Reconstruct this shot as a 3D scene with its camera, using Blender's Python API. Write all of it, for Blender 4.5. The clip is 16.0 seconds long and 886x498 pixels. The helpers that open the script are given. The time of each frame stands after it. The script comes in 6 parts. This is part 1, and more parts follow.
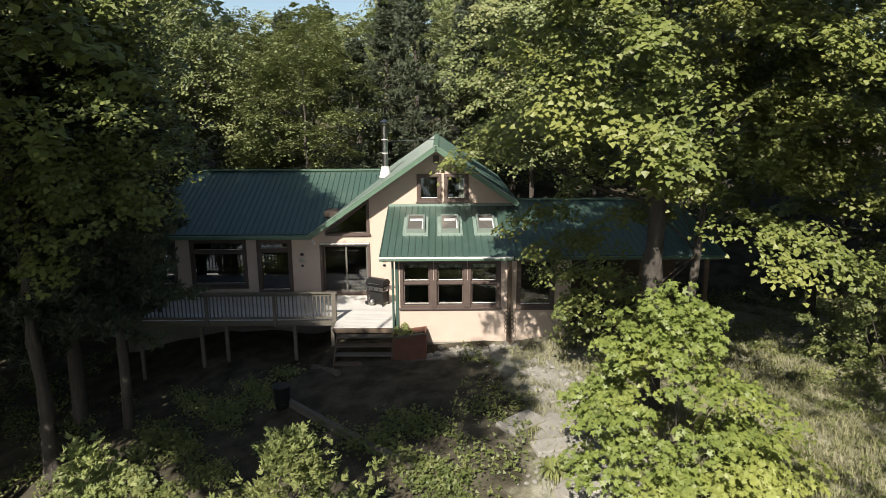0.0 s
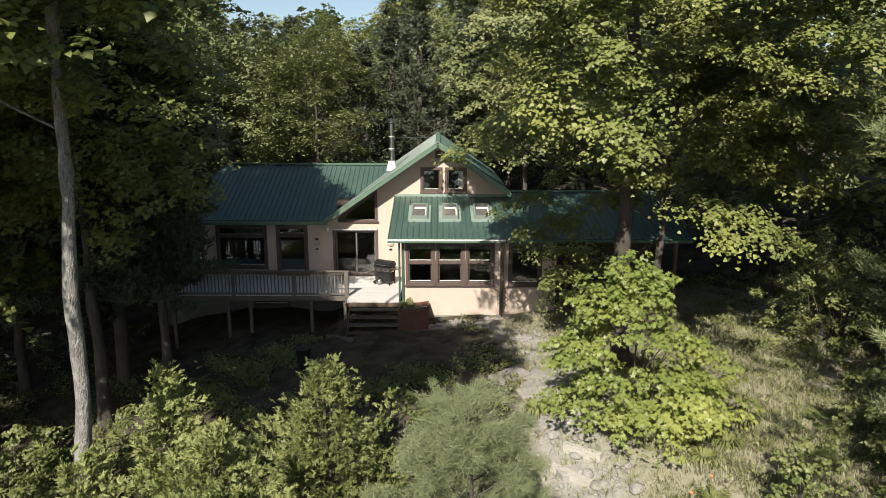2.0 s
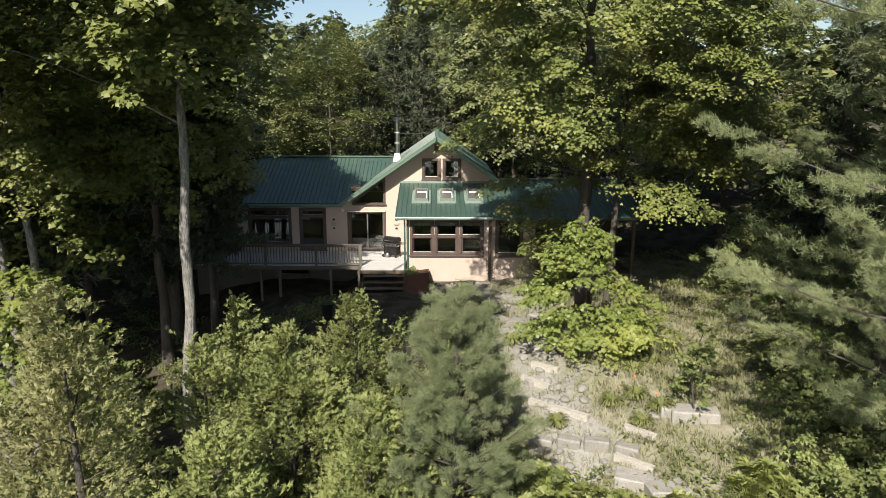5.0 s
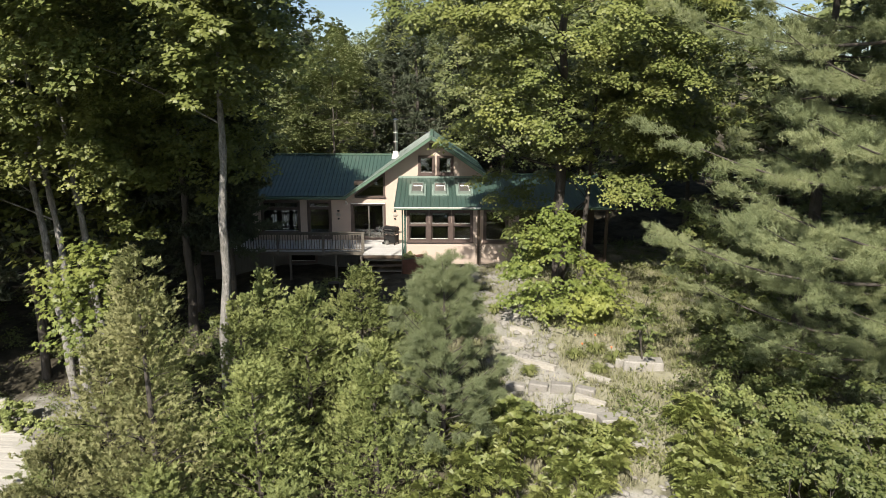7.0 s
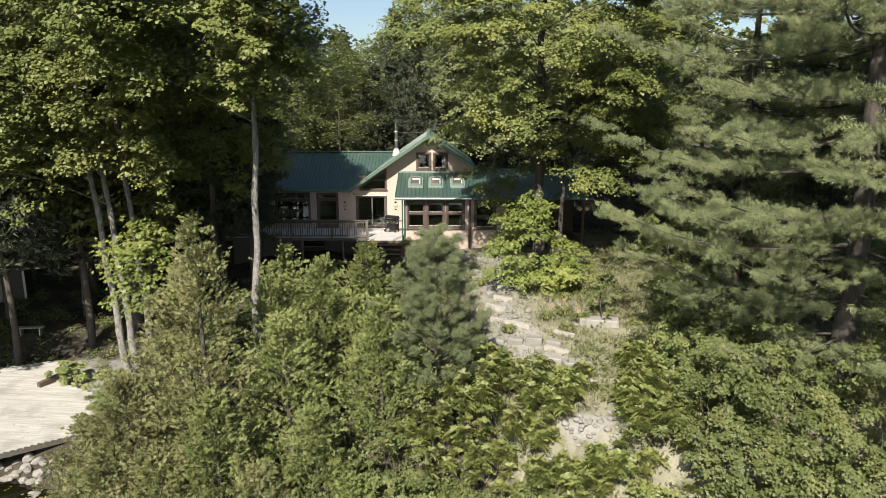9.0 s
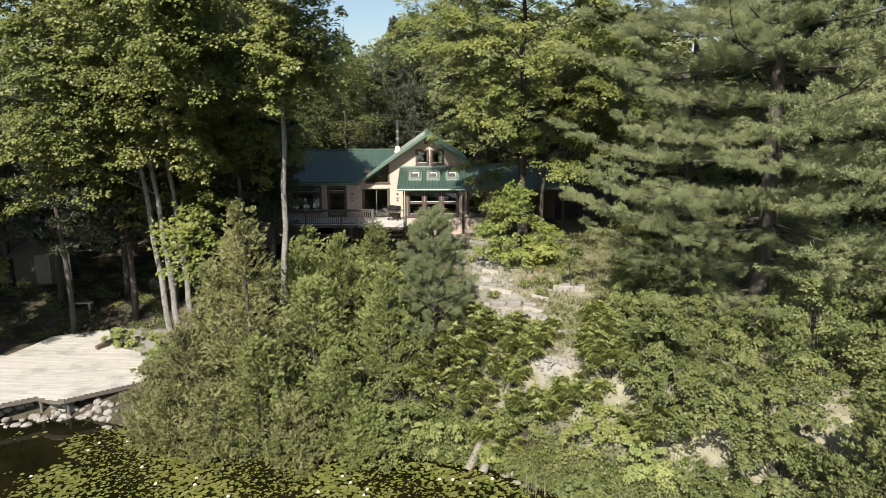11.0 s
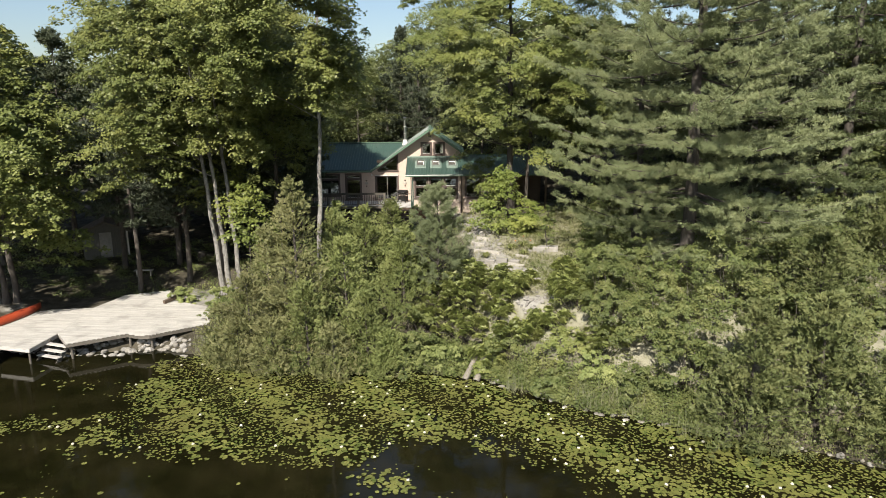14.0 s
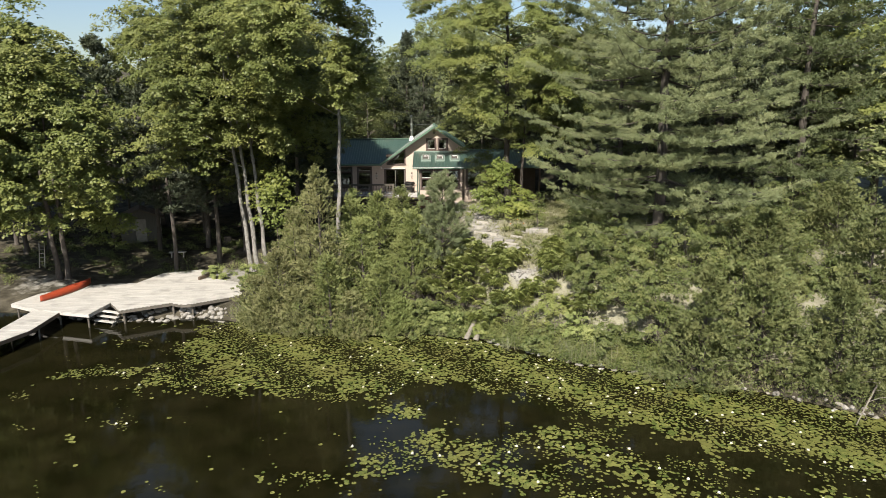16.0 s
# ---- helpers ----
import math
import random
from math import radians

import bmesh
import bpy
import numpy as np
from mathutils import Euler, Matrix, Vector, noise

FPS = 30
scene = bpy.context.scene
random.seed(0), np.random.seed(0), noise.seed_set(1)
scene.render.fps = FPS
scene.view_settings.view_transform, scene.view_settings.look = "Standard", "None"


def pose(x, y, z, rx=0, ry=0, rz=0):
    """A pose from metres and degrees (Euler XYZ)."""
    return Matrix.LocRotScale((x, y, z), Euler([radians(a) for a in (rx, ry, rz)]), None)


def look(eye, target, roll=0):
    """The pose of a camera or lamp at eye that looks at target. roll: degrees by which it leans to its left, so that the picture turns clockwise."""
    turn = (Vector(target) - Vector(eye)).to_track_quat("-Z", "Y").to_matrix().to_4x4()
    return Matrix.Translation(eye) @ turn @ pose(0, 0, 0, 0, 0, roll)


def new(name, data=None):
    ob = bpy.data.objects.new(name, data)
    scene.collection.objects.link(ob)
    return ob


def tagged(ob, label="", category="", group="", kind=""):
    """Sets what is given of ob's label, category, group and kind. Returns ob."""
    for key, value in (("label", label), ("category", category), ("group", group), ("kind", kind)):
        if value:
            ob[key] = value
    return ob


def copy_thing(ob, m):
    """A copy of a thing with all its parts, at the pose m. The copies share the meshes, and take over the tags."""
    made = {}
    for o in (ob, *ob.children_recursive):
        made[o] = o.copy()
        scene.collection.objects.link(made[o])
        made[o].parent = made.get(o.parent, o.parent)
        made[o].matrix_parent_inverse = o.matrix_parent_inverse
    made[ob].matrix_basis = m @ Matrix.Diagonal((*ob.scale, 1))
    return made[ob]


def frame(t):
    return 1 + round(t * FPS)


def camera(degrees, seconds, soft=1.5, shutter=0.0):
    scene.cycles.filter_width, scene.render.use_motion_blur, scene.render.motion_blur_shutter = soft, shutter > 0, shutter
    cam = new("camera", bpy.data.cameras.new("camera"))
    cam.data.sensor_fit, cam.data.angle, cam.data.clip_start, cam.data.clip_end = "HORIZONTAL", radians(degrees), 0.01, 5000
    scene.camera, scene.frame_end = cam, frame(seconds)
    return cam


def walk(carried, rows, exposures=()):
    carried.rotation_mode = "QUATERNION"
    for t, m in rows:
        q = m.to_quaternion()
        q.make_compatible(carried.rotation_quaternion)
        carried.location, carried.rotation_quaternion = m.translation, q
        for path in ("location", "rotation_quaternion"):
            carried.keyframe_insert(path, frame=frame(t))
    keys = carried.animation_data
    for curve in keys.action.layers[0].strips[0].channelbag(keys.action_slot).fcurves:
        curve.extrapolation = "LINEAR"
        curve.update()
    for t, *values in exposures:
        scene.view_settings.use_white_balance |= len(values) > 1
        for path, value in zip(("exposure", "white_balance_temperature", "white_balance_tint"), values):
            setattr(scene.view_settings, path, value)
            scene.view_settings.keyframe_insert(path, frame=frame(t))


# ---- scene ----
cam = camera(68.1, 16.0, soft=0.8)
PATH = [
    (0, (0.185, -25.375, 12.995), (0.193, -23.424, 12.555), -0.3),
    (0.5, (0.12, -26.092, 13.0), (0.132, -24.14, 12.561), -0.1),
    (1, (0.076, -26.83, 13.003), (0.09, -24.878, 12.565), 0.1),
    (1.5, (0.062, -27.605, 13.005), (0.077, -25.654, 12.567), 0.2),
    (2, (0.055, -28.408, 13.007), (0.07, -26.457, 12.57), 0.2),
    (2.5, (0.05, -29.241, 13.016), (0.065, -27.289, 12.578), 0.2),
    (3, (0.032, -30.091, 13.042), (0.047, -28.14, 12.603), -0.0),
    (3.5, (0.01, -30.961, 13.059), (0.027, -29.01, 12.62), 0.0),
    (4, (0.027, -31.839, 13.069), (0.043, -29.888, 12.629), 0.1),
    (6.5, (0.229, -36.382, 13.157), (0.247, -34.43, 12.72), 0.3),
    (7, (0.278, -37.33, 13.165), (0.301, -35.378, 12.73), 0.2),
    (7.5, (0.328, -38.31, 13.168), (0.352, -36.358, 12.735), 0.4),
    (8, (0.382, -39.369, 13.169), (0.407, -37.417, 12.737), 0.3),
    (8.5, (0.433, -40.516, 13.174), (0.456, -38.564, 12.741), 0.2),
    (9, (0.467, -41.749, 13.187), (0.492, -39.796, 12.758), 0.2),
    (11.5, (0.521, -48.361, 13.376), (0.551, -46.408, 12.946), -0.3),
    (12, (0.487, -49.691, 13.381), (0.516, -47.738, 12.949), -0.5),
    (12.5, (0.431, -51.028, 13.372), (0.458, -49.076, 12.939), -0.4),
    (13, (0.378, -52.393, 13.351), (0.409, -50.44, 12.919), -0.4),
    (13.5, (0.342, -53.755, 13.331), (0.371, -51.802, 12.9), -0.5),
    (14, (0.299, -55.119, 13.306), (0.327, -53.166, 12.875), -0.4),
    (14.5, (0.235, -56.461, 13.275), (0.263, -54.508, 12.845), -0.4),
    (15, (0.155, -57.8, 13.243), (0.183, -55.847, 12.814), -0.4),
    (15.5, (0.083, -59.165, 13.217), (0.111, -57.212, 12.788), -0.4),
    (16, (0.048, -60.567, 13.199), (0.072, -58.614, 12.77), -0.3),
]
walk(cam, [(t, look(eye, target, roll)) for t, eye, target, roll in PATH])

# ---- world, sun, exposure ----
SUN_TO = Vector((-0.30, -1.0, 0.92)).normalized()
world = bpy.data.worlds.new("world")
scene.world = world
world.use_nodes = True
wn = world.node_tree.nodes
sky = wn.new("ShaderNodeTexSky")
sky.sky_type, sky.sun_disc = "NISHITA", False
sky.sun_elevation, sky.sun_rotation = math.asin(SUN_TO.z), math.atan2(SUN_TO.x, SUN_TO.y)
sky.air_density, sky.dust_density, sky.ozone_density = 1.0, 1.2, 1.0
wn["Background"].inputs["Strength"].default_value = 0.076
world.node_tree.links.new(sky.outputs[0], wn["Background"].inputs["Color"])
sun = new("sun", bpy.data.lights.new("sun", "SUN"))
sun.data.energy, sun.data.angle, sun.data.color = 5.0, radians(0.55), (1.0, 0.915, 0.8)
sun.matrix_world = look((0, 0, 60), Vector((0, 0, 60)) - SUN_TO)
scene.view_settings.exposure = 0.79


# ---- materials ----
def material(name):
    m = bpy.data.materials.new(name)
    m.use_nodes = True
    t = m.node_tree
    return m, t.nodes, t.links, t.nodes["Principled BSDF"]


def mixer(n, l, fac, a, b):
    x = n.new("ShaderNodeMix")
    x.data_type = "RGBA"
    for sock, v in ((x.inputs["Factor"], fac), (x.inputs["A"], a), (x.inputs["B"], b)):
        if isinstance(v, (int, float)):
            sock.default_value = v
        elif isinstance(v, tuple):
            sock.default_value = (*v, 1)
        else:
            l.new(v, sock)
    return x.outputs["Result"]


def noise_of(n, l, scale, detail=5, coords="Object", stretch=(1, 1, 1), rough=0.6):
    c = n.new("ShaderNodeTexCoord")
    mp = n.new("ShaderNodeMapping")
    mp.inputs["Scale"].default_value = stretch
    t = n.new("ShaderNodeTexNoise")
    t.inputs["Scale"].default_value, t.inputs["Detail"].default_value, t.inputs["Roughness"].default_value = scale, detail, rough
    l.new(c.outputs[coords], mp.inputs[0])
    l.new(mp.outputs[0], t.inputs[0])
    return t.outputs["Fac"]


def ramp(n, l, fac, lo, hi):
    r = n.new("ShaderNodeMapRange")
    r.inputs["From Min"].default_value, r.inputs["From Max"].default_value = lo, hi
    l.new(fac, r.inputs["Value"])
    return r.outputs["Result"]


def bump(n, l, b, height, strength, distance):
    x = n.new("ShaderNodeBump")
    x.inputs["Strength"].default_value, x.inputs["Distance"].default_value = strength, distance
    l.new(height, x.inputs["Height"])
    l.new(x.outputs[0], b.inputs["Normal"])


def surface(name, a, b, rough, scale=6, fine=60, metal=0.0, relief=0.3, depth=0.01, stretch=(1, 1, 1), dirt=None, dirt_scale=1.2, spec=0.4, per_object=0.0):
    """Two tones in coarse and fine noise, with relief, and stains where a dirt tone is given."""
    m, n, l, p = material(name)
    f1, f2 = noise_of(n, l, scale, 6, stretch=stretch), noise_of(n, l, fine, 4, stretch=stretch)
    col = mixer(n, l, ramp(n, l, f1, 0.3, 0.7), a, b)
    col = mixer(n, l, ramp(n, l, f2, 0.45, 0.8), col, tuple(0.7 * v for v in a))
    if dirt:
        col = mixer(n, l, ramp(n, l, noise_of(n, l, dirt_scale, 7), 0.52, 0.75), col, dirt)
    if per_object:
        o = n.new("ShaderNodeObjectInfo")
        h = n.new("ShaderNodeHueSaturation")
        l.new(ramp(n, l, o.outputs["Random"], -1.5, 1.5), h.inputs["Value"])
        h.inputs["Value"].default_value = 1
        mr = h.inputs["Value"].links[0].from_node
        mr.inputs["From Min"].default_value, mr.inputs["From Max"].default_value = 0, 1
        mr.inputs["To Min"].default_value, mr.inputs["To Max"].default_value = 1 - per_object, 1 + per_object
        l.new(col, h.inputs["Color"])
        col = h.outputs[0]
    l.new(col, p.inputs["Base Color"])
    p.inputs["Roughness"].default_value, p.inputs["Metallic"].default_value = rough, metal
    p.inputs["Specular IOR Level"].default_value = spec
    bump(n, l, p, f2, relief, depth)
    return m


def foliage(name, a, b, c, through_light=0.3, rough=0.45, patch=0.35, hot=0.0):
    """Leaves: three greens by leaf and by patch, gloss above, some light passing through."""
    m, n, l, p = material(name)
    g = n.new("ShaderNodeNewGeometry")
    o = n.new("ShaderNodeObjectInfo")
    col = mixer(n, l, g.outputs["Random Per Island"], a, b)
    col = mixer(n, l, ramp(n, l, noise_of(n, l, patch, 4), 0.45, 0.7), col, c)
    h = n.new("ShaderNodeHueSaturation")
    v = ramp(n, l, o.outputs["Random"], 0, 1)
    v.node.inputs["To Min"].default_value, v.node.inputs["To Max"].default_value = 0.85, 1.15
    l.new(v, h.inputs["Value"])
    l.new(col, h.inputs["Color"])
    l.new(h.outputs[0], p.inputs["Base Color"])
    p.inputs["Roughness"].default_value = rough
    p.inputs["Specular IOR Level"].default_value = 0.35
    t = n.new("ShaderNodeBsdfTranslucent")
    tint = mixer(n, l, 0.5, h.outputs[0], (0.17, 0.2, 0.05))
    l.new(tint, t.inputs["Color"])
    mx = n.new("ShaderNodeMixShader")
    mx.inputs[0].default_value = through_light
    l.new(p.outputs[0], mx.inputs[1])
    l.new(t.outputs[0], mx.inputs[2])
    l.new(mx.outputs[0], n["Material Output"].inputs["Surface"])
    return m


LEAF_MAPLE = foliage("maple_leaf", (0.115, 0.147, 0.043), (0.185, 0.213, 0.063), (0.25, 0.265, 0.077))
LEAF_BUSH = foliage("young_maple_leaf", (0.115, 0.155, 0.04), (0.185, 0.225, 0.055), (0.28, 0.3, 0.08))
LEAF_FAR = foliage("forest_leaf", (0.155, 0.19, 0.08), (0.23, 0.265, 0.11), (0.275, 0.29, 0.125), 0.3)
LEAF_CEDAR = foliage("cedar_spray", (0.165, 0.18, 0.075), (0.25, 0.26, 0.11), (0.31, 0.295, 0.145), 0.3, 0.6, 0.7)
LEAF_CEDAR_OLD = foliage("old_cedar_spray", (0.095, 0.12, 0.045), (0.16, 0.185, 0.07), (0.21, 0.22, 0.09), 0.25, 0.6, 0.7)
LEAF_CEDAR_GREEN = foliage("green_cedar_spray", (0.16, 0.2, 0.07), (0.255, 0.295, 0.1), (0.32, 0.345, 0.13), 0.3, 0.6, 0.7)
LEAF_SUMAC = foliage("sumac_leaf", (0.16, 0.2, 0.06), (0.25, 0.28, 0.085), (0.3, 0.31, 0.11), 0.35, 0.45, 0.9)
LEAF_SHRUB = foliage("shrub_leaf", (0.08, 0.11, 0.035), (0.15, 0.18, 0.058), (0.23, 0.245, 0.09), 0.3, 0.5, 1.1)
NEEDLE = foliage("pine_needle", (0.165, 0.2, 0.095), (0.24, 0.275, 0.135), (0.28, 0.305, 0.15), 0.1, 0.5)
# White pine needles with the shade of the far side put into their colour.
NEEDLE_SHADED = foliage("shaded_pine_needle", (0.095, 0.125, 0.055), (0.14, 0.17, 0.075), (0.16, 0.185, 0.085), 0.15, 0.5)
NEEDLE_PALE = foliage("young_pine_needle", (0.16, 0.195, 0.1), (0.225, 0.26, 0.135), (0.25, 0.28, 0.15), 0.25, 0.5)
NEEDLE_DARK = foliage("spruce_needle", (0.05, 0.066, 0.04), (0.075, 0.09, 0.055), (0.085, 0.1, 0.06), 0.1, 0.6)
GRASS = foliage("grass_blade", (0.16, 0.18, 0.075), (0.31, 0.3, 0.165), (0.38, 0.355, 0.25), 0.25, 0.7, 0.9)
REED = foliage("reed_blade", (0.17, 0.19, 0.11), (0.24, 0.25, 0.15), (0.3, 0.29, 0.18), 0.2, 0.6, 0.8)
LILY = foliage("lily_pad", (0.065, 0.095, 0.022), (0.23, 0.235, 0.07), (0.15, 0.15, 0.045), 0.05, 0.28, 0.5)
LEAF_DAYLILY = foliage("daylily_leaf", (0.15, 0.18, 0.06), (0.22, 0.24, 0.085), (0.27, 0.27, 0.12), 0.3, 0.5, 0.8)
PETAL = surface("petal", (0.85, 0.83, 0.75), (0.9, 0.88, 0.8), 0.5)
BARK = surface("bark", (0.06, 0.052, 0.045), (0.12, 0.105, 0.09), 0.9, 3, 25, relief=0.9, depth=0.03, stretch=(3, 3, 0.5), dirt=(0.045, 0.042, 0.035))
BARK_PALE = surface("pale_bark", (0.17, 0.165, 0.15), (0.37, 0.355, 0.33), 0.9, 4, 14, relief=1.0, depth=0.06, stretch=(2.2, 2.2, 0.8), dirt=(0.1, 0.095, 0.08), dirt_scale=3.2)
DRIFT = surface("bleached_wood", (0.36, 0.34, 0.3), (0.5, 0.475, 0.425), 0.85, 4, 30, relief=0.6, stretch=(1, 6, 6))
STUCCO = surface("cream_stucco", (0.53, 0.435, 0.37), (0.58, 0.475, 0.4), 0.9, 1.2, 140, relief=0.35, depth=0.004, dirt=(0.47, 0.39, 0.33), dirt_scale=0.7)
TRIM = surface("brown_trim", (0.085, 0.062, 0.054), (0.115, 0.086, 0.075), 0.55, 4, 50, relief=0.15)
ROOF = surface("green_metal_roof", (0.05, 0.09, 0.073), (0.058, 0.1, 0.081), 0.36, 0.8, 30, relief=0.05, dirt=(0.07, 0.105, 0.085), spec=0.5)
FASCIA = surface("green_fascia", (0.1, 0.17, 0.12), (0.12, 0.19, 0.14), 0.45, 2, 30, relief=0.05)
FLASHING = surface("pale_green_flashing", (0.2, 0.27, 0.23), (0.24, 0.31, 0.27), 0.4, 2, 30, relief=0.05)
SOFFIT = surface("brown_soffit", (0.09, 0.055, 0.04), (0.11, 0.07, 0.05), 0.7)
# Weathered tone, taken darker to carry the shade over the deck railing.
GREY_WOOD = surface("weathered_wood", (0.095, 0.085, 0.07), (0.16, 0.145, 0.122), 0.85, 3, 40, relief=0.4, stretch=(0.6, 6, 6), per_object=0.15)
DOCK_WOOD = surface("bleached_deck_board", (0.4, 0.385, 0.355), (0.55, 0.535, 0.495), 0.8, 2, 30, relief=0.5, stretch=(0.5, 6, 6), dirt=(0.26, 0.25, 0.23), dirt_scale=0.8, per_object=0.1)
DECK_WOOD = surface("painted_deck_board", (0.45, 0.445, 0.43), (0.53, 0.525, 0.51), 0.7, 2, 30, relief=0.3, stretch=(0.5, 6, 6), per_object=0.08)
RED_WOOD = surface("red_brown_wood", (0.11, 0.05, 0.035), (0.16, 0.075, 0.05), 0.8, 3, 40, relief=0.4)
LOG = surface("silvered_log", (0.17, 0.155, 0.13), (0.29, 0.265, 0.225), 0.9, 4, 24, relief=0.8, stretch=(1, 1, 5))
DARK_WOOD = surface("dark_wood", (0.1, 0.075, 0.055), (0.15, 0.11, 0.08), 0.85, 3, 40, relief=0.4)
STONE = surface("limestone", (0.22, 0.205, 0.18), (0.33, 0.31, 0.27), 0.9, 3, 30, relief=0.7, depth=0.02, dirt=(0.17, 0.16, 0.13), per_object=0.15)
BLACK = surface("black_enamel", (0.012, 0.012, 0.012), (0.02, 0.02, 0.02), 0.3, spec=0.5)
STEEL = surface("stainless_steel", (0.45, 0.44, 0.42), (0.52, 0.51, 0.49), 0.28, metal=1.0, relief=0.03)
WHITE = surface("white_paint", (0.75, 0.74, 0.7), (0.8, 0.79, 0.76), 0.5, relief=0.1)
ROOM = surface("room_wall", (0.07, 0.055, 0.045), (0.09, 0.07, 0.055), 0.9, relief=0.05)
CURTAIN = surface("curtain_cloth", (0.7, 0.68, 0.63), (0.78, 0.76, 0.7), 0.9, relief=0.2)
RED = surface("red_hull", (0.36, 0.06, 0.025), (0.42, 0.075, 0.03), 0.4, 1, 40, relief=0.05, dirt=(0.3, 0.06, 0.035))
SHED = surface("grey_boards", (0.1, 0.1, 0.09), (0.14, 0.135, 0.12), 0.85, 2, 30, relief=0.3, stretch=(6, 6, 0.6))
ORANGE = surface("orange_petal", (0.7, 0.22, 0.08), (0.8, 0.3, 0.12), 0.6)
PALE_STONE = surface("pale_limestone", (0.25, 0.24, 0.22), (0.37, 0.355, 0.325), 0.9, 3, 30, relief=0.6, depth=0.02, dirt=(0.22, 0.2, 0.17), per_object=0.15)


def glass_material():
    m, n, l, p = material("window_glass")
    n.remove(p)
    tr, gl, fr, mx = (n.new("ShaderNode" + k) for k in ("BsdfTransparent", "BsdfGlossy", "Fresnel", "MixShader"))
    tr.inputs["Color"].default_value = (0.72, 0.76, 0.74, 1)
    gl.inputs["Roughness"].default_value = 0.015
    fr.inputs["IOR"].default_value = 2.1
    for a, b in ((fr.outputs[0], mx.inputs[0]), (tr.outputs[0], mx.inputs[1]), (gl.outputs[0], mx.inputs[2]), (mx.outputs[0], n["Material Output"].inputs["Surface"])):
        l.new(a, b)
    return m


GLASS = glass_material()


def water_material():
    m, n, l, p = material("lake_water")
    col = mixer(n, l, ramp(n, l, noise_of(n, l, 0.5, 7), 0.38, 0.68), (0.006, 0.006, 0.002), (0.014, 0.0125, 0.005))
    l.new(col, p.inputs["Base Color"])
    p.inputs["Roughness"].default_value, p.inputs["IOR"].default_value = 0.04, 1.33
    bump(n, l, p, noise_of(n, l, 2.2, 3, stretch=(1, 1.6, 1)), 0.12, 0.02)
    return m


WATER = water_material()


def ground_material():
    """Forest litter, dry grass and pale sand, by noise and by where the path and the banks run."""
    m, n, l, p = material("ground_soil")
    big, mid, fine = noise_of(n, l, 0.22, 6), noise_of(n, l, 1.3, 6), noise_of(n, l, 14, 5)
    litter = mixer(n, l, ramp(n, l, mid, 0.35, 0.7), (0.032, 0.029, 0.02), (0.105, 0.094, 0.07))
    grass = mixer(n, l, ramp(n, l, mid, 0.35, 0.7), (0.18, 0.175, 0.12), (0.31, 0.3, 0.225))
    sand = mixer(n, l, ramp(n, l, fine, 0.35, 0.7), (0.225, 0.22, 0.198), (0.39, 0.38, 0.345))
    at = n.new("ShaderNodeAttribute")
    at.attribute_name = "cover"
    sep = n.new("ShaderNodeSeparateColor")
    l.new(at.outputs["Color"], sep.inputs[0])

    def worn(chan, noise_fac):
        a = n.new("ShaderNodeMath")
        a.operation = "ADD"
        l.new(chan, a.inputs[0])
        l.new(noise_fac, a.inputs[1])
        return ramp(n, l, a.outputs[0], 0.85, 1.15)
    col = mixer(n, l, worn(sep.outputs["Green"], mid), litter, grass)
    col = mixer(n, l, worn(sep.outputs["Red"], mid), col, sand)
    col = mixer(n, l, ramp(n, l, fine, 0.55, 0.8), col, (0.09, 0.08, 0.05))
    l.new(col, p.inputs["Base Color"])
    p.inputs["Roughness"].default_value = 0.95
    p.inputs["Specular IOR Level"].default_value = 0.15
    bump(n, l, p, fine, 0.7, 0.05)
    return m


GROUND = ground_material()


# ---- mesh helpers ----
def mesh_of(name, verts, faces, mat, smooth=False):
    """A mesh out of numpy arrays; faces all with the same number of corners."""
    v, f = np.asarray(verts, dtype=np.float32), np.asarray(faces, dtype=np.int32)
    me = bpy.data.meshes.new(name)
    me.vertices.add(len(v))
    me.vertices.foreach_set("co", v.ravel())
    k = f.shape[1]
    me.loops.add(f.size)
    me.loops.foreach_set("vertex_index", f.ravel())
    me.polygons.add(len(f))
    me.polygons.foreach_set("loop_start", np.arange(0, f.size, k, dtype=np.int32))
    me.polygons.foreach_set("loop_total", np.full(len(f), k, dtype=np.int32))
    if smooth:
        me.polygons.foreach_set("use_smooth", np.ones(len(f), dtype=bool))
    me.update(calc_edges=True)
    me.materials.append(mat)
    return me


def from_bm(name, bm, mat, smooth=False):
    bmesh.ops.recalc_face_normals(bm, faces=bm.faces)
    me = bpy.data.meshes.new(name)
    bm.to_mesh(me)
    bm.free()
    me.materials.append(mat)
    if smooth:
        me.polygons.foreach_set("use_smooth", np.ones(len(me.polygons), dtype=bool))
    return me


def part(name, shape, mat, parent=None, label="", at=None, smooth=False):
    """Links a bmesh or a mesh as one object, under a thing where one is given."""
    me = shape if isinstance(shape, bpy.types.Mesh) else from_bm(name, shape, mat, smooth)
    ob = new(name, me)
    if parent:
        ob.parent = parent
    if at is not None:
        ob.matrix_local = at
    return tagged(ob, label)


def thing(name, label, category, at=None, group="", kind=""):
    ob = new(name)
    ob.empty_display_size = 0.3
    if at is not None:
        ob.matrix_world = at
    return tagged(ob, label, category, group, kind)


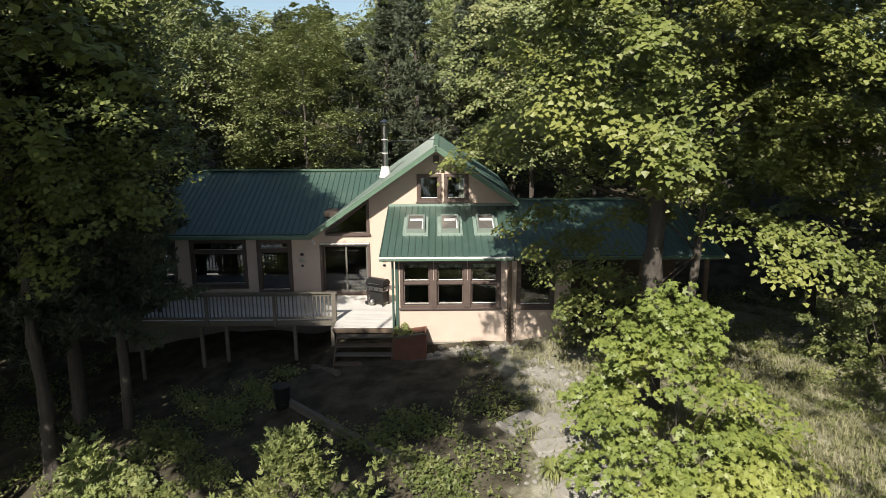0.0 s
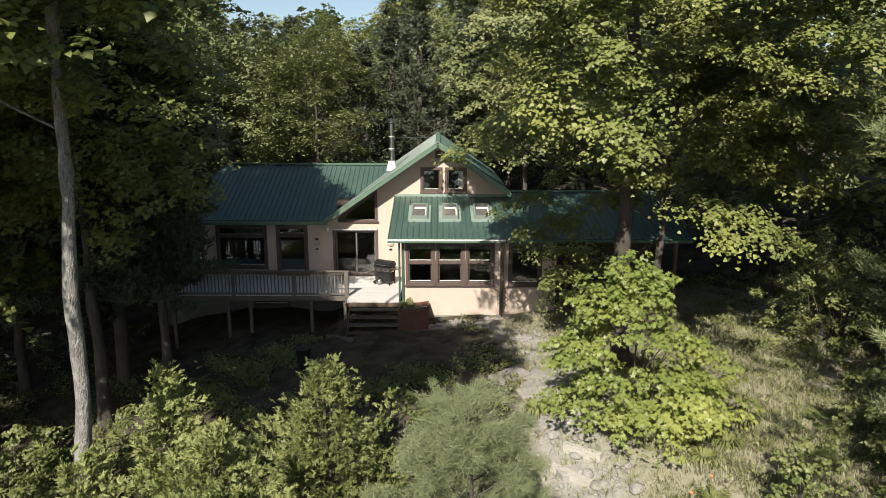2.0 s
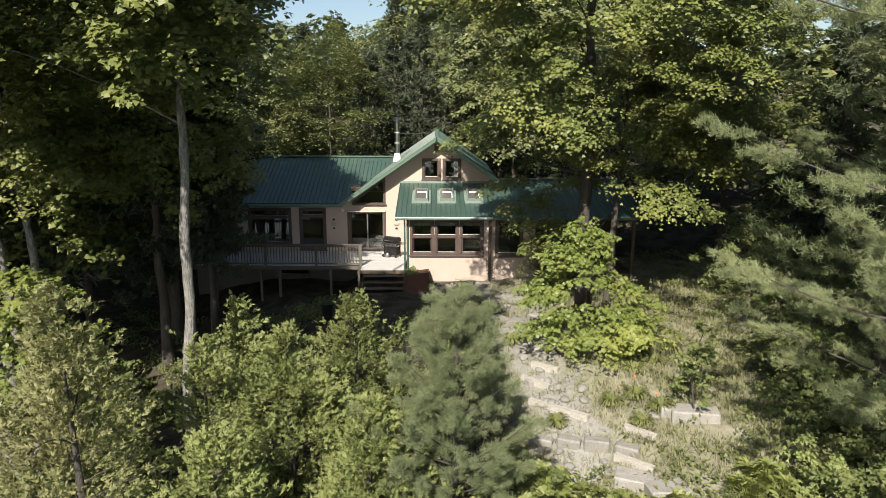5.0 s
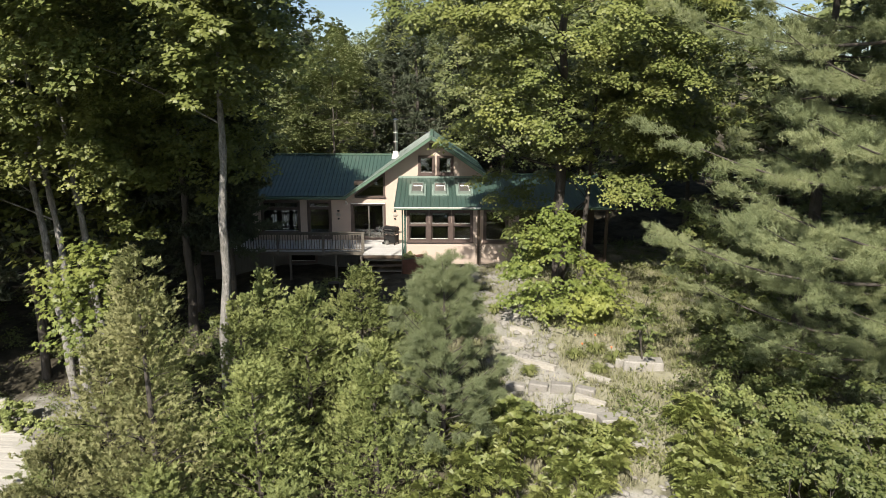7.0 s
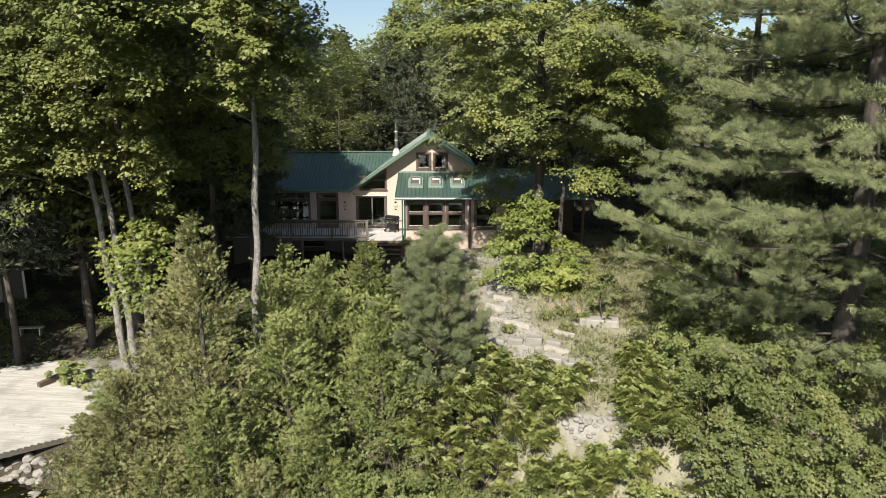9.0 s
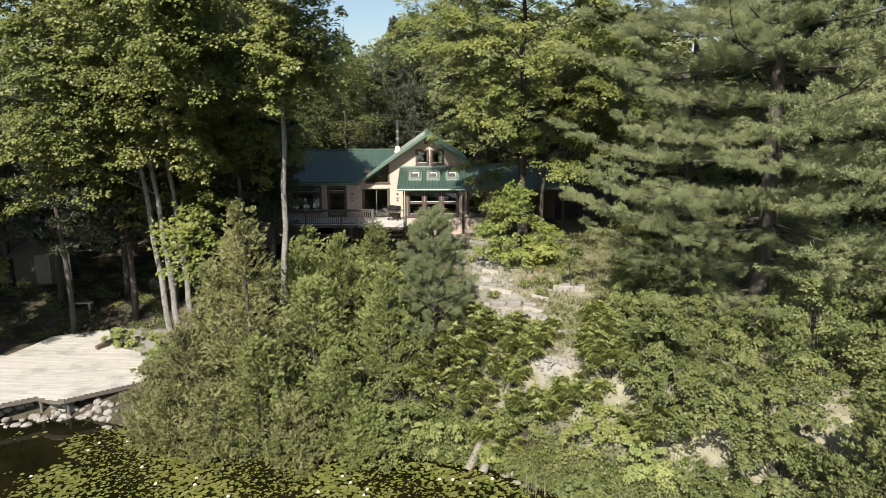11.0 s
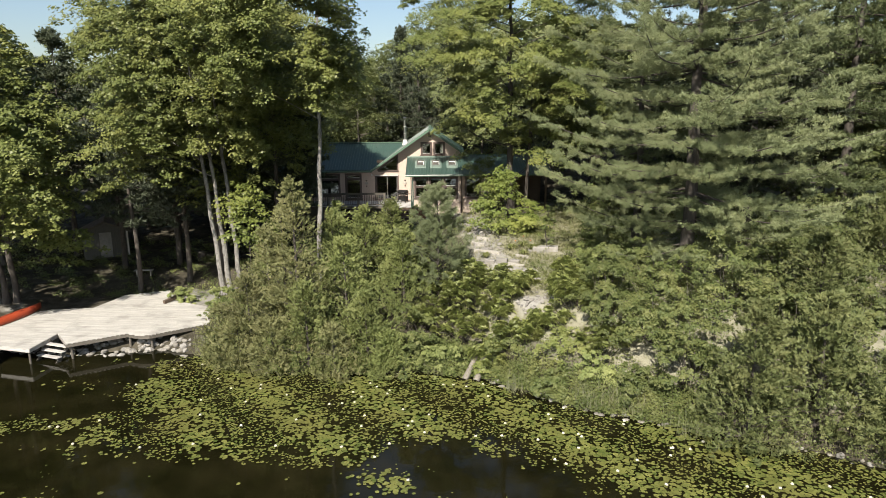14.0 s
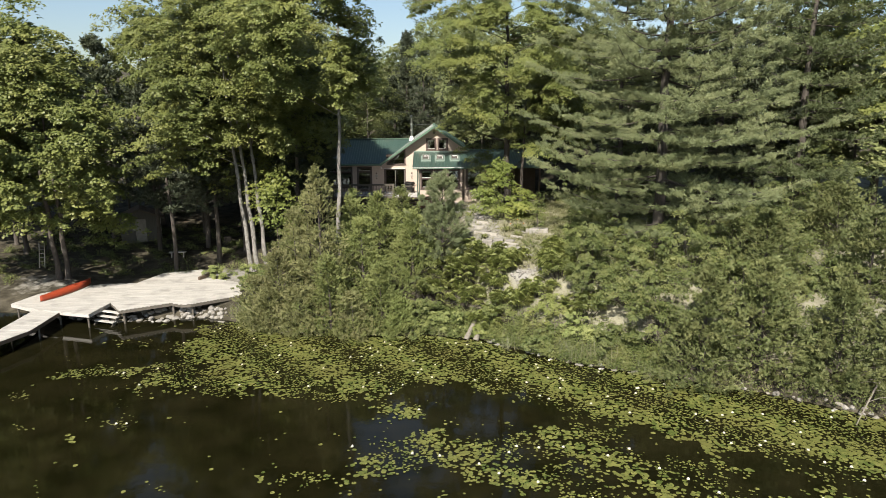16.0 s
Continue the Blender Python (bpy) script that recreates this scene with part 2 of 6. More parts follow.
def add_box(bm, x0, x1, y0, y1, z0, z1, bevel=0.0):
    r = bmesh.ops.create_cube(bm, size=1.0)
    m = Matrix.Translation(((x0 + x1) / 2, (y0 + y1) / 2, (z0 + z1) / 2)) @ Matrix.Diagonal((x1 - x0, y1 - y0, z1 - z0, 1))
    bmesh.ops.transform(bm, matrix=m, verts=r["verts"])
    if bevel:
        es = {e for v in r["verts"] for e in v.link_edges}
        bmesh.ops.bevel(bm, geom=list(es), offset=bevel, segments=1, affect="EDGES")
    return bm


def box(x0, x1, y0, y1, z0, z1, bevel=0.0):
    return add_box(bmesh.new(), x0, x1, y0, y1, z0, z1, bevel)


def tube_arrays(pts, radii, sides=7):
    """Rings along a line, tapered; returns vertices and quads."""
    pts = np.asarray(pts, dtype=float)
    tan = np.gradient(pts, axis=0)
    tan /= np.linalg.norm(tan, axis=1, keepdims=True) + 1e-9
    ref = np.where(np.abs(tan[:, 2:3]) > 0.9, np.array([[1.0, 0, 0]]), np.array([[0, 0, 1.0]]))
    a = np.cross(tan, ref)
    a /= np.linalg.norm(a, axis=1, keepdims=True) + 1e-9
    b = np.cross(tan, a)
    th = np.linspace(0, 2 * math.pi, sides, endpoint=False)
    ring = a[:, None, :] * np.cos(th)[None, :, None] + b[:, None, :] * np.sin(th)[None, :, None]
    v = (pts[:, None, :] + ring * np.asarray(radii, dtype=float)[:, None, None]).reshape(-1, 3)
    i, j = np.meshgrid(np.arange(len(pts) - 1), np.arange(sides), indexing="ij")
    k = (j + 1) % sides
    f = np.stack([i * sides + j, i * sides + k, (i + 1) * sides + k, (i + 1) * sides + j], -1).reshape(-1, 4)
    return v, f


def merged(chunks):
    vs, fs, o = [], [], 0
    for v, f in chunks:
        vs.append(v)
        fs.append(f + o)
        o += len(v)
    return np.concatenate(vs), np.concatenate(fs)


def rod(bm, a, b, r, sides=8):
    a, b = Vector(a), Vector(b)
    m = Matrix.Translation((a + b) / 2) @ (b - a).to_track_quat("Z", "Y").to_matrix().to_4x4()
    bmesh.ops.create_cone(bm, cap_ends=True, segments=sides, radius1=r, radius2=r, depth=(b - a).length, matrix=m)
    return bm


# ---- the lie of the land ----
def smooth(a, b, x):
    t = np.clip((np.asarray(x, dtype=float) - a) / (b - a), 0, 1)
    return t * t * (3 - 2 * t)


SHORE = ((-400, -30), (-60, -14), (-27, -19), (-20, -20.6), (-15, -20.2), (-11, -21.8), (-4, -24), (-1, -23.7), (2.6, -24.7), (6.8, -28.2), (10.2, -29.8), (15, -32), (18.5, -34.5), (40, -42), (400, -60))


def shore_y(x):
    return np.interp(x, [p[0] for p in SHORE], [p[1] for p in SHORE])


def waves(x, y, s):
    return np.sin(x * 0.9 * s + 1.3) * np.cos(y * 0.8 * s + 0.4) + 0.5 * np.sin(x * 2.1 * s + y * 1.7 * s) + 0.3 * np.cos(x * 3.7 * s - y * 4.1 * s)


def land(x, y):
    """Height of the ground: a steep bank and a terrace by the house, a low flat by the dock, a wooded hill behind."""
    x, y = np.asarray(x, dtype=float), np.asarray(y, dtype=float)
    d = y - shore_y(x)
    high = np.interp(d, (-30, -6, 0, 1.2, 3.2, 4.0, 8, 12, 18, 30, 45, 80, 200, 900), (-3, -1.5, 0, 0.7, 2.5, 3.4, 4.3, 5.1, 4.9, 5.2, 8, 15, 26, 40))
    low = np.interp(d, (-30, -6, 0, 1.5, 5, 14, 25, 45, 80, 200, 900), (-3, -1.5, 0, 0.6, 1.1, 1.6, 2.8, 6.5, 14, 26, 40))
    w = smooth(-19.0, 3.5, x + 0.12 * (y + 10))
    h = low + (high - low) * w
    flat = smooth(-26.5, -24.5, x) * (1 - smooth(-14.0, -12.6, x)) * (1 - smooth(-11.2, -8.6, y))
    h = h + (np.minimum(h, 0.74) - h) * flat
    under = smooth(-14.5, -13.0, x) * (1 - smooth(-4.6, -3.4, x)) * smooth(-5.5, -3.8, y) * (1 - smooth(0.3, 1.5, y))
    h = h + (np.minimum(h, 3.85) - h) * under
    return h + 0.07 * waves(x, y, 0.8) * smooth(0, 3, np.abs(d)) + 0.02 * waves(x, y, 3.1)


def ground_at(x, y):
    return float(land(x, y))


def build_ground():
    xs = np.unique(np.concatenate([np.linspace(-700, -40, 34), np.linspace(-40, 30, 211), np.linspace(30, 700, 34)]))
    ys = np.unique(np.concatenate([np.linspace(-90, -42, 13), np.linspace(-42, 12, 163), np.linspace(12, 120, 40), np.linspace(120, 900, 24)]))
    X, Y = np.meshgrid(xs, ys, indexing="ij")
    v = np.stack([X, Y, land(X, Y)], -1).reshape(-1, 3)
    i, j = np.meshgrid(np.arange(len(xs) - 1), np.arange(len(ys) - 1), indexing="ij")
    q = i * len(ys) + j
    me = mesh_of("ground", v, np.stack([q, q + len(ys), q + len(ys) + 1, q + 1], -1).reshape(-1, 4), GROUND, True)
    x, y = v[:, 0], v[:, 1]
    d = y - shore_y(x)
    px = np.interp(y, (-20, -17, -14, -11.5, -9, -7, -5), (4.2, 3.6, 3.3, 3.3, 3.7, 3.4, 2.4))
    sand = 0.8 * np.exp(-(((x - px) / 1.25) ** 2)) * smooth(-20.5, -18.5, y) * (1 - smooth(-7, -4.6, y))
    sand += 0.85 * np.exp(-(((x - 5.3) / 0.95) ** 2) - ((y + 22.8) / 0.6) ** 2)
    sand += 0.6 * np.exp(-(((x - 1.2) / 2.6) ** 2) - ((y + 4.8) / 0.7) ** 2)
    sand += 0.8 * np.exp(-(((x + 15.5) / 4.0) ** 2) - ((y + 12.8) / 2.4) ** 2)
    sand += 0.5 * np.exp(-(((x + 28) / 4) ** 2) - ((y + 15) / 2.5) ** 2)
    grass = 0.7 * smooth(0.5, 3, x) * smooth(0.5, 3, d) * (1 - smooth(-3, 3, y)) + 0.12 * np.exp(-(d / 2.0) ** 2)
    col = np.stack([np.clip(sand, 0, 1), np.clip(grass, 0, 1), np.zeros_like(x), np.ones_like(x)], -1).astype(np.float32)
    me.color_attributes.new("cover", "FLOAT_COLOR", "POINT").data.foreach_set("color", col.ravel())
    tagged(new("ground", me), "sloping wooded ground with dry grass, leaf litter and pale sand", "ground", kind="structure")
    bm = bmesh.new()
    bmesh.ops.create_grid(bm, x_segments=1, y_segments=1, size=1)
    bmesh.ops.transform(bm, matrix=Matrix.Translation((0, -340, 0)) @ Matrix.Diagonal((900, 345, 1, 1)), verts=bm.verts)
    tagged(part("water", bm, WATER), "still dark brown lake water", "water", kind="structure")
    bm = bmesh.new()
    bmesh.ops.create_grid(bm, x_segments=80, y_segments=6, size=1)
    for p in bm.verts:
        r = (p.co.y + 1) / 2
        p.co = Vector((p.co.x * 800, -330 - 120 * r, -1 + 26 * min(1, r * 2.2) * (0.75 + 0.25 * math.sin(p.co.x * 31)) + 3 * noise.noise(p.co * 40)))
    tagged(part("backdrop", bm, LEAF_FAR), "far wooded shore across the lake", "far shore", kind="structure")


build_ground()


# ---- the house ----
def wall_poly(outer, holes, plane, at, thick):
    """A wall of that thickness with openings through it. plane "xz": corners are (x, z) and the wall runs from y=at to at+thick; "yz" likewise along x."""
    bm = bmesh.new()
    edges = []
    for loop in (outer, *holes):
        vs = [bm.verts.new((a, at, b) if plane == "xz" else (at, a, b)) for a, b in loop]
        edges += [bm.edges.new((vs[i], vs[(i + 1) % len(vs)])) for i in range(len(vs))]
    bmesh.ops.triangle_fill(bm, edges=edges, use_beauty=True)
    r = bmesh.ops.extrude_face_region(bm, geom=bm.faces[:])
    shift = (0, thick, 0) if plane == "xz" else (thick, 0, 0)
    bmesh.ops.translate(bm, vec=shift, verts=[g for g in r["geom"] if isinstance(g, bmesh.types.BMVert)])
    return bm


def rect(x0, x1, z0, z1):
    return [(x0, z0), (x1, z0), (x1, z1), (x0, z1)]


def frame_mesh(x0, x1, z0, z1, y0, y1, w):
    bm = bmesh.new()
    add_box(bm, x0, x1, y0, y1, z1 - w, z1, 0.008)
    add_box(bm, x0, x1, y0, y1, z0, z0 + w, 0.008)
    add_box(bm, x0, x0 + w, y0, y1, z0 + w, z1 - w, 0.008)
    add_box(bm, x1 - w, x1, y0, y1, z0 + w, z1 - w, 0.008)
    return bm


def pane(parent, x0, x1, z0, z1, y):
    ob = part("pane", box(x0, x1, y, y + 0.012, z0, z1), GLASS, parent)
    ob.visible_shadow = False
    return ob


def window(parent, name, x0, x1, z0, z1, y, sill=True, w=0.1, cuts=(), sash=WHITE):
    """A window whose trim stands proud of the wall's face at y; cuts: heights of rails across it."""
    win = part(name, frame_mesh(x0, x1, z0, z1, y - 0.035, y + 0.12, w), TRIM, parent)
    zs = [z0 + w, *cuts, z1 - w]
    for i in range(len(zs) - 1):
        a, b = zs[i] + (0.05 if i else 0), zs[i + 1] - (0.05 if i < len(zs) - 2 else 0)
        part("sash", frame_mesh(x0 + w, x1 - w, a, b, y + 0.03, y + 0.085, 0.045), TRIM, win)
        pane(win, x0 + w + 0.04, x1 - w - 0.04, a + 0.04, b - 0.04, y + 0.055)
        if sash:
            part("glazing_bead", box(x0 + w + 0.045, x1 - w - 0.045, y + 0.012, y + 0.03, a + 0.045, a + 0.065), sash, win)
    for c in cuts:
        part("rail", box(x0 + w, x1 - w, y - 0.02, y + 0.11, c - 0.05, c + 0.05, 0.006), TRIM, win)
    if sill:
        part("sill", box(x0 - 0.03, x1 + 0.03, y - 0.09, y - 0.036, z0 - 0.035, z0 + 0.03, 0.008), TRIM, win)
    return win


def roof_slab(corners, thick):
    """A metal roof plane from four corners: eave left, eave right, ridge right, ridge left."""
    a, b, c, d = (Vector(p) for p in corners)
    up = (b - a).cross(d - a).normalized()
    if up.z < 0:
        up = -up
    bm = bmesh.new()
    top = [bm.verts.new(p) for p in (a, b, c, d)]
    low = [bm.verts.new(p - up * thick) for p in (a, b, c, d)]
    bm.faces.new(top)
    bm.faces.new(low[::-1])
    for i in range(4):
        bm.faces.new((top[i], low[i], low[(i + 1) % 4], top[(i + 1) % 4]))
    return bm


def seams(parent, corners, count, mat=None, high=0.035):
    """Standing ribs up a roof plane, one object each on a shared mesh."""
    a, b, c, d = (Vector(p) for p in corners)
    up = (b - a).cross(d - a).normalized()
    up = -up if up.z < 0 else up
    side = (b - a).normalized() * 0.016
    bm = bmesh.new()
    vb = [bm.verts.new(v + up * 0.001 - a) for v in (a - side * 1.5, a + side * 1.5, d + side * 1.5, d - side * 1.5)]
    vt = [bm.verts.new(v + up * high - a) for v in (a - side * 0.6, a + side * 0.6, d + side * 0.6, d - side * 0.6)]
    bm.faces.new(vt)
    for i in range(4):
        bm.faces.new((vb[i], vb[(i + 1) % 4], vt[(i + 1) % 4], vt[i]))
    me = from_bm("rib", bm, mat or ROOF)
    for k in range(count + 1):
        part("rib", me, mat or ROOF, parent, at=Matrix.Translation(a.lerp(b, k / count)))


def beam(a, b, w, h, up=(0, 0, 1)):
    """A squared bar from a to b."""
    a, b = Vector(a), Vector(b)
    t = (b - a).normalized()
    s = t.cross(Vector(up)).normalized()
    u = s.cross(t)
    bm = bmesh.new()
    vs = [bm.verts.new(p + s * (i * w / 2) + u * (j * h / 2)) for p in (a, b) for i, j in ((-1, -1), (1, -1), (1, 1), (-1, 1))]
    for f in ((0, 1, 2, 3), (7, 6, 5, 4), (0, 4, 5, 1), (1, 5, 6, 2), (2, 6, 7, 3), (3, 7, 4, 0)):
        bm.faces.new([vs[i] for i in f])
    return bm


DECK_Z = 5.42
RX, RZ, SLOPE = 0.04, 11.37, 0.685
WING_Y = -4.0
MAIN_PLANE = [(-13.1, -0.6, 8.02), (-4.8, -0.6, 8.02), (-1.98, 4.0, 10.0), (-13.1, 4.0, 10.0)]
WING_PLANE = [(-1.82, -4.35, 8.0), (9.6, -4.35, 8.0), (9.6, 0.5, 9.14), (-1.82, 0.5, 9.14)]


def gable_z(x):
    return RZ - SLOPE * abs(x - RX)


def build_house():
    h = thing("house", "cream stucco cottage with green metal roofs and brown-framed windows", "house", pose(0, 0, 0))
    # front wall with the gable
    g = 0.16
    outer = [(-12.6, DECK_Z - 0.1), (-1.3, DECK_Z - 0.1), (-1.3, 8.9), (3.1, 8.9), (3.1, gable_z(3.1) - g), (RX, RZ - g), (-4.55, gable_z(-4.55) - g), (-4.55, 7.98), (-12.6, 7.98)]
    door = rect(-4.6, -2.6, DECK_Z, 7.55)
    trap = [(-4.35, 7.86), (-2.6, 7.86), (-2.6, 9.3), (-4.35, 8.02)]
    big, tall, far = rect(-9.75, -7.5, 5.75, 7.7), rect(-7.1, -5.7, DECK_Z + 0.05, 7.7), rect(-12.2, -10.3, 5.75, 7.7)
    up_l, up_r = rect(-0.72, 0.24, 9.15, 10.26), rect(0.34, 1.3, 9.15, 10.26)
    part("front_wall", wall_poly(outer, [door, trap, big, tall, far, up_l, up_r], "xz", 0.0, 0.22), STUCCO, h, "cream stucco gable wall")
    # Stucco continues down here; the dark boards stand in for shade under the deck.
    part("cellar_wall", wall_poly([(-12.6, 3.0), (-1.3, 3.0), (-1.3, DECK_Z - 0.103), (-12.6, DECK_Z - 0.103)], [rect(-8.3, -6.6, 4.0, 4.9)], "xz", 0.0, 0.2), SHED, h, "cellar wall, coloured dark for the shade under the deck")
    # wing walls
    bays = [rect(-1.19 + i * 1.145, -1.19 + (i + 1) * 1.145 - 0.02, 6.11, 7.8) for i in range(3)]
    wing_out = [(-1.3, 4.2), (4.6, 4.2), (4.6, 7.93), (-1.3, 7.93)]
    part("wing_wall", wall_poly(wing_out, [*bays, rect(2.75, 4.05, 6.08, 7.85)], "xz", WING_Y, 0.2), STUCCO, h, "cream stucco wall")
    part("porch_wall", wall_poly([(4.6, 4.2), (9.2, 4.2), (9.2, 8.6), (4.6, 8.6)], [rect(5.6, 6.8, 6.3, 7.8)], "xz", -1.0, 0.2), DARK_WOOD, h, "dark boarded wall at the back of the porch")
    part("porch_return_wall", box(4.4, 4.6, WING_Y + 0.2, -1.0, 4.2, 7.93), STUCCO, h)
    part("porch_floor", box(4.6, 9.2, WING_Y - 0.1, -1.0, DECK_Z - 0.3, DECK_Z - 0.1, 0.01), DARK_WOOD, h)
    for x in (6.9, 9.1):
        part("porch_post", box(x - 0.07, x + 0.07, WING_Y - 0.2, WING_Y - 0.06, 4.6, 7.84, 0.01), DARK_WOOD, h)
    part("wing_side_wall", wall_poly([(WING_Y + 0.2, 4.2), (0.0, 4.2), (0.0, 8.9), (WING_Y + 0.2, 7.93)], [], "yz", -1.3, 0.2), STUCCO, h)
    part("wing_end_wall", wall_poly([(-0.8, 4.2), (8, 4.2), (8, 7.9), (0.5, 9.0), (-0.8, 8.6)], [], "yz", 9.0, 0.2), STUCCO, h)
    part("west_wall", wall_poly([(0.22, 3.2), (8, 3.2), (8, 7.95), (4, 9.8), (0.22, 7.98)], [], "yz", -12.6, 0.2), STUCCO, h)
    part("back_wall", box(-12.4, 9.0, 7.8, 8.0, 4, 7.9), STUCCO, h)
    part("gable_side_wall", wall_poly([(0.22, 8.5), (7.8, 8.5), (7.8, gable_z(3.1) - g), (0.22, gable_z(3.1) - g)], [], "yz", 2.9, 0.2), STUCCO, h)
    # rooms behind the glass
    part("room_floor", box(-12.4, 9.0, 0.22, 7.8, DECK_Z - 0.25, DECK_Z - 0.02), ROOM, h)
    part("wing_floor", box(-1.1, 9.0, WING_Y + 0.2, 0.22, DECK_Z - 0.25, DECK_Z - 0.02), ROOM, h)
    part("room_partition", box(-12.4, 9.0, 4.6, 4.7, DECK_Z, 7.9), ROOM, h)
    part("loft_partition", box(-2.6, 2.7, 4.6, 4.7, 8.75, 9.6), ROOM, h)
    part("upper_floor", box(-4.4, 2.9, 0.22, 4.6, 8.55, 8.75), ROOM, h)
    part("curtain", wavy_cloth(0.92, 1.2, 9.2, 10.2, 0.3), CURTAIN, h, "white curtain behind the upper window")
    part("curtain", wavy_cloth(5.7, 6.1, 6.35, 7.75, -0.75), CURTAIN, h, "white curtain")
    part("curtain", wavy_cloth(-9.0, -7.7, 7.3, 7.66, 0.28), CURTAIN, h, "scalloped white valance")
    # windows and doors
    for x0, x1 in ((-0.72, 0.24), (0.34, 1.3)):
        window(h, "window", x0, x1, 9.15, 10.26, 0.0, w=0.12)
    for b in bays:
        wn = window(h, "window", b[0][0], b[1][0], 6.11, 7.8, WING_Y, w=0.12, cuts=(7.0,))
        part("blind", wavy_cloth(b[0][0] + 0.17, b[1][0] - 0.17, 7.5, 7.64, WING_Y + 0.13), CURTAIN, wn, "raised pale blind")
    for k in (1, 2):
        x = -1.19 + k * 1.145 - 0.01
        part("mullion", box(x - 0.11, x + 0.11, WING_Y - 0.075, WING_Y - 0.037, 6.14, 7.12, 0.01), TRIM, h)
    window(h, "window", 2.75, 4.05, 6.08, 7.85, WING_Y, w=0.12)
    window(h, "window", 5.6, 6.8, 6.3, 7.8, -1.0, w=0.12, cuts=(7.05,))
    window(h, "window", -9.75, -7.5, 5.75, 7.7, 0.0, w=0.12, cuts=(7.2,))
    window(h, "window", -12.2, -10.3, 5.75, 7.7, 0.0, w=0.12)
    window(h, "window", -7.1, -5.7, DECK_Z + 0.05, 7.7, 0.0, w=0.14, cuts=(7.25,))
    tw = part("window", wall_poly(trap, [[(-4.2, 7.96), (-2.72, 7.96), (-2.72, 9.08), (-4.2, 7.99)]], "xz", -0.03, 0.14), TRIM, h, "slanted gable window")
    gl = part("pane", wall_poly([(-4.28, 7.92), (-2.68, 7.92), (-2.68, 9.18), (-4.28, 8.02)], [], "xz", 0.05, 0.012), GLASS, tw)
    gl.visible_shadow = False
    part("sill", box(-4.3, -2.56, -0.1, -0.035, 7.84, 7.93, 0.01), TRIM, tw)
    door_frame = part("door_frame", frame_mesh(-4.6, -2.6, DECK_Z, 7.55, -0.04, 0.14, 0.11), TRIM, h)
    part("head_flashing", box(-4.58, -2.62, -0.08, -0.042, 7.5, 7.545), WHITE, door_frame)
    for x0, x1, y in ((-4.48, -3.52, 0.09), (-3.6, -2.7, 0.05)):
        s = part("sliding_door", frame_mesh(x0, x1, DECK_Z + 0.08, 7.44, y, y + 0.035, 0.075), TRIM if x0 < -4 else SHED, h, "glazed sliding door leaf")
        pane(s, x0 + 0.07, x1 - 0.07, DECK_Z + 0.15, 7.37, y + 0.012)
    part("door_handle", box(-3.56, -3.53, 0.005, 0.049, 6.35, 6.6, 0.006), STEEL, s)
    # roofs
    roof = part("main_roof", roof_slab(MAIN_PLANE, 0.1), ROOF, h, "ribbed green metal roof")
    seams(roof, [(-13.1, -0.6, 8.02), (-4.9, -0.6, 8.02), (-4.9, 4.0, 10.0), (-13.1, 4.0, 10.0)], 36)
    for k in range(1, 12):
        x = -4.9 + k * 0.228
        f = (x + 4.8) / 2.6
        if 0 < f < 1:
            part("rib", beam((x, -0.6 + 4.6 * f, 8.05 + 1.98 * f), (x, 4.0, 10.02), 0.03, 0.035), ROOF, roof)
    part("back_slope", roof_slab([(-13.1, 8.6, 8.02), (-3.4, 8.6, 8.02), (-3.4, 4.0, 10.0), (-13.1, 4.0, 10.0)], 0.1), ROOF, roof)
    part("ridge_cap", beam((-13.15, 4.0, 10.03), (-2.2, 4.0, 10.03), 0.3, 0.05), FASCIA, roof)
    part("gutter", box(-13.1, -4.75, -0.74, -0.605, 7.84, 7.99, 0.02), FASCIA, roof, "green eaves gutter")
    part("soffit", box(-12.9, -4.9, -0.6, 0.0, 7.85, 7.88), SOFFIT, roof)
    y0, y1 = -0.75, 8.0
    xl, xr = -4.9, 3.15
    gr = part("gable_roof", roof_slab([(xl, y1, gable_z(xl)), (xl, y0, gable_z(xl)), (RX, y0, RZ), (RX, y1, RZ)], 0.1), ROOF, h, "steep green metal gable roof")
    seams(gr, [(xl, y1, gable_z(xl)), (xl, y0 + 0.3, gable_z(xl)), (RX, y0 + 0.3, RZ), (RX, y1, RZ)], 34)
    gs = part("gable_slope", roof_slab([(xr, y0, gable_z(xr)), (xr, y1, gable_z(xr)), (RX, y1, RZ), (RX, y0, RZ)], 0.1), ROOF, h, "steep green metal gable roof")
    seams(gs, [(xr, y0 + 0.3, gable_z(xr)), (xr, y1, gable_z(xr)), (RX, y1, RZ), (RX, y0 + 0.3, RZ)], 34)
    for x in (xl, xr):
        part("barge_board", beam((x, y0 - 0.02, gable_z(x) - 0.09), (RX, y0 - 0.02, RZ - 0.09), 0.035, 0.17), FASCIA, gr, "pale green barge board")
        part("verge_trim", beam((x, y0 + 0.12, gable_z(x) + 0.02), (RX, y0 + 0.12, RZ + 0.02), 0.34, 0.02), FLASHING, gr)
        part("soffit_board", beam((x * 0.86, y0 + 0.38, gable_z(x * 0.86) - 0.16), (RX, y0 + 0.38, RZ - 0.16), 0.7, 0.03), SOFFIT, gr)
    part("ridge_cap", beam((RX, y0, RZ + 0.01), (RX, y1, RZ + 0.01), 0.2, 0.05), FASCIA, gr)
    part("gable_vent", box(RX - 0.12, RX + 0.12, -0.035, -0.004, RZ - 0.72, RZ - 0.4, 0.006), TRIM, h, "small brown gable vent")
    wr = part("wing_roof", roof_slab(WING_PLANE, 0.09), ROOF, h, "low green metal wing roof")
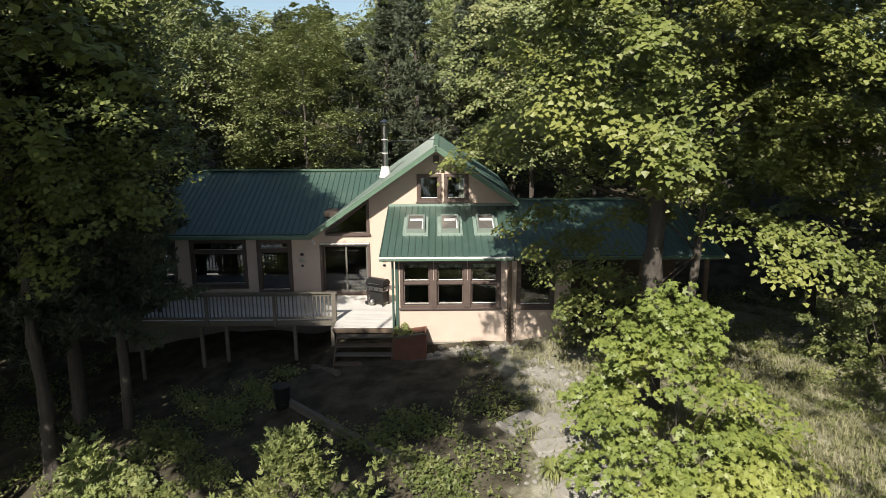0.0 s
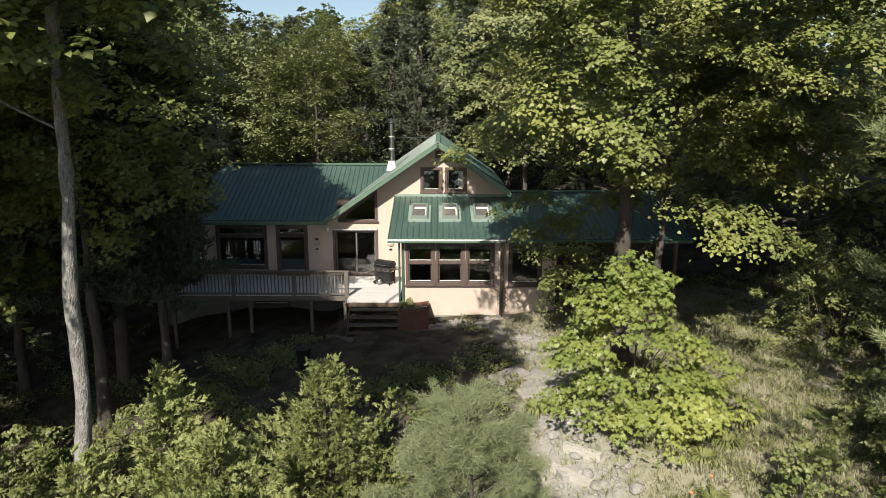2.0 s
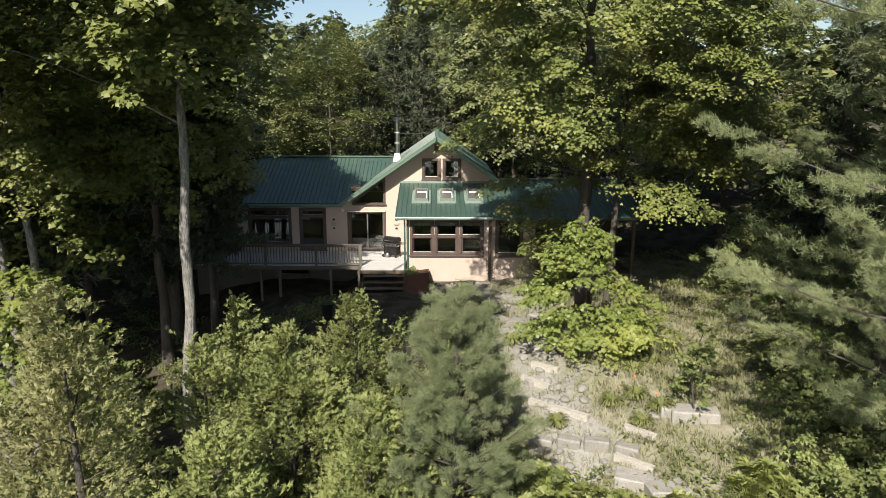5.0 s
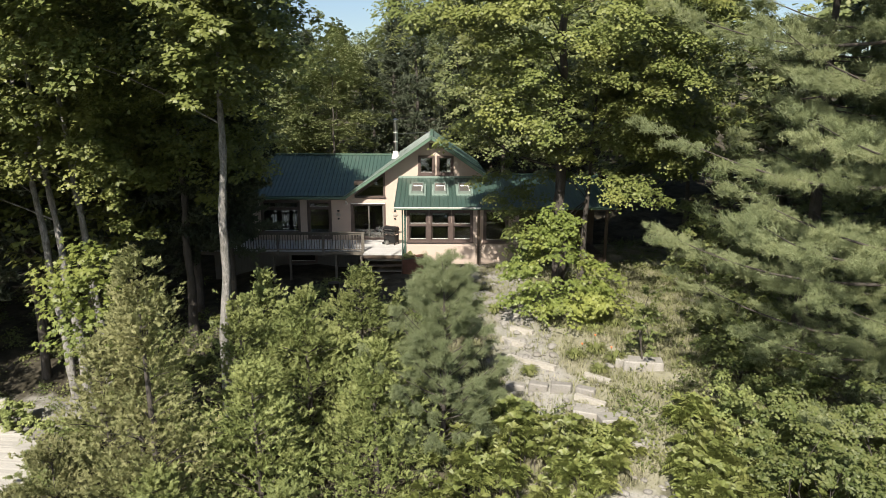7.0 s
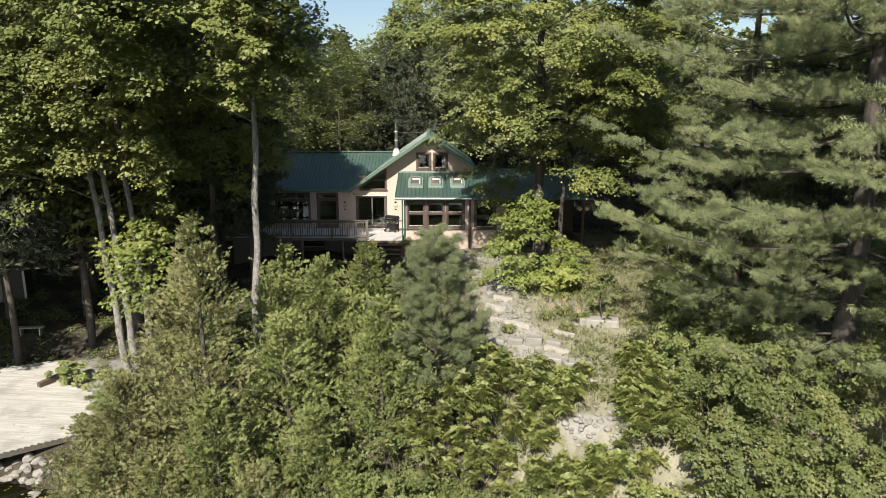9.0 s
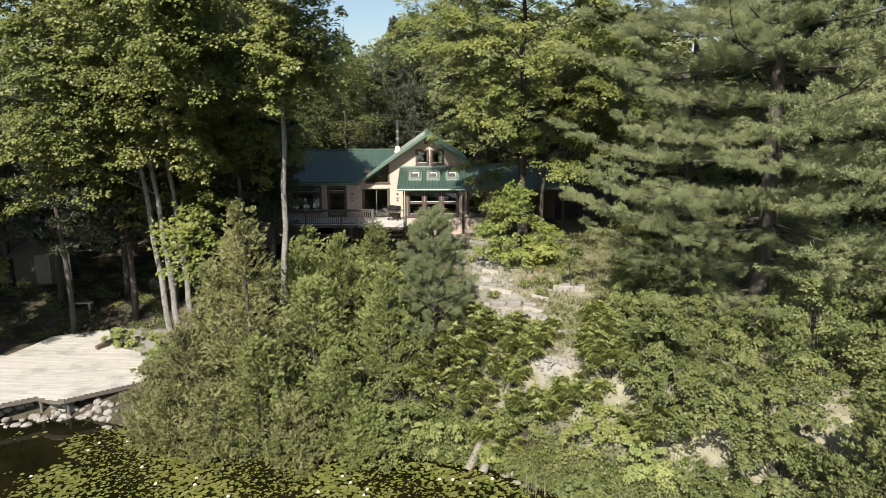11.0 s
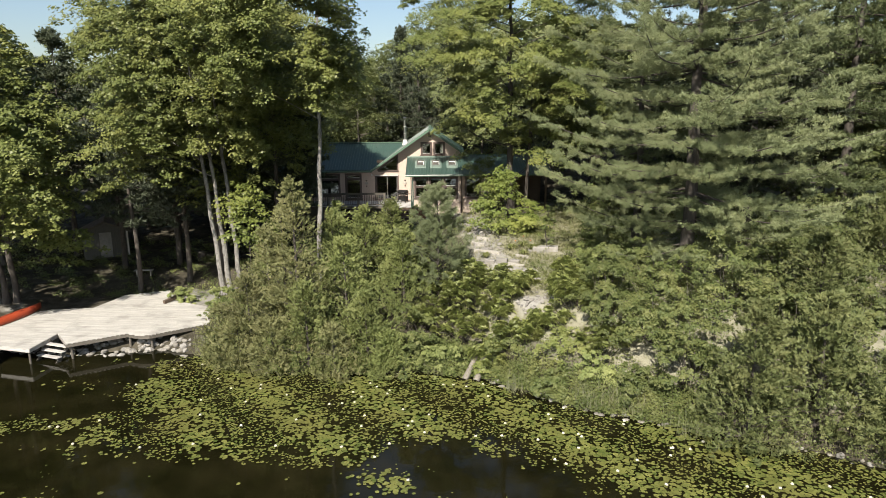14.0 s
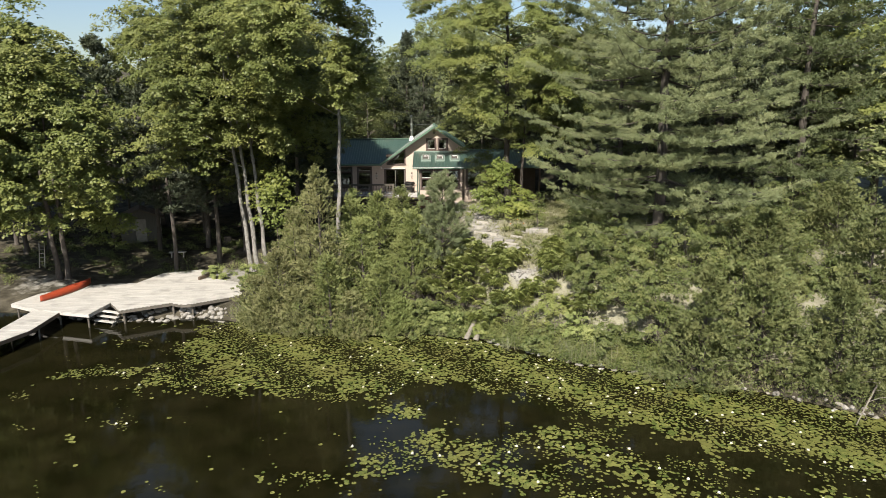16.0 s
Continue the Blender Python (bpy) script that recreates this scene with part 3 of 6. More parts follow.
    seams(wr, WING_PLANE, 50)
    part("back_slope", roof_slab([(3.0, 8.4, 7.9), (9.6, 8.4, 7.9), (9.6, 0.5, 9.14), (3.0, 0.5, 9.14)], 0.09), ROOF, wr)
    part("ridge_cap", beam((3.2, 0.5, 9.17), (9.6, 0.5, 9.17), 0.3, 0.05), FASCIA, wr)
    part("apron_flashing", box(-1.82, 3.0, -0.1, -0.004, 8.99, 9.1, 0.01), FLASHING, wr)
    part("gutter", box(-1.84, 2.6, -4.47, -4.36, 7.86, 7.94, 0.02), FASCIA, wr, "green eaves gutter")
    part("drip_edge", box(-1.84, 2.6, -4.48, -4.352, 7.945, 7.985, 0.006), WHITE, wr, "white metal drip edge")
    part("gutter", box(2.64, 9.6, -4.49, -4.36, 7.88, 7.99, 0.02), FASCIA, wr)
    part("soffit", box(-1.8, 9.5, -4.35, WING_Y, 7.84, 7.87), SOFFIT, wr)
    for x0 in (-1.15, 0.08, 1.38):
        skylight(wr, x0, 0.9)
    # posts under the eaves, downspouts
    part("corner_post", box(-1.34, -1.24, WING_Y - 0.06, WING_Y - 0.004, 5.0, 7.84, 0.01), ROOF, h)
    part("downspout", rod(bmesh.new(), (-1.42, WING_Y - 0.1, 4.9), (-1.42, WING_Y - 0.1, 7.85), 0.04), ROOF, h)
    part("eave_post", box(2.42, 2.56, WING_Y - 0.3, WING_Y - 0.16, 4.9, 7.84, 0.012), DARK_WOOD, h)
    # foundation and cellar under the deck
    part("foundation", wall_poly([(-1.3, 4.0), (4.6, 4.0), (4.6, 4.9), (-1.3, 4.9)], [], "xz", WING_Y - 0.03, 0.026), STONE, h)
    window(h, "cellar_window", -8.3, -6.6, 4.0, 4.9, 0.0, w=0.1, sill=False)
    return h


def wavy_cloth(x0, x1, z0, z1, y):
    bm = bmesh.new()
    n = 24
    cols = [[bm.verts.new((x0 + (x1 - x0) * i / n, y + 0.025 * math.sin(i * 1.4) + dy, z)) for z in (z0, z1)] for dy in (0, 0.006) for i in range(n + 1)]
    for s in (0, n + 1):
        for i in range(n):
            bm.faces.new((cols[s + i][0], cols[s + i + 1][0], cols[s + i + 1][1], cols[s + i][1]))
    return bm


def skylight(roof, x0, w):
    """A raised skylight on the wing roof."""
    k = (9.14 - 8.0) / 4.85
    ya, yb = -2.78, -1.2
    def z(y):
        return 8.0 + (y + 4.35) * k
    def slab(xa, xb, y_a, y_b, lo, hi):
        bm = bmesh.new()
        v = [bm.verts.new((x, y, z(y) + d)) for d in (lo, hi) for x, y in ((xa, y_a), (xb, y_a), (xb, y_b), (xa, y_b))]
        for f in ((3, 2, 1, 0), (4, 5, 6, 7), (0, 1, 5, 4), (1, 2, 6, 5), (2, 3, 7, 6), (3, 0, 4, 7)):
            bm.faces.new([v[i] for i in f])
        return bm
    s = part("skylight", slab(x0, x0 + w, ya, yb, 0.002, 0.05), FLASHING, roof, "raised skylight with pale flashing")
    i, j = x0 + 0.12, x0 + w - 0.12
    for xa, xb, y_a, y_b in ((i, j, ya + 0.13, ya + 0.19), (i, j, yb - 0.2, yb - 0.14), (i, i + 0.06, ya + 0.19, yb - 0.2), (j - 0.06, j, ya + 0.19, yb - 0.2)):
        part("curb", slab(xa, xb, y_a, y_b, 0.05, 0.19), SKY_FRAME, s)
    part("pane", slab(i + 0.06, j - 0.06, ya + 0.19, yb - 0.2, 0.1, 0.175), SKY_GLASS, s)
    part("blind", slab(i + 0.12, j - 0.07, yb - 0.68, yb - 0.52, 0.177, 0.185), WHITE, s)
    part("reveal", slab(j - 0.1, j - 0.062, ya + 0.2, yb - 0.6, 0.177, 0.184), WHITE, s)


SKY_FRAME = surface("skylight_frame", (0.15, 0.19, 0.165), (0.19, 0.23, 0.2), 0.5, 3, 40, relief=0.1)
SKY_GLASS = surface("skylight_glass", (0.11, 0.105, 0.095), (0.16, 0.15, 0.135), 0.08, relief=0.0, spec=0.8)
HOUSE = build_house()


def build_chimney():
    c = thing("chimney", "stainless steel stove pipe with a ringed cap and white boot", "chimney", pose(-2.08, 1.9, 0))
    part("pipe", rod(bmesh.new(), (0, 0, 9.9), (0, 0, 12.0), 0.125, 20), STEEL, c, smooth=False)
    for z in (10.9, 11.45):
        part("band", rod(bmesh.new(), (0, 0, z), (0, 0, z + 0.04), 0.135, 20), WHITE, c)
    bm = bmesh.new()
    for z, r in ((12.0, 0.16), (12.08, 0.18), (12.16, 0.16)):
        rod(bm, (0, 0, z), (0, 0, z + 0.03), r, 20)
    bmesh.ops.create_cone(bm, cap_ends=True, segments=20, radius1=0.18, radius2=0.02, depth=0.1, matrix=Matrix.Translation((0, 0, 12.24)))
    part("cap", bm, STEEL, c)
    bm = bmesh.new()
    bmesh.ops.create_cone(bm, cap_ends=True, segments=20, radius1=0.26, radius2=0.15, depth=0.45, matrix=Matrix.Translation((0, 0, 10.15)))
    part("boot", bm, WHITE, c, "white rubber boot")
    w = part("brace_wire", rod(bmesh.new(), (0.1, 0, 11.4), (2.1, 0.4, 11.44), 0.012, 5), STEEL, c)


build_chimney()


# ---- the deck ----
def build_deck():
    d = thing("deck", "weathered grey wooden deck with a baluster railing", "deck", pose(0, 0, 0))
    x0, x1, xs, yl, yf, yb = -13.0, -1.45, -3.5, -3.1, -3.95, -0.06
    bw = 0.14
    n = int((yb - yf) / (bw + 0.006))
    long = from_bm("board", box(x0, x1, 0, bw, -0.035, 0, 0.004), DECK_WOOD)
    short = from_bm("board", box(xs, x1, 0, bw, -0.035, 0, 0.004), DECK_WOOD)
    for i in range(n):
        y = yf + i * (bw + 0.006)
        part("board", long if y > yl else short, DECK_WOOD, d, at=pose(0, y, DECK_Z))
    # Rim and rails use this darker wood to stand for the canopy's shade.
    part("rim_joist", box(x0, xs, yl - 0.045, yl - 0.004, DECK_Z - 0.22, DECK_Z - 0.03, 0.006), GREY_WOOD, d)
    part("rim_joist", box(xs, x1, yf - 0.045, yf - 0.004, DECK_Z - 0.2, DECK_Z - 0.04, 0.006), DARK_WOOD, d)
    part("rim_joist", box(xs - 0.045, xs - 0.004, yf, yl, DECK_Z - 0.2, DECK_Z - 0.04, 0.006), GREY_WOOD, d)
    joist = from_bm("joist", box(-0.02, 0.02, yl, yb, -0.22, -0.036), DARK_WOOD)
    for i in range(19):
        part("joist", joist, DARK_WOOD, d, at=pose(x0 + 0.2 + i * 0.61, 0, DECK_Z))
    post = from_bm("post", box(-0.055, 0.055, -0.055, 0.055, 0, 1, 0.006), GREY_WOOD)
    for x in (-12.9, -10.6, -8.4, -7.5, -5.05, -3.7):
        g = ground_at(x, yl) - 0.15
        part("support_post", post, GREY_WOOD, d, at=pose(x, yl + 0.08, g) @ Matrix.Diagonal((1.1, 1.1, DECK_Z - 0.22 - g, 1)))
    for x in (-12.9, -10.5, -8.1, -5.7):
        part("rail_post", post, GREY_WOOD, d, at=pose(x, yl - 0.1, DECK_Z - 0.2) @ Matrix.Diagonal((1, 1, 1.2, 1)))
    part("newel_post", box(xs - 0.16, xs, yl - 0.2, yl - 0.06, DECK_Z - 0.35, DECK_Z + 1.02, 0.008), GREY_WOOD, d, "broad weathered newel post")
    part("handrail", box(x0, xs + 0.04, yl - 0.19, yl - 0.04, DECK_Z + 1.0, DECK_Z + 1.05, 0.006), GREY_WOOD, d, "weathered wooden handrail")
    part("top_rail", box(x0, xs - 0.16, yl - 0.12, yl - 0.08, DECK_Z + 0.9, DECK_Z + 0.995, 0.004), GREY_WOOD, d)
    part("bottom_rail", box(x0, xs - 0.16, yl - 0.12, yl - 0.08, DECK_Z + 0.06, DECK_Z + 0.14, 0.004), GREY_WOOD, d)
    bal = from_bm("baluster", box(-0.019, 0.019, -0.019, 0.019, 0, 0.77), GREY_WOOD)
    x = x0 + 0.12
    while x < xs - 0.2:
        part("baluster", bal, GREY_WOOD, d, at=pose(x, yl - 0.1, DECK_Z + 0.135))
        x += 0.14
    # stair from the deck down to the garden
    st = thing("stair", "dark open-riser wooden stair from deck to garden", "stair", pose(-2.4, yf - 0.05, 0))
    for i in range(4):
        z = DECK_Z - 0.21 * (i + 1)
        part("tread", box(-0.95, 0.95, -0.3 * i - 0.36, -0.3 * i - 0.04, z - 0.045, z, 0.006), DARK_WOOD if i % 2 else GREY_WOOD, st)
    for sx in (-0.97, 0.93):
        part("stringer", beam((sx + 0.02, -0.02, DECK_Z - 0.2), (sx + 0.02, -1.3, DECK_Z - 1.1), 0.04, 0.26), DARK_WOOD, st)


build_deck()


def build_grill():
    g = thing("barbecue_grill", "black lidded gas barbecue with steel side shelves on a cart", "barbecue", pose(-2.2, -1.3, DECK_Z, 0, 0, -30) @ Matrix.Diagonal((1.1, 1.0, 0.87, 1)))
    part("firebox", box(-0.34, 0.34, -0.24, 0.24, 0.68, 0.9, 0.03), BLACK, g)
    bm = bmesh.new()
    bmesh.ops.create_cone(bm, cap_ends=True, segments=28, radius1=0.26, radius2=0.26, depth=0.7, matrix=Matrix.Translation((0, 0, 0.93)) @ Matrix.Rotation(math.pi / 2, 4, "Y"))
    bmesh.ops.bisect_plane(bm, geom=bm.verts[:] + bm.edges[:] + bm.faces[:], plane_co=(0, 0, 0.905), plane_no=(0, 0, -1), clear_outer=True)
    lid = part("lid", bm, BLACK, g)
    part("handle", rod(bmesh.new(), (-0.24, -0.29, 1.0), (0.24, -0.29, 1.0), 0.014), STEEL, lid)
    part("panel", box(-0.36, 0.36, -0.29, -0.245, 0.7, 0.86, 0.01), STEEL, g)
    for x in (-0.22, 0, 0.22):
        part("knob", rod(bmesh.new(), (x, -0.32, 0.78), (x, -0.292, 0.78), 0.028, 12), BLACK, g)
    part("side_shelf", box(-0.7, -0.37, -0.22, 0.22, 0.84, 0.88, 0.01), STEEL, g)
    part("side_shelf", box(0.37, 0.7, -0.22, 0.22, 0.84, 0.88, 0.01), STEEL, g)
    for x in (-0.31, 0.31):
        for y in (-0.2, 0.2):
            part("leg", box(x - 0.02, x + 0.02, y - 0.02, y + 0.02, 0.06 if x < 0 else 0, 0.68), BLACK, g)
    part("cart_panel", box(-0.29, 0.29, -0.16, 0.2, 0.12, 0.6, 0.01), BLACK, g)
    for y in (-0.26, 0.24):
        part("wheel", rod(bmesh.new(), (-0.31, y - 0.02, 0.09), (-0.31, y + 0.025, 0.09), 0.09, 16), BLACK, g)
    tank = bmesh.new()
    bmesh.ops.create_uvsphere(tank, u_segments=16, v_segments=10, radius=0.13, matrix=Matrix.Translation((-0.12, -0.27, 0.16)) @ Matrix.Diagonal((1, 0.9, 1.1, 1)))
    part("gas_bottle", tank, STEEL, g, "grey gas bottle", smooth=True)


build_grill()


def build_garden_bits():
    p = thing("planter_box", "red-brown timber planter box against the wall beside the stair", "planter", pose(-0.86, -4.55, 4.4))
    for xa, xb, ya, yb in ((-0.5, 0.52, -0.42, -0.38), (-0.5, 0.52, 0.36, 0.4), (-0.54, -0.5, -0.42, 0.4), (0.52, 0.56, -0.42, 0.4)):
        bm = box(xa, xb, ya, yb, 0, 1.05, 0.006)
        for v in bm.verts:
            if v.co.z > 0.5:
                v.co.z += 0.13 * v.co.x
        part("board", bm, RED_WOOD, p)
    part("rim", beam((-0.5, -0.42, 1.0), (0.56, -0.42, 1.15), 0.07, 0.04), GREY_WOOD, p)
    part("soil", box(-0.5, 0.52, -0.38, 0.36, 0.1, 0.92), GROUND, p)
    e = thing("border_fence", "low looped wire border in the planter", "fence", pose(-0.85, -4.5, 5.3))
    bm = bmesh.new()
    for i in range(6):
        pts = [(-0.2 + i * 0.14 + 0.06 * math.cos(a), 0, 0.12 + 0.09 * math.sin(a)) for a in np.linspace(-0.6, math.pi + 0.6, 9)]
        for a, b in zip(pts, pts[1:]):
            rod(bm, a, b, 0.009, 5)
        rod(bm, pts[0], (pts[0][0], 0, -0.02), 0.009, 5)
        rod(bm, pts[-1], (pts[-1][0], 0, -0.02), 0.009, 5)
    part("wire", bm, BLACK, e)
    o = thing("wall_ornament", "pale and dark hanging ornament on the stucco wall", "ornament", pose(-2.05, -0.03, 6.75))
    for z, r, m in ((0.12, 0.13, DRIFT), (0.34, 0.07, BLACK), (-0.12, 0.06, BLACK)):
        bm = bmesh.new()
        bmesh.ops.create_uvsphere(bm, u_segments=14, v_segments=8, radius=r, matrix=Matrix.Translation((0, 0, z)) @ Matrix.Diagonal((1.15, 0.22, 0.8, 1)))
        part("plaque", bm, m, o, smooth=True)
    o2 = copy_thing(o, pose(-5.3, -0.03, 6.75))
    l = thing("wall_lamp", "small white floodlight under the eaves", "lamp", pose(-4.85, -0.06, 7.62))
    part("mount", rod(bmesh.new(), (0, 0.055, 0), (0, 0, 0), 0.05, 12), WHITE, l)
    bm = bmesh.new()
    bmesh.ops.create_cone(bm, cap_ends=True, segments=14, radius1=0.07, radius2=0.04, depth=0.13, matrix=Matrix.Translation((0.04, -0.06, -0.04)) @ Matrix.Rotation(0.7, 4, "X"))
    part("head", bm, WHITE, l)
    t = thing("wire_trellis", "black wire scroll trellis against the eave post", "trellis", pose(2.49, -4.36, 5.3))
    bm = bmesh.new()
    for k in range(5):
        for s in (-1, 1):
            pts = [(s * (0.09 + 0.075 * math.cos(a)), 0, 0.12 + 0.15 * k + 0.075 * math.sin(a)) for a in np.linspace(0, 2 * math.pi, 10)]
            for a, b in zip(pts, pts[1:]):
                rod(bm, a, b, 0.01, 5)
    rod(bm, (0, 0, -0.3), (0, 0, 0.95), 0.012, 6)
    part("scrollwork", bm, BLACK, t)
    gp = ground_at(-4.5, -7.5)
    f = thing("flower_pot", "black pot of trailing plants on a stump", "flower pot", pose(-4.5, -7.5, gp - 0.05))
    bm = bmesh.new()
    bmesh.ops.create_cone(bm, cap_ends=True, segments=20, radius1=0.2, radius2=0.27, depth=0.75, matrix=Matrix.Translation((0, 0, 0.37)))
    part("pot", bm, BLACK, f)
    timbers = (((-4.2, -4.4), (-3.1, -5.7)), ((-4.8, -6.8), (-0.5, -12.0)), ((2.8, -15.9), (4.25, -17.1)), ((5.1, -17.55), (5.8, -18.1)), ((2.7, -14.7), (3.45, -15.4)), ((3.1, -14.1), (3.85, -14.65)), ((4.6, -18.6), (5.4, -19.2)), ((3.1, -14.2), (3.8, -14.65)), ((3.9, -12.8), (4.6, -12.2)))
    for (xa, ya), (xb, yb) in timbers:
        a, b = Vector((xa, ya, ground_at(xa, ya) + 0.06)), Vector((xb, yb, ground_at(xb, yb) + 0.06))
        ob = part("landscape_timber", beam(a, b, 0.16, 0.2), DRIFT if xa > 0 else GREY_WOOD)
        tagged(ob, "weathered landscape timber edging a garden path", "timber", "timbers along the path")


build_garden_bits()


# ---- the dock ----
def spans(poly, y):
    """Where the line at that y lies inside a polygon."""
    xs = []
    for (xa, ya), (xb, yb) in zip(poly, poly[1:] + poly[:1]):
        if (ya - y) * (yb - y) < 0:
            xs.append(xa + (xb - xa) * (y - ya) / (yb - ya))
    xs.sort()
    return list(zip(xs[::2], xs[1::2]))


def plank_floor(parent, poly, z, turn, mat, width=0.14, gap=0.008):
    """Boards laid across a polygon, each cut to it, along the direction turned by that many degrees."""
    c, s = math.cos(radians(turn)), math.sin(radians(turn))
    loc = [(x * c + y * s, -x * s + y * c) for x, y in poly]
    y = min(p[1] for p in loc) + width / 2
    rng = random.Random(3)
    while y < max(p[1] for p in loc):
        for a, b in spans(loc, y):
            cut = [a, *[q for q in (a + rng.uniform(2, 4), a + rng.uniform(5, 8)) if q < b - 1], b]
            for p, q in zip(cut, cut[1:]):
                dz = rng.uniform(-0.004, 0.004)
                part("board", box(p + 0.003, q - 0.003, y - width / 2, y + width / 2 - gap, z - 0.038 + dz, z + dz), mat, parent, at=pose(0, 0, 0, 0, 0, turn))
        y += width


def skirt(parent, poly, z, i, mat=None):
    a, b = poly[i], poly[(i + 1) % len(poly)]
    part("fascia_board", beam((*a, z - 0.12), (*b, z - 0.12), 0.04, 0.2), mat or GREY_WOOD, parent)


DOCK_A = [(-27.1, -20.0), (-24.9, -21.2), (-23.1, -21.7), (-21.0, -22.3), (-20.8, -20.0), (-21.2, -15.2), (-23.6, -15.4), (-26.6, -17.6)]
DOCK_B = [(-20.75, -20.0), (-19.4, -21.7), (-16.85, -20.15), (-16.1, -20.5), (-15.5, -20.45), (-12.85, -18.6), (-13.3, -15.7), (-16.4, -14.0), (-17.9, -11.4), (-20.4, -12.5), (-21.15, -15.2)]
PIER = [(-24.95, -21.22), (-23.1, -21.75), (-22.9, -25.0), (-23.6, -27.2), (-25.4, -33.0), (-27.2, -32.6), (-24.75, -25.0)]


def build_dock():
    a = thing("boat_dock", "sun-bleached plank dock on posts at the lake edge", "dock", pose(0, 0, 0))
    plank_floor(a, DOCK_A, 0.92, -6, DOCK_WOOD)
    for i in (0, 1, 2, 3, 7):
        skirt(a, DOCK_A, 0.92, i, DOCK_WOOD)
    for x, y in ((-26.7, -20.0), (-23.2, -21.5), (-21.15, -22.1), (-21.0, -20.2), (-25, -19), (-22.6, -18.5)):
        part("pile", rod(bmesh.new(), (x, y, -1.6), (x, y, 0.8), 0.06, 10), GREY_WOOD, a)
    p = thing("pier", "narrow plank pier reaching out over the water", "pier", pose(0, 0, 0))
    plank_floor(p, PIER, 0.86, -6, DOCK_WOOD)
    for i in (1, 2, 3, 4, 5, 6):
        skirt(p, PIER, 0.86, i, DARK_WOOD)
    for x, y in ((-24.7, -24.0), (-23.05, -24.0), (-25.2, -27.0), (-23.75, -27.2), (-26.3, -30.3), (-24.7, -30.6)):
        part("pile", rod(bmesh.new(), (x, y, -2.2), (x, y, 0.82), 0.05, 10), GREY_WOOD, p)
    b = thing("shore_deck", "broad bleached plank terrace on the rocky bank", "deck", pose(0, 0, 0))
    plank_floor(b, DOCK_B, 0.95, -6, DOCK_WOOD)
    for i in (0, 1, 2, 3, 4):
        skirt(b, DOCK_B, 0.95, i)
    for x, y in ((-19.3, -21.4), (-16.8, -20.0), (-15.5, -20.2), (-13.1, -18.6), (-20.5, -19.6), (-14.2, -18), (-17.5, -17)):
        part("pile", rod(bmesh.new(), (x, y, -0.9), (x, y, 0.9), 0.07, 10), GREY_WOOD, b)
    s = thing("water_steps", "three bleached plank steps down to the water", "steps", pose(-20.15, -21.0, 0, 0, 0, -20))
    for i in range(3):
        part("tread", box(-0.75, 0.75, -0.3 - 0.28 * i, 0 - 0.28 * i, 0.66 - 0.22 * i, 0.71 - 0.22 * i, 0.006), DOCK_WOOD, s)
    for x in (-0.7, 0.66):
        part("stringer", beam((x, 0.1, 0.8), (x, -0.95, -0.15), 0.04, 0.2), GREY_WOOD, s)
    lb = part("timber_beam", beam((-17.0, -14.6, 1.06), (-16.3, -13.2, 1.2), 0.2, 0.2), DARK_WOOD)
    tagged(lb, "dark squared timber lying on the plank terrace", "timber")


build_dock()


def build_canoe():
    c = thing("canoe", "upturned red canoe lying on the dock", "canoe", pose(-24.95, -17.4, 0.935, 0, 0, 78))
    L, n, k = 4.6, 28, 12
    v, f = [], []
    for i in range(n + 1):
        s = i / n * 2 - 1
        w = 0.43 * max(0.0, 1 - abs(s) ** 2.6) + 0.012
        rise = 0.14 * abs(s) ** 4
        for j in range(k + 1):
            a = math.pi * j / k
            v.append((s * L / 2, w * math.cos(a), max(0.0, (0.36 + rise * 0.3) * math.sin(a) ** 0.7) - rise * 0.0 + 0.0))
    for i in range(n):
        for j in range(k):
            q = i * (k + 1) + j
            f.append((q, q + 1, q + k + 2, q + k + 1))
    hull = new("hull", mesh_of("hull", v, f, RED, True))
    hull.parent = c
    m = hull.modifiers.new("shell", "SOLIDIFY")
    m.thickness = 0.012
    bm = bmesh.new()
    for i in range(n):
        s, s2 = i / n * 2 - 1, (i + 1) / n * 2 - 1
        for sg in (-1, 1):
            rod(bm, (s * L / 2, sg * (0.44 * max(0.0, 1 - abs(s) ** 2.6) + 0.012), 0.012), (s2 * L / 2, sg * (0.44 * max(0.0, 1 - abs(s2) ** 2.6) + 0.012), 0.012), 0.014, 5)
    part("gunwale", bm, DARK_WOOD, c, "dark wooden gunwale")
    part("keel", beam((-1.9, 0, 0.372), (1.9, 0, 0.372), 0.02, 0.02), RED, c)


build_canoe()


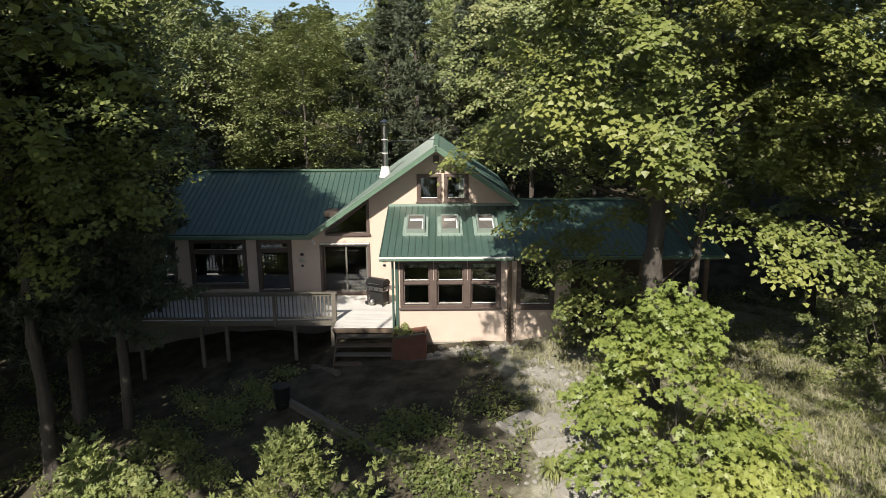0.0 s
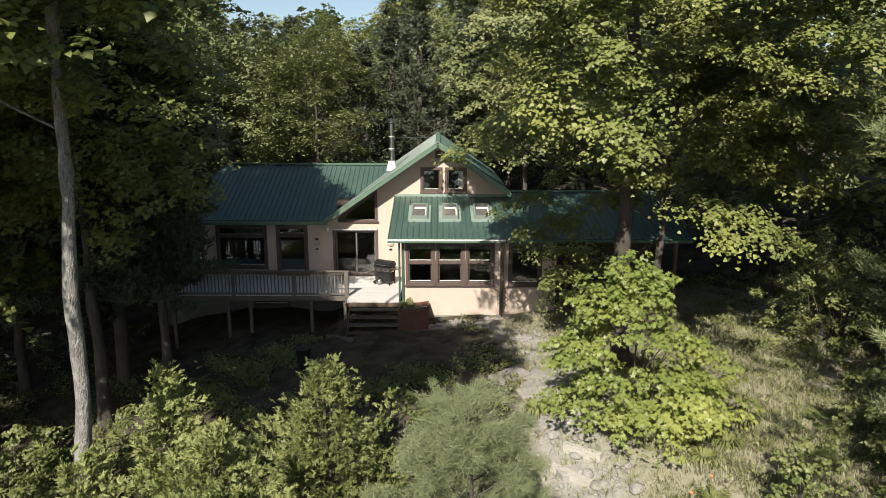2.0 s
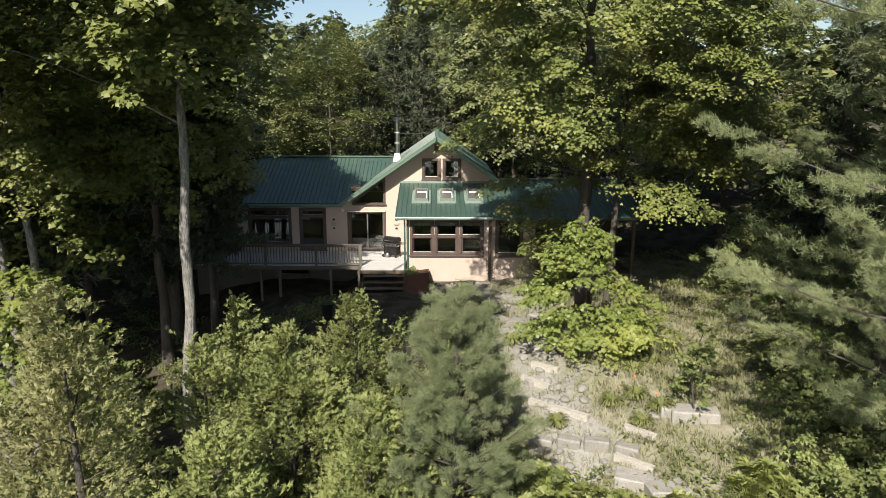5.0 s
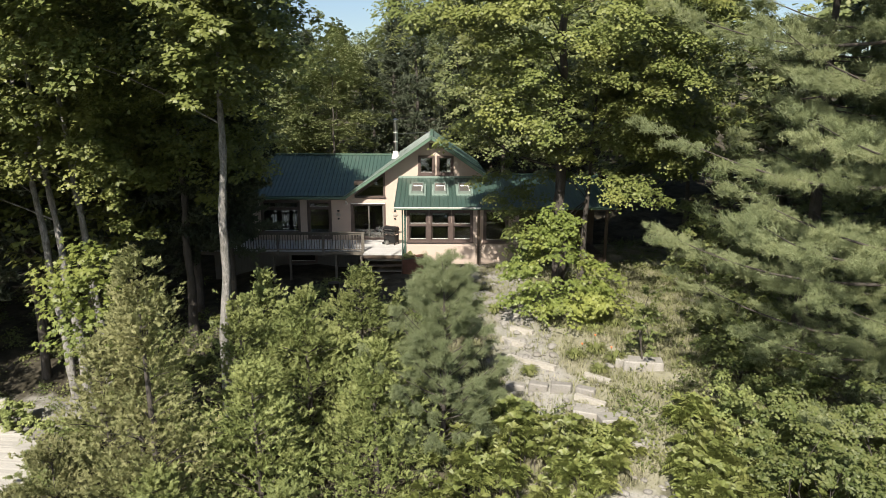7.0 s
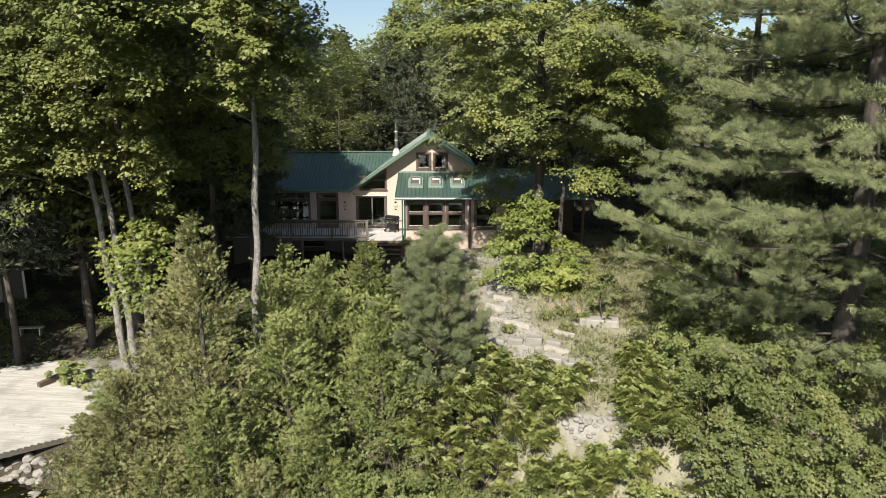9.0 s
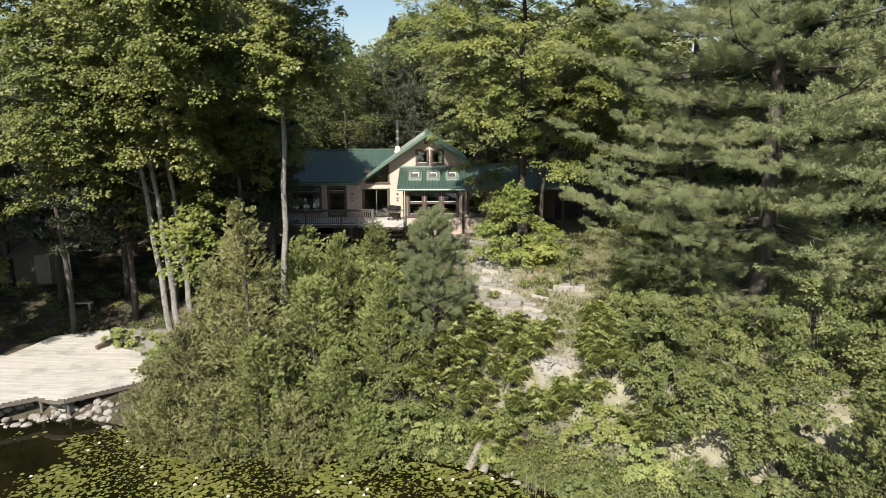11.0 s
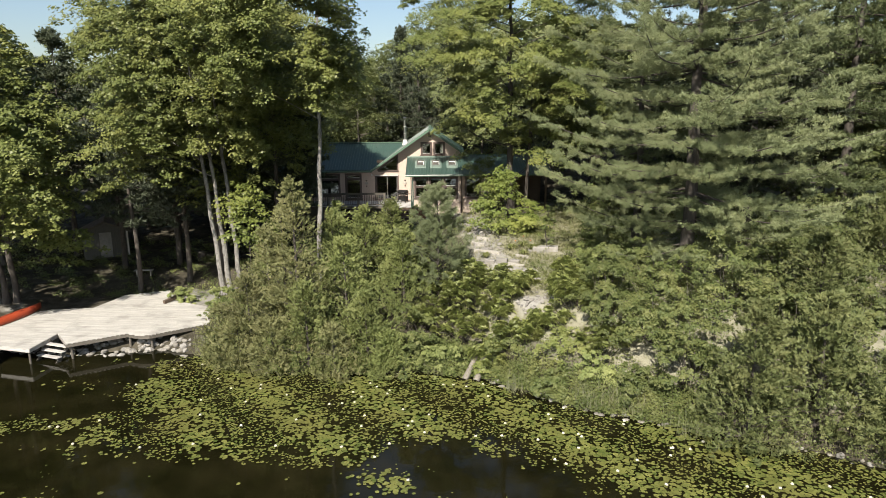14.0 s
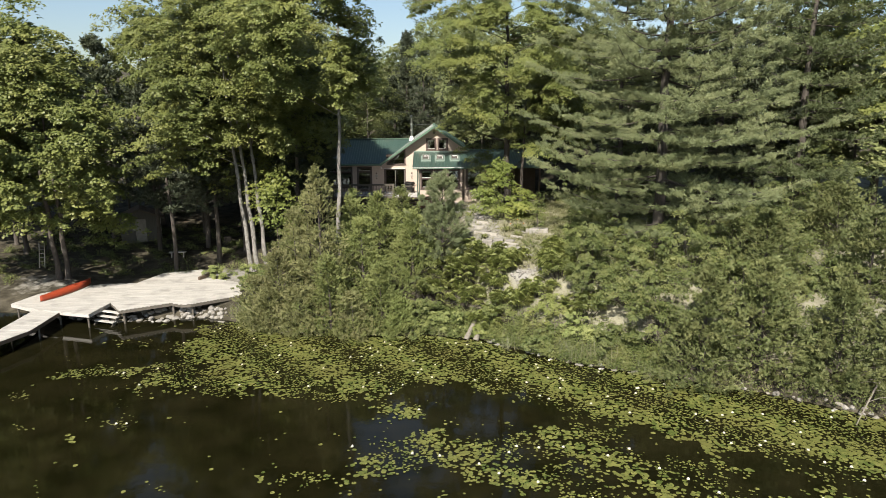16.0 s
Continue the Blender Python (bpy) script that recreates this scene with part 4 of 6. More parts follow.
def build_shed():
    x, y = -25.4, -4.4
    g = ground_at(x, y) - 0.05
    s = thing("shed", "small grey board shed with a shade-toned door under the trees", "shed", pose(x, y, g, 0, 0, 24))
    part("front_wall", wall_poly([(-1.6, 0), (1.6, 0), (1.6, 2.2), (0, 2.9), (-1.6, 2.2)], [rect(-0.45, 0.45, 0.1, 2.1)], "xz", 0, 0.1), SHED, s)
    for xa in (-1.6, 1.5):
        part("side_wall", box(xa, xa + 0.1, 0.1, 2.6, 0, 2.2), SHED, s)
    part("back_wall", wall_poly([(-1.6, 0), (1.6, 0), (1.6, 2.2), (0, 2.9), (-1.6, 2.2)], [], "xz", 2.6, 0.1), SHED, s)
    for sx in (-1, 1):
        part("roof_slope", roof_slab([(sx * 1.95, -0.35, 2.08), (sx * 1.95, 3.0, 2.08), (0, 3.0, 2.98), (0, -0.35, 2.98)], 0.06), DARK_WOOD, s)
        part("barge_board", beam((sx * 1.95, -0.37, 2.03), (0, -0.37, 2.93), 0.03, 0.14), GREY_WOOD, s)
    # Grey instead of white: the shade under the trees is in the door's colour.
    d = part("door", box(-0.43, 0.43, -0.03, 0.02, 0.1, 2.08, 0.01), PALE_STONE, s, "panelled door, greyed for the shade")
    part("handle", rod(bmesh.new(), (0.32, -0.07, 1.05), (0.32, -0.031, 1.05), 0.03, 10), STEEL, d)
    part("corner_board", box(1.5, 1.62, -0.03, -0.004, 0, 2.18), WHITE, s)
    b = thing("bench", "low pale plank bench on the shaded bank", "bench", pose(-20.6, -9.0, ground_at(-20.6, -9.0) - 0.02, 0, 0, 8))
    part("seat", box(-0.65, 0.65, -0.17, 0.17, 0.4, 0.46, 0.008), DRIFT, b)
    for xa in (-0.5, 0.42):
        part("leg", box(xa, xa + 0.08, -0.13, 0.13, 0, 0.4, 0.008), DRIFT, b)
    lx, ly = -30.0, -11.5
    l = thing("ladder", "pale wooden ladder leaning against a tree", "ladder", pose(lx, ly, ground_at(lx, ly) - 0.03, -10, 0, 0))
    for xa in (-0.2, 0.2):
        part("rail", box(xa - 0.025, xa + 0.025, -0.02, 0.02, 0, 1.9), DRIFT, l)
    for i in range(6):
        part("rung", rod(bmesh.new(), (-0.2, 0, 0.25 + 0.29 * i), (0.2, 0, 0.25 + 0.29 * i), 0.018, 6), DRIFT, l)


    g = ground_at(-17.6, -5.6)
    st = thing("tree_stump", "weathered sawn stump under the trees", "stump", pose(-17.6, -5.6, g - 0.1))
    part("trunk", rod(bmesh.new(), (0, 0, 0), (0.03, 0, 0.75), 0.3, 16), BARK, st)
    part("cut_face", rod(bmesh.new(), (0.03, 0, 0.751), (0.03, 0, 0.765), 0.27, 16), GREY_WOOD, st)


build_shed()


# ---- plants ----
def unit(v):
    return v / (np.linalg.norm(v, axis=-1, keepdims=True) + 1e-9)


def small_leaves(centre, normal, size, rng):
    """One plain triangular leaf at each centre."""
    n = len(centre)
    nrm = unit(normal)
    t = unit(np.cross(nrm, rng.normal(size=(n, 3))))
    b = np.cross(nrm, t)
    s = (np.asarray(size) * rng.uniform(0.7, 1.3, n))[:, None]
    v = np.stack([centre - t * s * 0.5 - b * s * 0.4, centre - t * s * 0.35 + b * s * 0.42, centre + t * s * 0.62], 1).reshape(-1, 3)
    return v, np.arange(3 * n).reshape(-1, 3)


def dart_leaves(centre, normal, size, rng):
    """One three-pointed leaf at each centre: two side lobes and a tip about a notched stalk end."""
    n = len(centre)
    nrm = unit(normal)
    t = unit(np.cross(nrm, rng.normal(size=(n, 3))))
    b = np.cross(nrm, t)
    s = (np.asarray(size) * rng.uniform(0.65, 1.3, n))[:, None]
    droop = nrm * s * 0.12
    v = np.stack([centre - t * s * 0.22, centre + b * s * 0.5 - t * s * 0.12 - droop, centre + t * s * 0.62 - droop, centre - b * s * 0.5 - t * s * 0.12 - droop], 1).reshape(-1, 3)
    i = np.arange(n)[:, None] * 4
    return v, np.concatenate([i + np.array([[0, 1, 2]]), i + np.array([[0, 2, 3]])])


def lobed_leaves(centre, normal, size, rng):
    """One five-pointed leaf at each centre, as five narrow lobes from its stalk."""
    n = len(centre)
    nrm = unit(normal)
    t = unit(np.cross(nrm, rng.normal(size=(n, 3))))
    b = np.cross(nrm, t)
    s = (np.asarray(size) * rng.uniform(0.75, 1.25, n))[:, None]
    root = centre - t * s * 0.35
    ring = [root]
    for a, r in ((-100, 0.5), (-72, 0.3), (-48, 0.72), (-24, 0.42), (0, 0.95), (24, 0.42), (48, 0.72), (72, 0.3), (100, 0.5)):
        c, q = math.cos(radians(a)), math.sin(radians(a))
        ring.append(root + (t * c + b * q) * s * r - nrm * s * (0.12 * r * r))
    v = np.stack(ring, 1).reshape(-1, 3)
    i = np.arange(n)[:, None] * 10
    f = np.concatenate([i + np.array([[0, k, k + 1]]) for k in range(1, 9)])
    return v, f


def boughs(centres, radii, per, rng, axis, wild=0.5, tufts=9):
    """Leaf places and facings in drooping boughs, each a spray of small domed tufts that reaches out from the trunk."""
    k = len(centres)
    o = centres - np.asarray(axis)
    o[:, 2] = 0
    o = unit(o + rng.normal(size=o.shape) * np.array([0.4, 0.4, 0]))
    side = np.stack([-o[:, 1], o[:, 0], 0 * o[:, 0]], 1)
    q = np.repeat(np.arange(k), tufts)
    a, b = rng.uniform(-1, 1, len(q)), rng.uniform(-0.75, 0.75, len(q))
    r = radii[q]
    reach = (a * r[:, 0])[:, None]
    tc = centres[q] + o[q] * reach + side[q] * (b * (1 - 0.45 * np.abs(a)) * r[:, 0])[:, None]
    tc[:, 2] += (0.3 - 0.34 * (0.6 + a) ** 2 - 0.3 * b * b) * r[:, 2] + rng.normal(size=len(q)) * 0.16 * r[:, 2]
    tr = 0.42 * r[:, :1] * rng.uniform(0.55, 1.2, (len(q), 1)) * np.array([[1, 1, 0.72]])
    n = max(4, per // tufts)
    c, rr = np.repeat(tc, n, axis=0), np.repeat(tr, n, axis=0)
    d = unit(rng.normal(size=c.shape))
    d[:, 2] = np.where(rng.uniform(size=len(d)) < 0.82, np.abs(d[:, 2]), d[:, 2])
    p = d * rng.uniform(0.25, 1, (len(c), 1)) ** 0.5 * (1 + 0.25 * rng.normal(size=(len(c), 1)) ** 2 * 0.4)
    p[:, 2] -= 0.3 * (p[:, 0] ** 2 + p[:, 1] ** 2)
    nrm = np.array([0, 0, 0.5]) + 0.65 * np.array(SUN_TO) + 0.5 * d + 0.25 * np.repeat(o[q], n, axis=0) + wild * rng.normal(size=c.shape)
    return c + p * rr, nrm


def hollows(p, seed, scale=0.55):
    """Uneven open places in a crown."""
    a = p * scale + seed * 1.7
    return np.sin(a[:, 0] * 1.9 + np.sin(a[:, 1] * 1.3)) + np.sin(a[:, 1] * 2.1 + 1.4 * np.sin(a[:, 2])) + np.sin(a[:, 2] * 2.6 + 1.2 * np.sin(a[:, 0] * 1.1))


def wobble(d, seed):
    a = np.arctan2(d[:, 1], d[:, 0])
    return 1 + 0.16 * np.sin(3 * a + seed) + 0.11 * np.sin(5 * a + 2.1 * seed + 4 * d[:, 2]) + 0.1 * np.sin(7 * d[:, 2] + seed)


def bent(a, b, rng, sag=0.08, n=7):
    a, b = np.asarray(a, float), np.asarray(b, float)
    t = np.linspace(0, 1, n)[:, None]
    p = a + (b - a) * t
    L = np.linalg.norm(b - a)
    p += np.sin(t * math.pi) * (rng.normal(size=3) * sag * L + np.array([0, 0, 0.05 * L]))
    return p


def maple(name, label, base, centre, radii, n_pads, per, leaf, mat, bark, seed, trunk_r=0.2, trunks=((0, 0),), pad=1.0, bare=0.15, group="", hollow=0.45, tier=0.9, shape=dart_leaves, cut=None, limbs=0.25, sway=0.35, thick=(0.6, 0.95), wild=0.36, voids=-1.5, more=(), tufts=9):
    """A broadleaved tree: trunk, limbs to the outer clumps, a crown of layered leafy boughs with gaps between them. more: boughs at given places."""
    rng = np.random.default_rng(seed)
    base, centre, radii = np.asarray(base, float), np.asarray(centre, float), np.asarray(radii, float)
    t = thing(name, label, "tree", pose(*base), group)
    loc = centre - base
    d = unit(rng.normal(size=(n_pads, 3)))
    d[:, 2] = np.where(d[:, 2] < -0.75, -d[:, 2], d[:, 2])
    r = rng.uniform(hollow, 1, (n_pads, 1)) ** 0.5
    c = loc + d * radii * r * wobble(d, seed)[:, None]
    c[:, 2] = 0.8 * c[:, 2] + 0.2 * np.round(c[:, 2] / tier) * tier + rng.normal(size=n_pads) * 0.12
    if cut:
        c = c[cut(*(c + base).T)]
    c = c[hollows(c, seed) > voids]
    if len(more):
        c = np.concatenate([c, np.asarray(more, float) - base])
    n_pads = len(c)
    size = pad * rng.uniform(0.5, 1.3, (n_pads, 1))
    pr = size * np.stack([np.ones(n_pads), np.ones(n_pads), rng.uniform(*thick, n_pads)], 1)
    pos, nrm = boughs(c, pr, per, rng, loc, wild, tufts)
    v, f = shape(pos, nrm, np.full(len(pos), leaf), rng)
    ob = new("crown", mesh_of("crown", v, f, mat))
    ob.parent = t
    tubes = []
    for tx, ty in trunks:
        lean = rng.normal(size=2) * 0.12
        zt = loc[2] + radii[2] * 0.7
        zs = np.linspace(-0.3, zt, 46)
        g = np.clip(zs / zt, 0, 1)
        pts = np.stack([tx + sway * loc[0] * g + lean[0] * np.sin(g * 3) * 0.6, ty + sway * loc[1] * g + lean[1] * np.sin(g * 3) * 0.6, zs], 1)
        rr = trunk_r * (1.0 - 0.86 * g) + 0.35 * trunk_r * np.exp(-np.clip(zs, 0, None) / 0.35)
        pts[:, :2] += 0.18 * trunk_r * np.stack([np.sin(zs * 1.7 + seed), np.cos(zs * 1.3 + seed)], 1) * np.clip(zs, 0, 1)[:, None]
        tv, tf = tube_arrays(pts, rr * (1 + 0.07 * rng.normal(size=len(zs))), 12)
        tubes.append((tv + rng.normal(size=tv.shape) * np.array([0.06, 0.06, 0]) * trunk_r, tf))
        near = np.argsort(np.hypot(c[:, 0] - tx - sway * loc[0], c[:, 1] - ty - sway * loc[1]))[: max(8, int(n_pads * 0.6))]
        far = rng.choice(near, min(len(near), max(2, int(n_pads * limbs) // len(trunks))), replace=False)
        for k in far:
            h = np.clip(c[k, 2] - rng.uniform(0.8, 2.2), loc[2] - radii[2] * 0.9, zt * 0.97)
            a = np.array([np.interp(h, zs, pts[:, 0]), np.interp(h, zs, pts[:, 1]), h])
            p = bent(a, c[k], rng)
            r0 = float(np.interp(h, zs, rr)) * 0.3
            tubes.append(tube_arrays(p, np.linspace(r0, 0.012, len(p)), 4))
    v, f = merged(tubes)
    tr = new("trunk", mesh_of("trunk", v, f, bark, True))
    tr.parent = t
    return t


def pine(name, label, base, height, radius, seed, low=2.0, mat=NEEDLE, plumes=5.0, tufts=9, plume=0.55, blade=0.17, group="", flat=0.35, whorl=0.62, top_r=0.12, width=0.024, needles=9, inner=0.15, form=0.72, spare=0, fans=7, lift=0.0, fine=0):
    """A white pine: whorls of level, upswept branches, each with side twigs that carry dense plumes of needles."""
    rng = np.random.default_rng(seed)
    t = thing(name, label, "pine tree", pose(*base), group)
    tubes = []
    zs = np.linspace(-0.3, height, 16)
    tubes.append(tube_arrays(np.stack([0.1 * np.sin(zs * 0.5), 0.1 * np.cos(zs * 0.4), zs], 1), np.linspace(0.0145 * height, 0.02, 16), 9))
    cen, axis, soft = [], [], []
    z = low
    turn = rng.uniform(0, 6)
    up = np.array([0, 0, 1.0])
    while z < height - 0.2:
        f = (z - low) / (height - low)
        L = radius * (min(1.0, 0.62 + f * 2.0) if f < 0.2 else 1.0) * ((1 - f) ** form * (1 - top_r) + top_r * (1 - f))
        turn += 1.1
        main = rng.integers(4, 6) + spare
        for k in range(main + 2 * (spare > 0)):
            a = turn + k * 2 * math.pi / (4.5 + spare) + rng.normal() * 0.25
            l = L * (rng.uniform(0.55, 1.06) if k < main else rng.uniform(0.2, 0.45))
            dirn = np.array([math.cos(a), math.sin(a), 0.0])
            side = np.array([-dirn[1], dirn[0], 0.0])
            s = np.linspace(0, 1, 9)
            rise = rng.uniform(-0.16, 0.04) + 0.26 * f + lift
            bow = rng.normal() * 0.07
            p = np.array([0, 0, z + rng.normal() * 0.25]) + dirn * (s * l)[:, None] + side * (bow * l * np.sin(s * 2.5))[:, None] + up * (rise * l * s + 0.1 * l * (s ** 3) - 0.06 * l * np.sin(s * 3.1))[:, None]
            tubes.append(tube_arrays(p, np.linspace(0.012 + 0.008 * l, 0.006, 9), 5))
            n_fan = max(3, int(fans * (0.4 + 0.6 * l / max(radius, 0.1))))
            for q in range(n_fan + 1):
                u = 1.0 if q == n_fan else inner + (0.97 - inner) * (q + rng.uniform(0.1, 0.9)) / n_fan
                root = np.array([np.interp(u, s, p[:, i]) for i in range(3)])
                sg = (-1) ** q
                ls = max(0.3, 0.34 * l * (1.15 - 0.8 * u) * rng.uniform(0.7, 1.25))
                go = dirn if q == n_fan else unit(dirn * (0.55 + 0.5 * u) + side * sg * 0.85)
                if q == n_fan:
                    root, ls = root - dirn * 0.3 * ls, ls * 1.1
                m = max(3, int(plumes * (0.25 + ls)))
                w = rng.uniform(0.1, 1, m) ** 0.8
                c0 = root + go * (ls * w)[:, None] + up * (0.14 * ls * w ** 2)[:, None]
                across = unit(np.cross(go, up))
                c0 = c0 + across * (rng.normal(size=m) * 0.16 * ls * (1.15 - 0.7 * w))[:, None] + up * (rng.normal(size=m) * flat * 0.22)[:, None]
                c1 = np.repeat(c0, tufts, axis=0)
                g1 = unit(np.repeat(go + up * 0.3 + rng.normal(size=(m, 3)) * 0.3, tufts, axis=0))
                cen.append(c1 + g1 * rng.uniform(-0.5, 0.5, (len(c1), 1)) * plume + rng.normal(size=c1.shape) * plume * np.array([0.12, 0.12, 0.08]))
                axis.append(g1 * 0.75 + up * 0.4 + rng.normal(size=c1.shape) * 0.22)
                soft.append(np.full(len(c1), dirn[0] < -0.25 and z < 13))
        z += whorl * rng.uniform(0.75, 1.25)
    lead = np.stack([np.zeros(26), np.zeros(26), height - np.linspace(0, min(1.4, 0.2 * height), 26)], 1)
    cen.append(np.repeat(lead, tufts, axis=0) + rng.normal(size=(26 * tufts, 3)) * 0.04)
    axis.append(np.array([0, 0, 1.0]) + rng.normal(size=(26 * tufts, 3)) * 0.35)
    soft = np.concatenate([*soft, np.zeros(26 * tufts, bool)])
    cen, axis = np.concatenate(cen), unit(np.concatenate(axis))
    blades = []
    for pick, count, wide, long in ((~soft if fine else soft | True, needles, width, blade), (soft, fine, 0.0095, 0.115)):
        c, ax = np.repeat(cen[pick], count, axis=0), np.repeat(axis[pick], count, axis=0)
        dirn = unit(ax * 0.6 + rng.normal(size=c.shape) * 0.45)
        ln = rng.uniform(0.7, 1.25, (len(c), 1)) * long
        s = unit(np.cross(dirn, rng.normal(size=c.shape))) * wide / 2
        c = c + rng.normal(size=c.shape) * 0.03
        blades.append(np.stack([c - s, c + s, c + dirn * ln], 1).reshape(-1, 3))
    v = np.concatenate(blades)
    ob = new("crown", mesh_of("crown", v, np.arange(len(v)).reshape(-1, 3), mat))
    ob.parent = t
    v, f = merged(tubes)
    tr = new("trunk", mesh_of("trunk", v, f, BARK, True))
    tr.parent = t
    return t


def cedar(name, label, base, height, radius, seed, branches=110, sprays=16, leaf=0.12, mat=LEAF_CEDAR, group="", power=0.75, category="cedar tree", full=0.25, blades=10, spray=0.3, rise=0.55):
    """A cedar: rising branches in a rough cone, each ending in flat feathery sprays."""
    rng = np.random.default_rng(seed)
    t = thing(name, label, category, pose(*base), group)
    f = rng.uniform(0.02, 1, branches) ** 1.15
    a = rng.uniform(0, 2 * math.pi, branches)
    lobes = 1 + 0.2 * np.sin(3 * a + seed + 5 * f) + 0.14 * np.sin(5 * a + 9 * f + 2.3 * seed)
    L = radius * ((1 - f) ** power) * np.minimum(1, full + f * 4) * rng.uniform(0.62, 1.12, branches) * lobes + 0.05
    tip = np.stack([L * np.cos(a), L * np.sin(a), 0.15 + f * (height - 0.3)], 1)
    root = np.stack([0 * a, 0 * a, np.clip(tip[:, 2] - rise * L, 0.05, None)], 1)
    # sprays along the outer half of each branch
    k = np.repeat(np.arange(branches), sprays)
    u = rng.uniform(0.42, 1.06, len(k))[:, None]
    spread = (0.09 + 0.17 * L[k])[:, None] * (0.35 + 0.65 * np.sin(np.clip(u, 0, 1) * 2.6))
    k4 = np.arange(len(k)) // 5 * 5
    u, spread = u[k4], spread[k4]
    at = root[k] + (tip - root)[k] * u + (rng.normal(size=(len(k), 3)) * spread * np.array([0.7, 0.7, 0.55]))[k4] + rng.normal(size=(len(k), 3)) * np.array([0.12, 0.12, 0.09])
    out = unit(np.stack([np.cos(a), np.sin(a), np.full(branches, 0.75)], 1))[k]
    go = unit(out + rng.normal(size=out.shape) * 0.42)
    face = unit(rng.normal(size=out.shape) * 0.55 + np.array([0, 0, 0.4]) + 0.6 * np.array(SUN_TO) + out * 0.4)
    side = unit(np.cross(face, go))
    face = np.cross(go, side)
    size = spray * rng.uniform(0.55, 1.25, len(k)) * (0.6 + 0.4 * (1 - f[k]))
    # blades of each spray, as a fan off its rib
    q = np.repeat(np.arange(len(k)), blades)
    w = rng.uniform(0, 1, len(q))[:, None]
    sg = rng.choice((-1.0, 1.0), len(q))[:, None]
    p = at[q] + go[q] * size[q][:, None] * (w - 0.3)
    d = unit(go[q] * 0.75 + side[q] * sg * (1.05 - 0.7 * w) + face[q] * rng.normal(size=(len(q), 1)) * 0.3 + np.array([0, 0, 0.12]))
    ln = leaf * rng.uniform(0.7, 1.3, (len(q), 1)) * (1.15 - 0.45 * w)
    wd = unit(np.cross(face[q] + rng.normal(size=d.shape) * 0.5, d)) * ln * 0.22
    v = np.stack([p - wd, p + wd, p + d * ln], 1).reshape(-1, 3)
    ob = new("crown", mesh_of("crown", v, np.arange(len(v)).reshape(-1, 3), mat))
    ob.parent = t
    tubes = [tube_arrays(np.stack([0.04 * np.sin(np.linspace(0, 5, 9)), np.zeros(9), np.linspace(-0.2, height * 0.92, 9)], 1), np.linspace(0.02 + 0.016 * height, 0.01, 9), 7)]
    for b in range(0, branches, 3):
        tubes.append(tube_arrays(bent(root[b], tip[b], rng, 0.06, 5), np.linspace(0.018, 0.005, 5), 4))
    v, f = merged(tubes)
    tr = new("trunk", mesh_of("trunk", v, f, BARK, True))
    tr.parent = t
    return t


def shrub(name, label, base, height, radius, seed, n_pads=30, per=90, leaf=0.1, mat=None, group="", category="shrub"):
    """A low shrub: a mound of leafy clumps on thin stems."""
    rng = np.random.default_rng(seed)
    t = thing(name, label, category, pose(*base), group)
    d = unit(rng.normal(size=(n_pads, 3)))
    d[:, 2] = np.abs(d[:, 2])
    c = d * np.array([radius, radius, height * 0.85]) * rng.uniform(0.35, 1, (n_pads, 1)) ** 0.5 * (wobble(d, seed) ** 1.6)[:, None]
    c = c[: max(10, n_pads * 3 // 5)]
    n_pads = len(c)
    s = rng.uniform(0.3, 0.6, (n_pads, 1)) * (0.4 + 0.45 * min(radius, height))
    pos, nrm = boughs(c, s * np.array([[1, 1, 0.9]]), per * 5 // 3, rng, (0, 0, 0), 0.4, 5)
    v, f = small_leaves(pos, nrm, np.full(len(pos), leaf), rng)
    ob = new("foliage", mesh_of("foliage", v, f, mat or LEAF_SHRUB))
    ob.parent = t
    tubes = []
    for k in range(0, n_pads, 2):
        tubes.append(tube_arrays(bent((rng.normal() * 0.08, rng.normal() * 0.08, -0.15), c[k], rng, 0.1, 5), np.linspace(0.022, 0.006, 5), 5))
    v, f = merged(tubes)
    st = new("stem", mesh_of("stem", v, f, BARK, True))
    st.parent = t
    return t


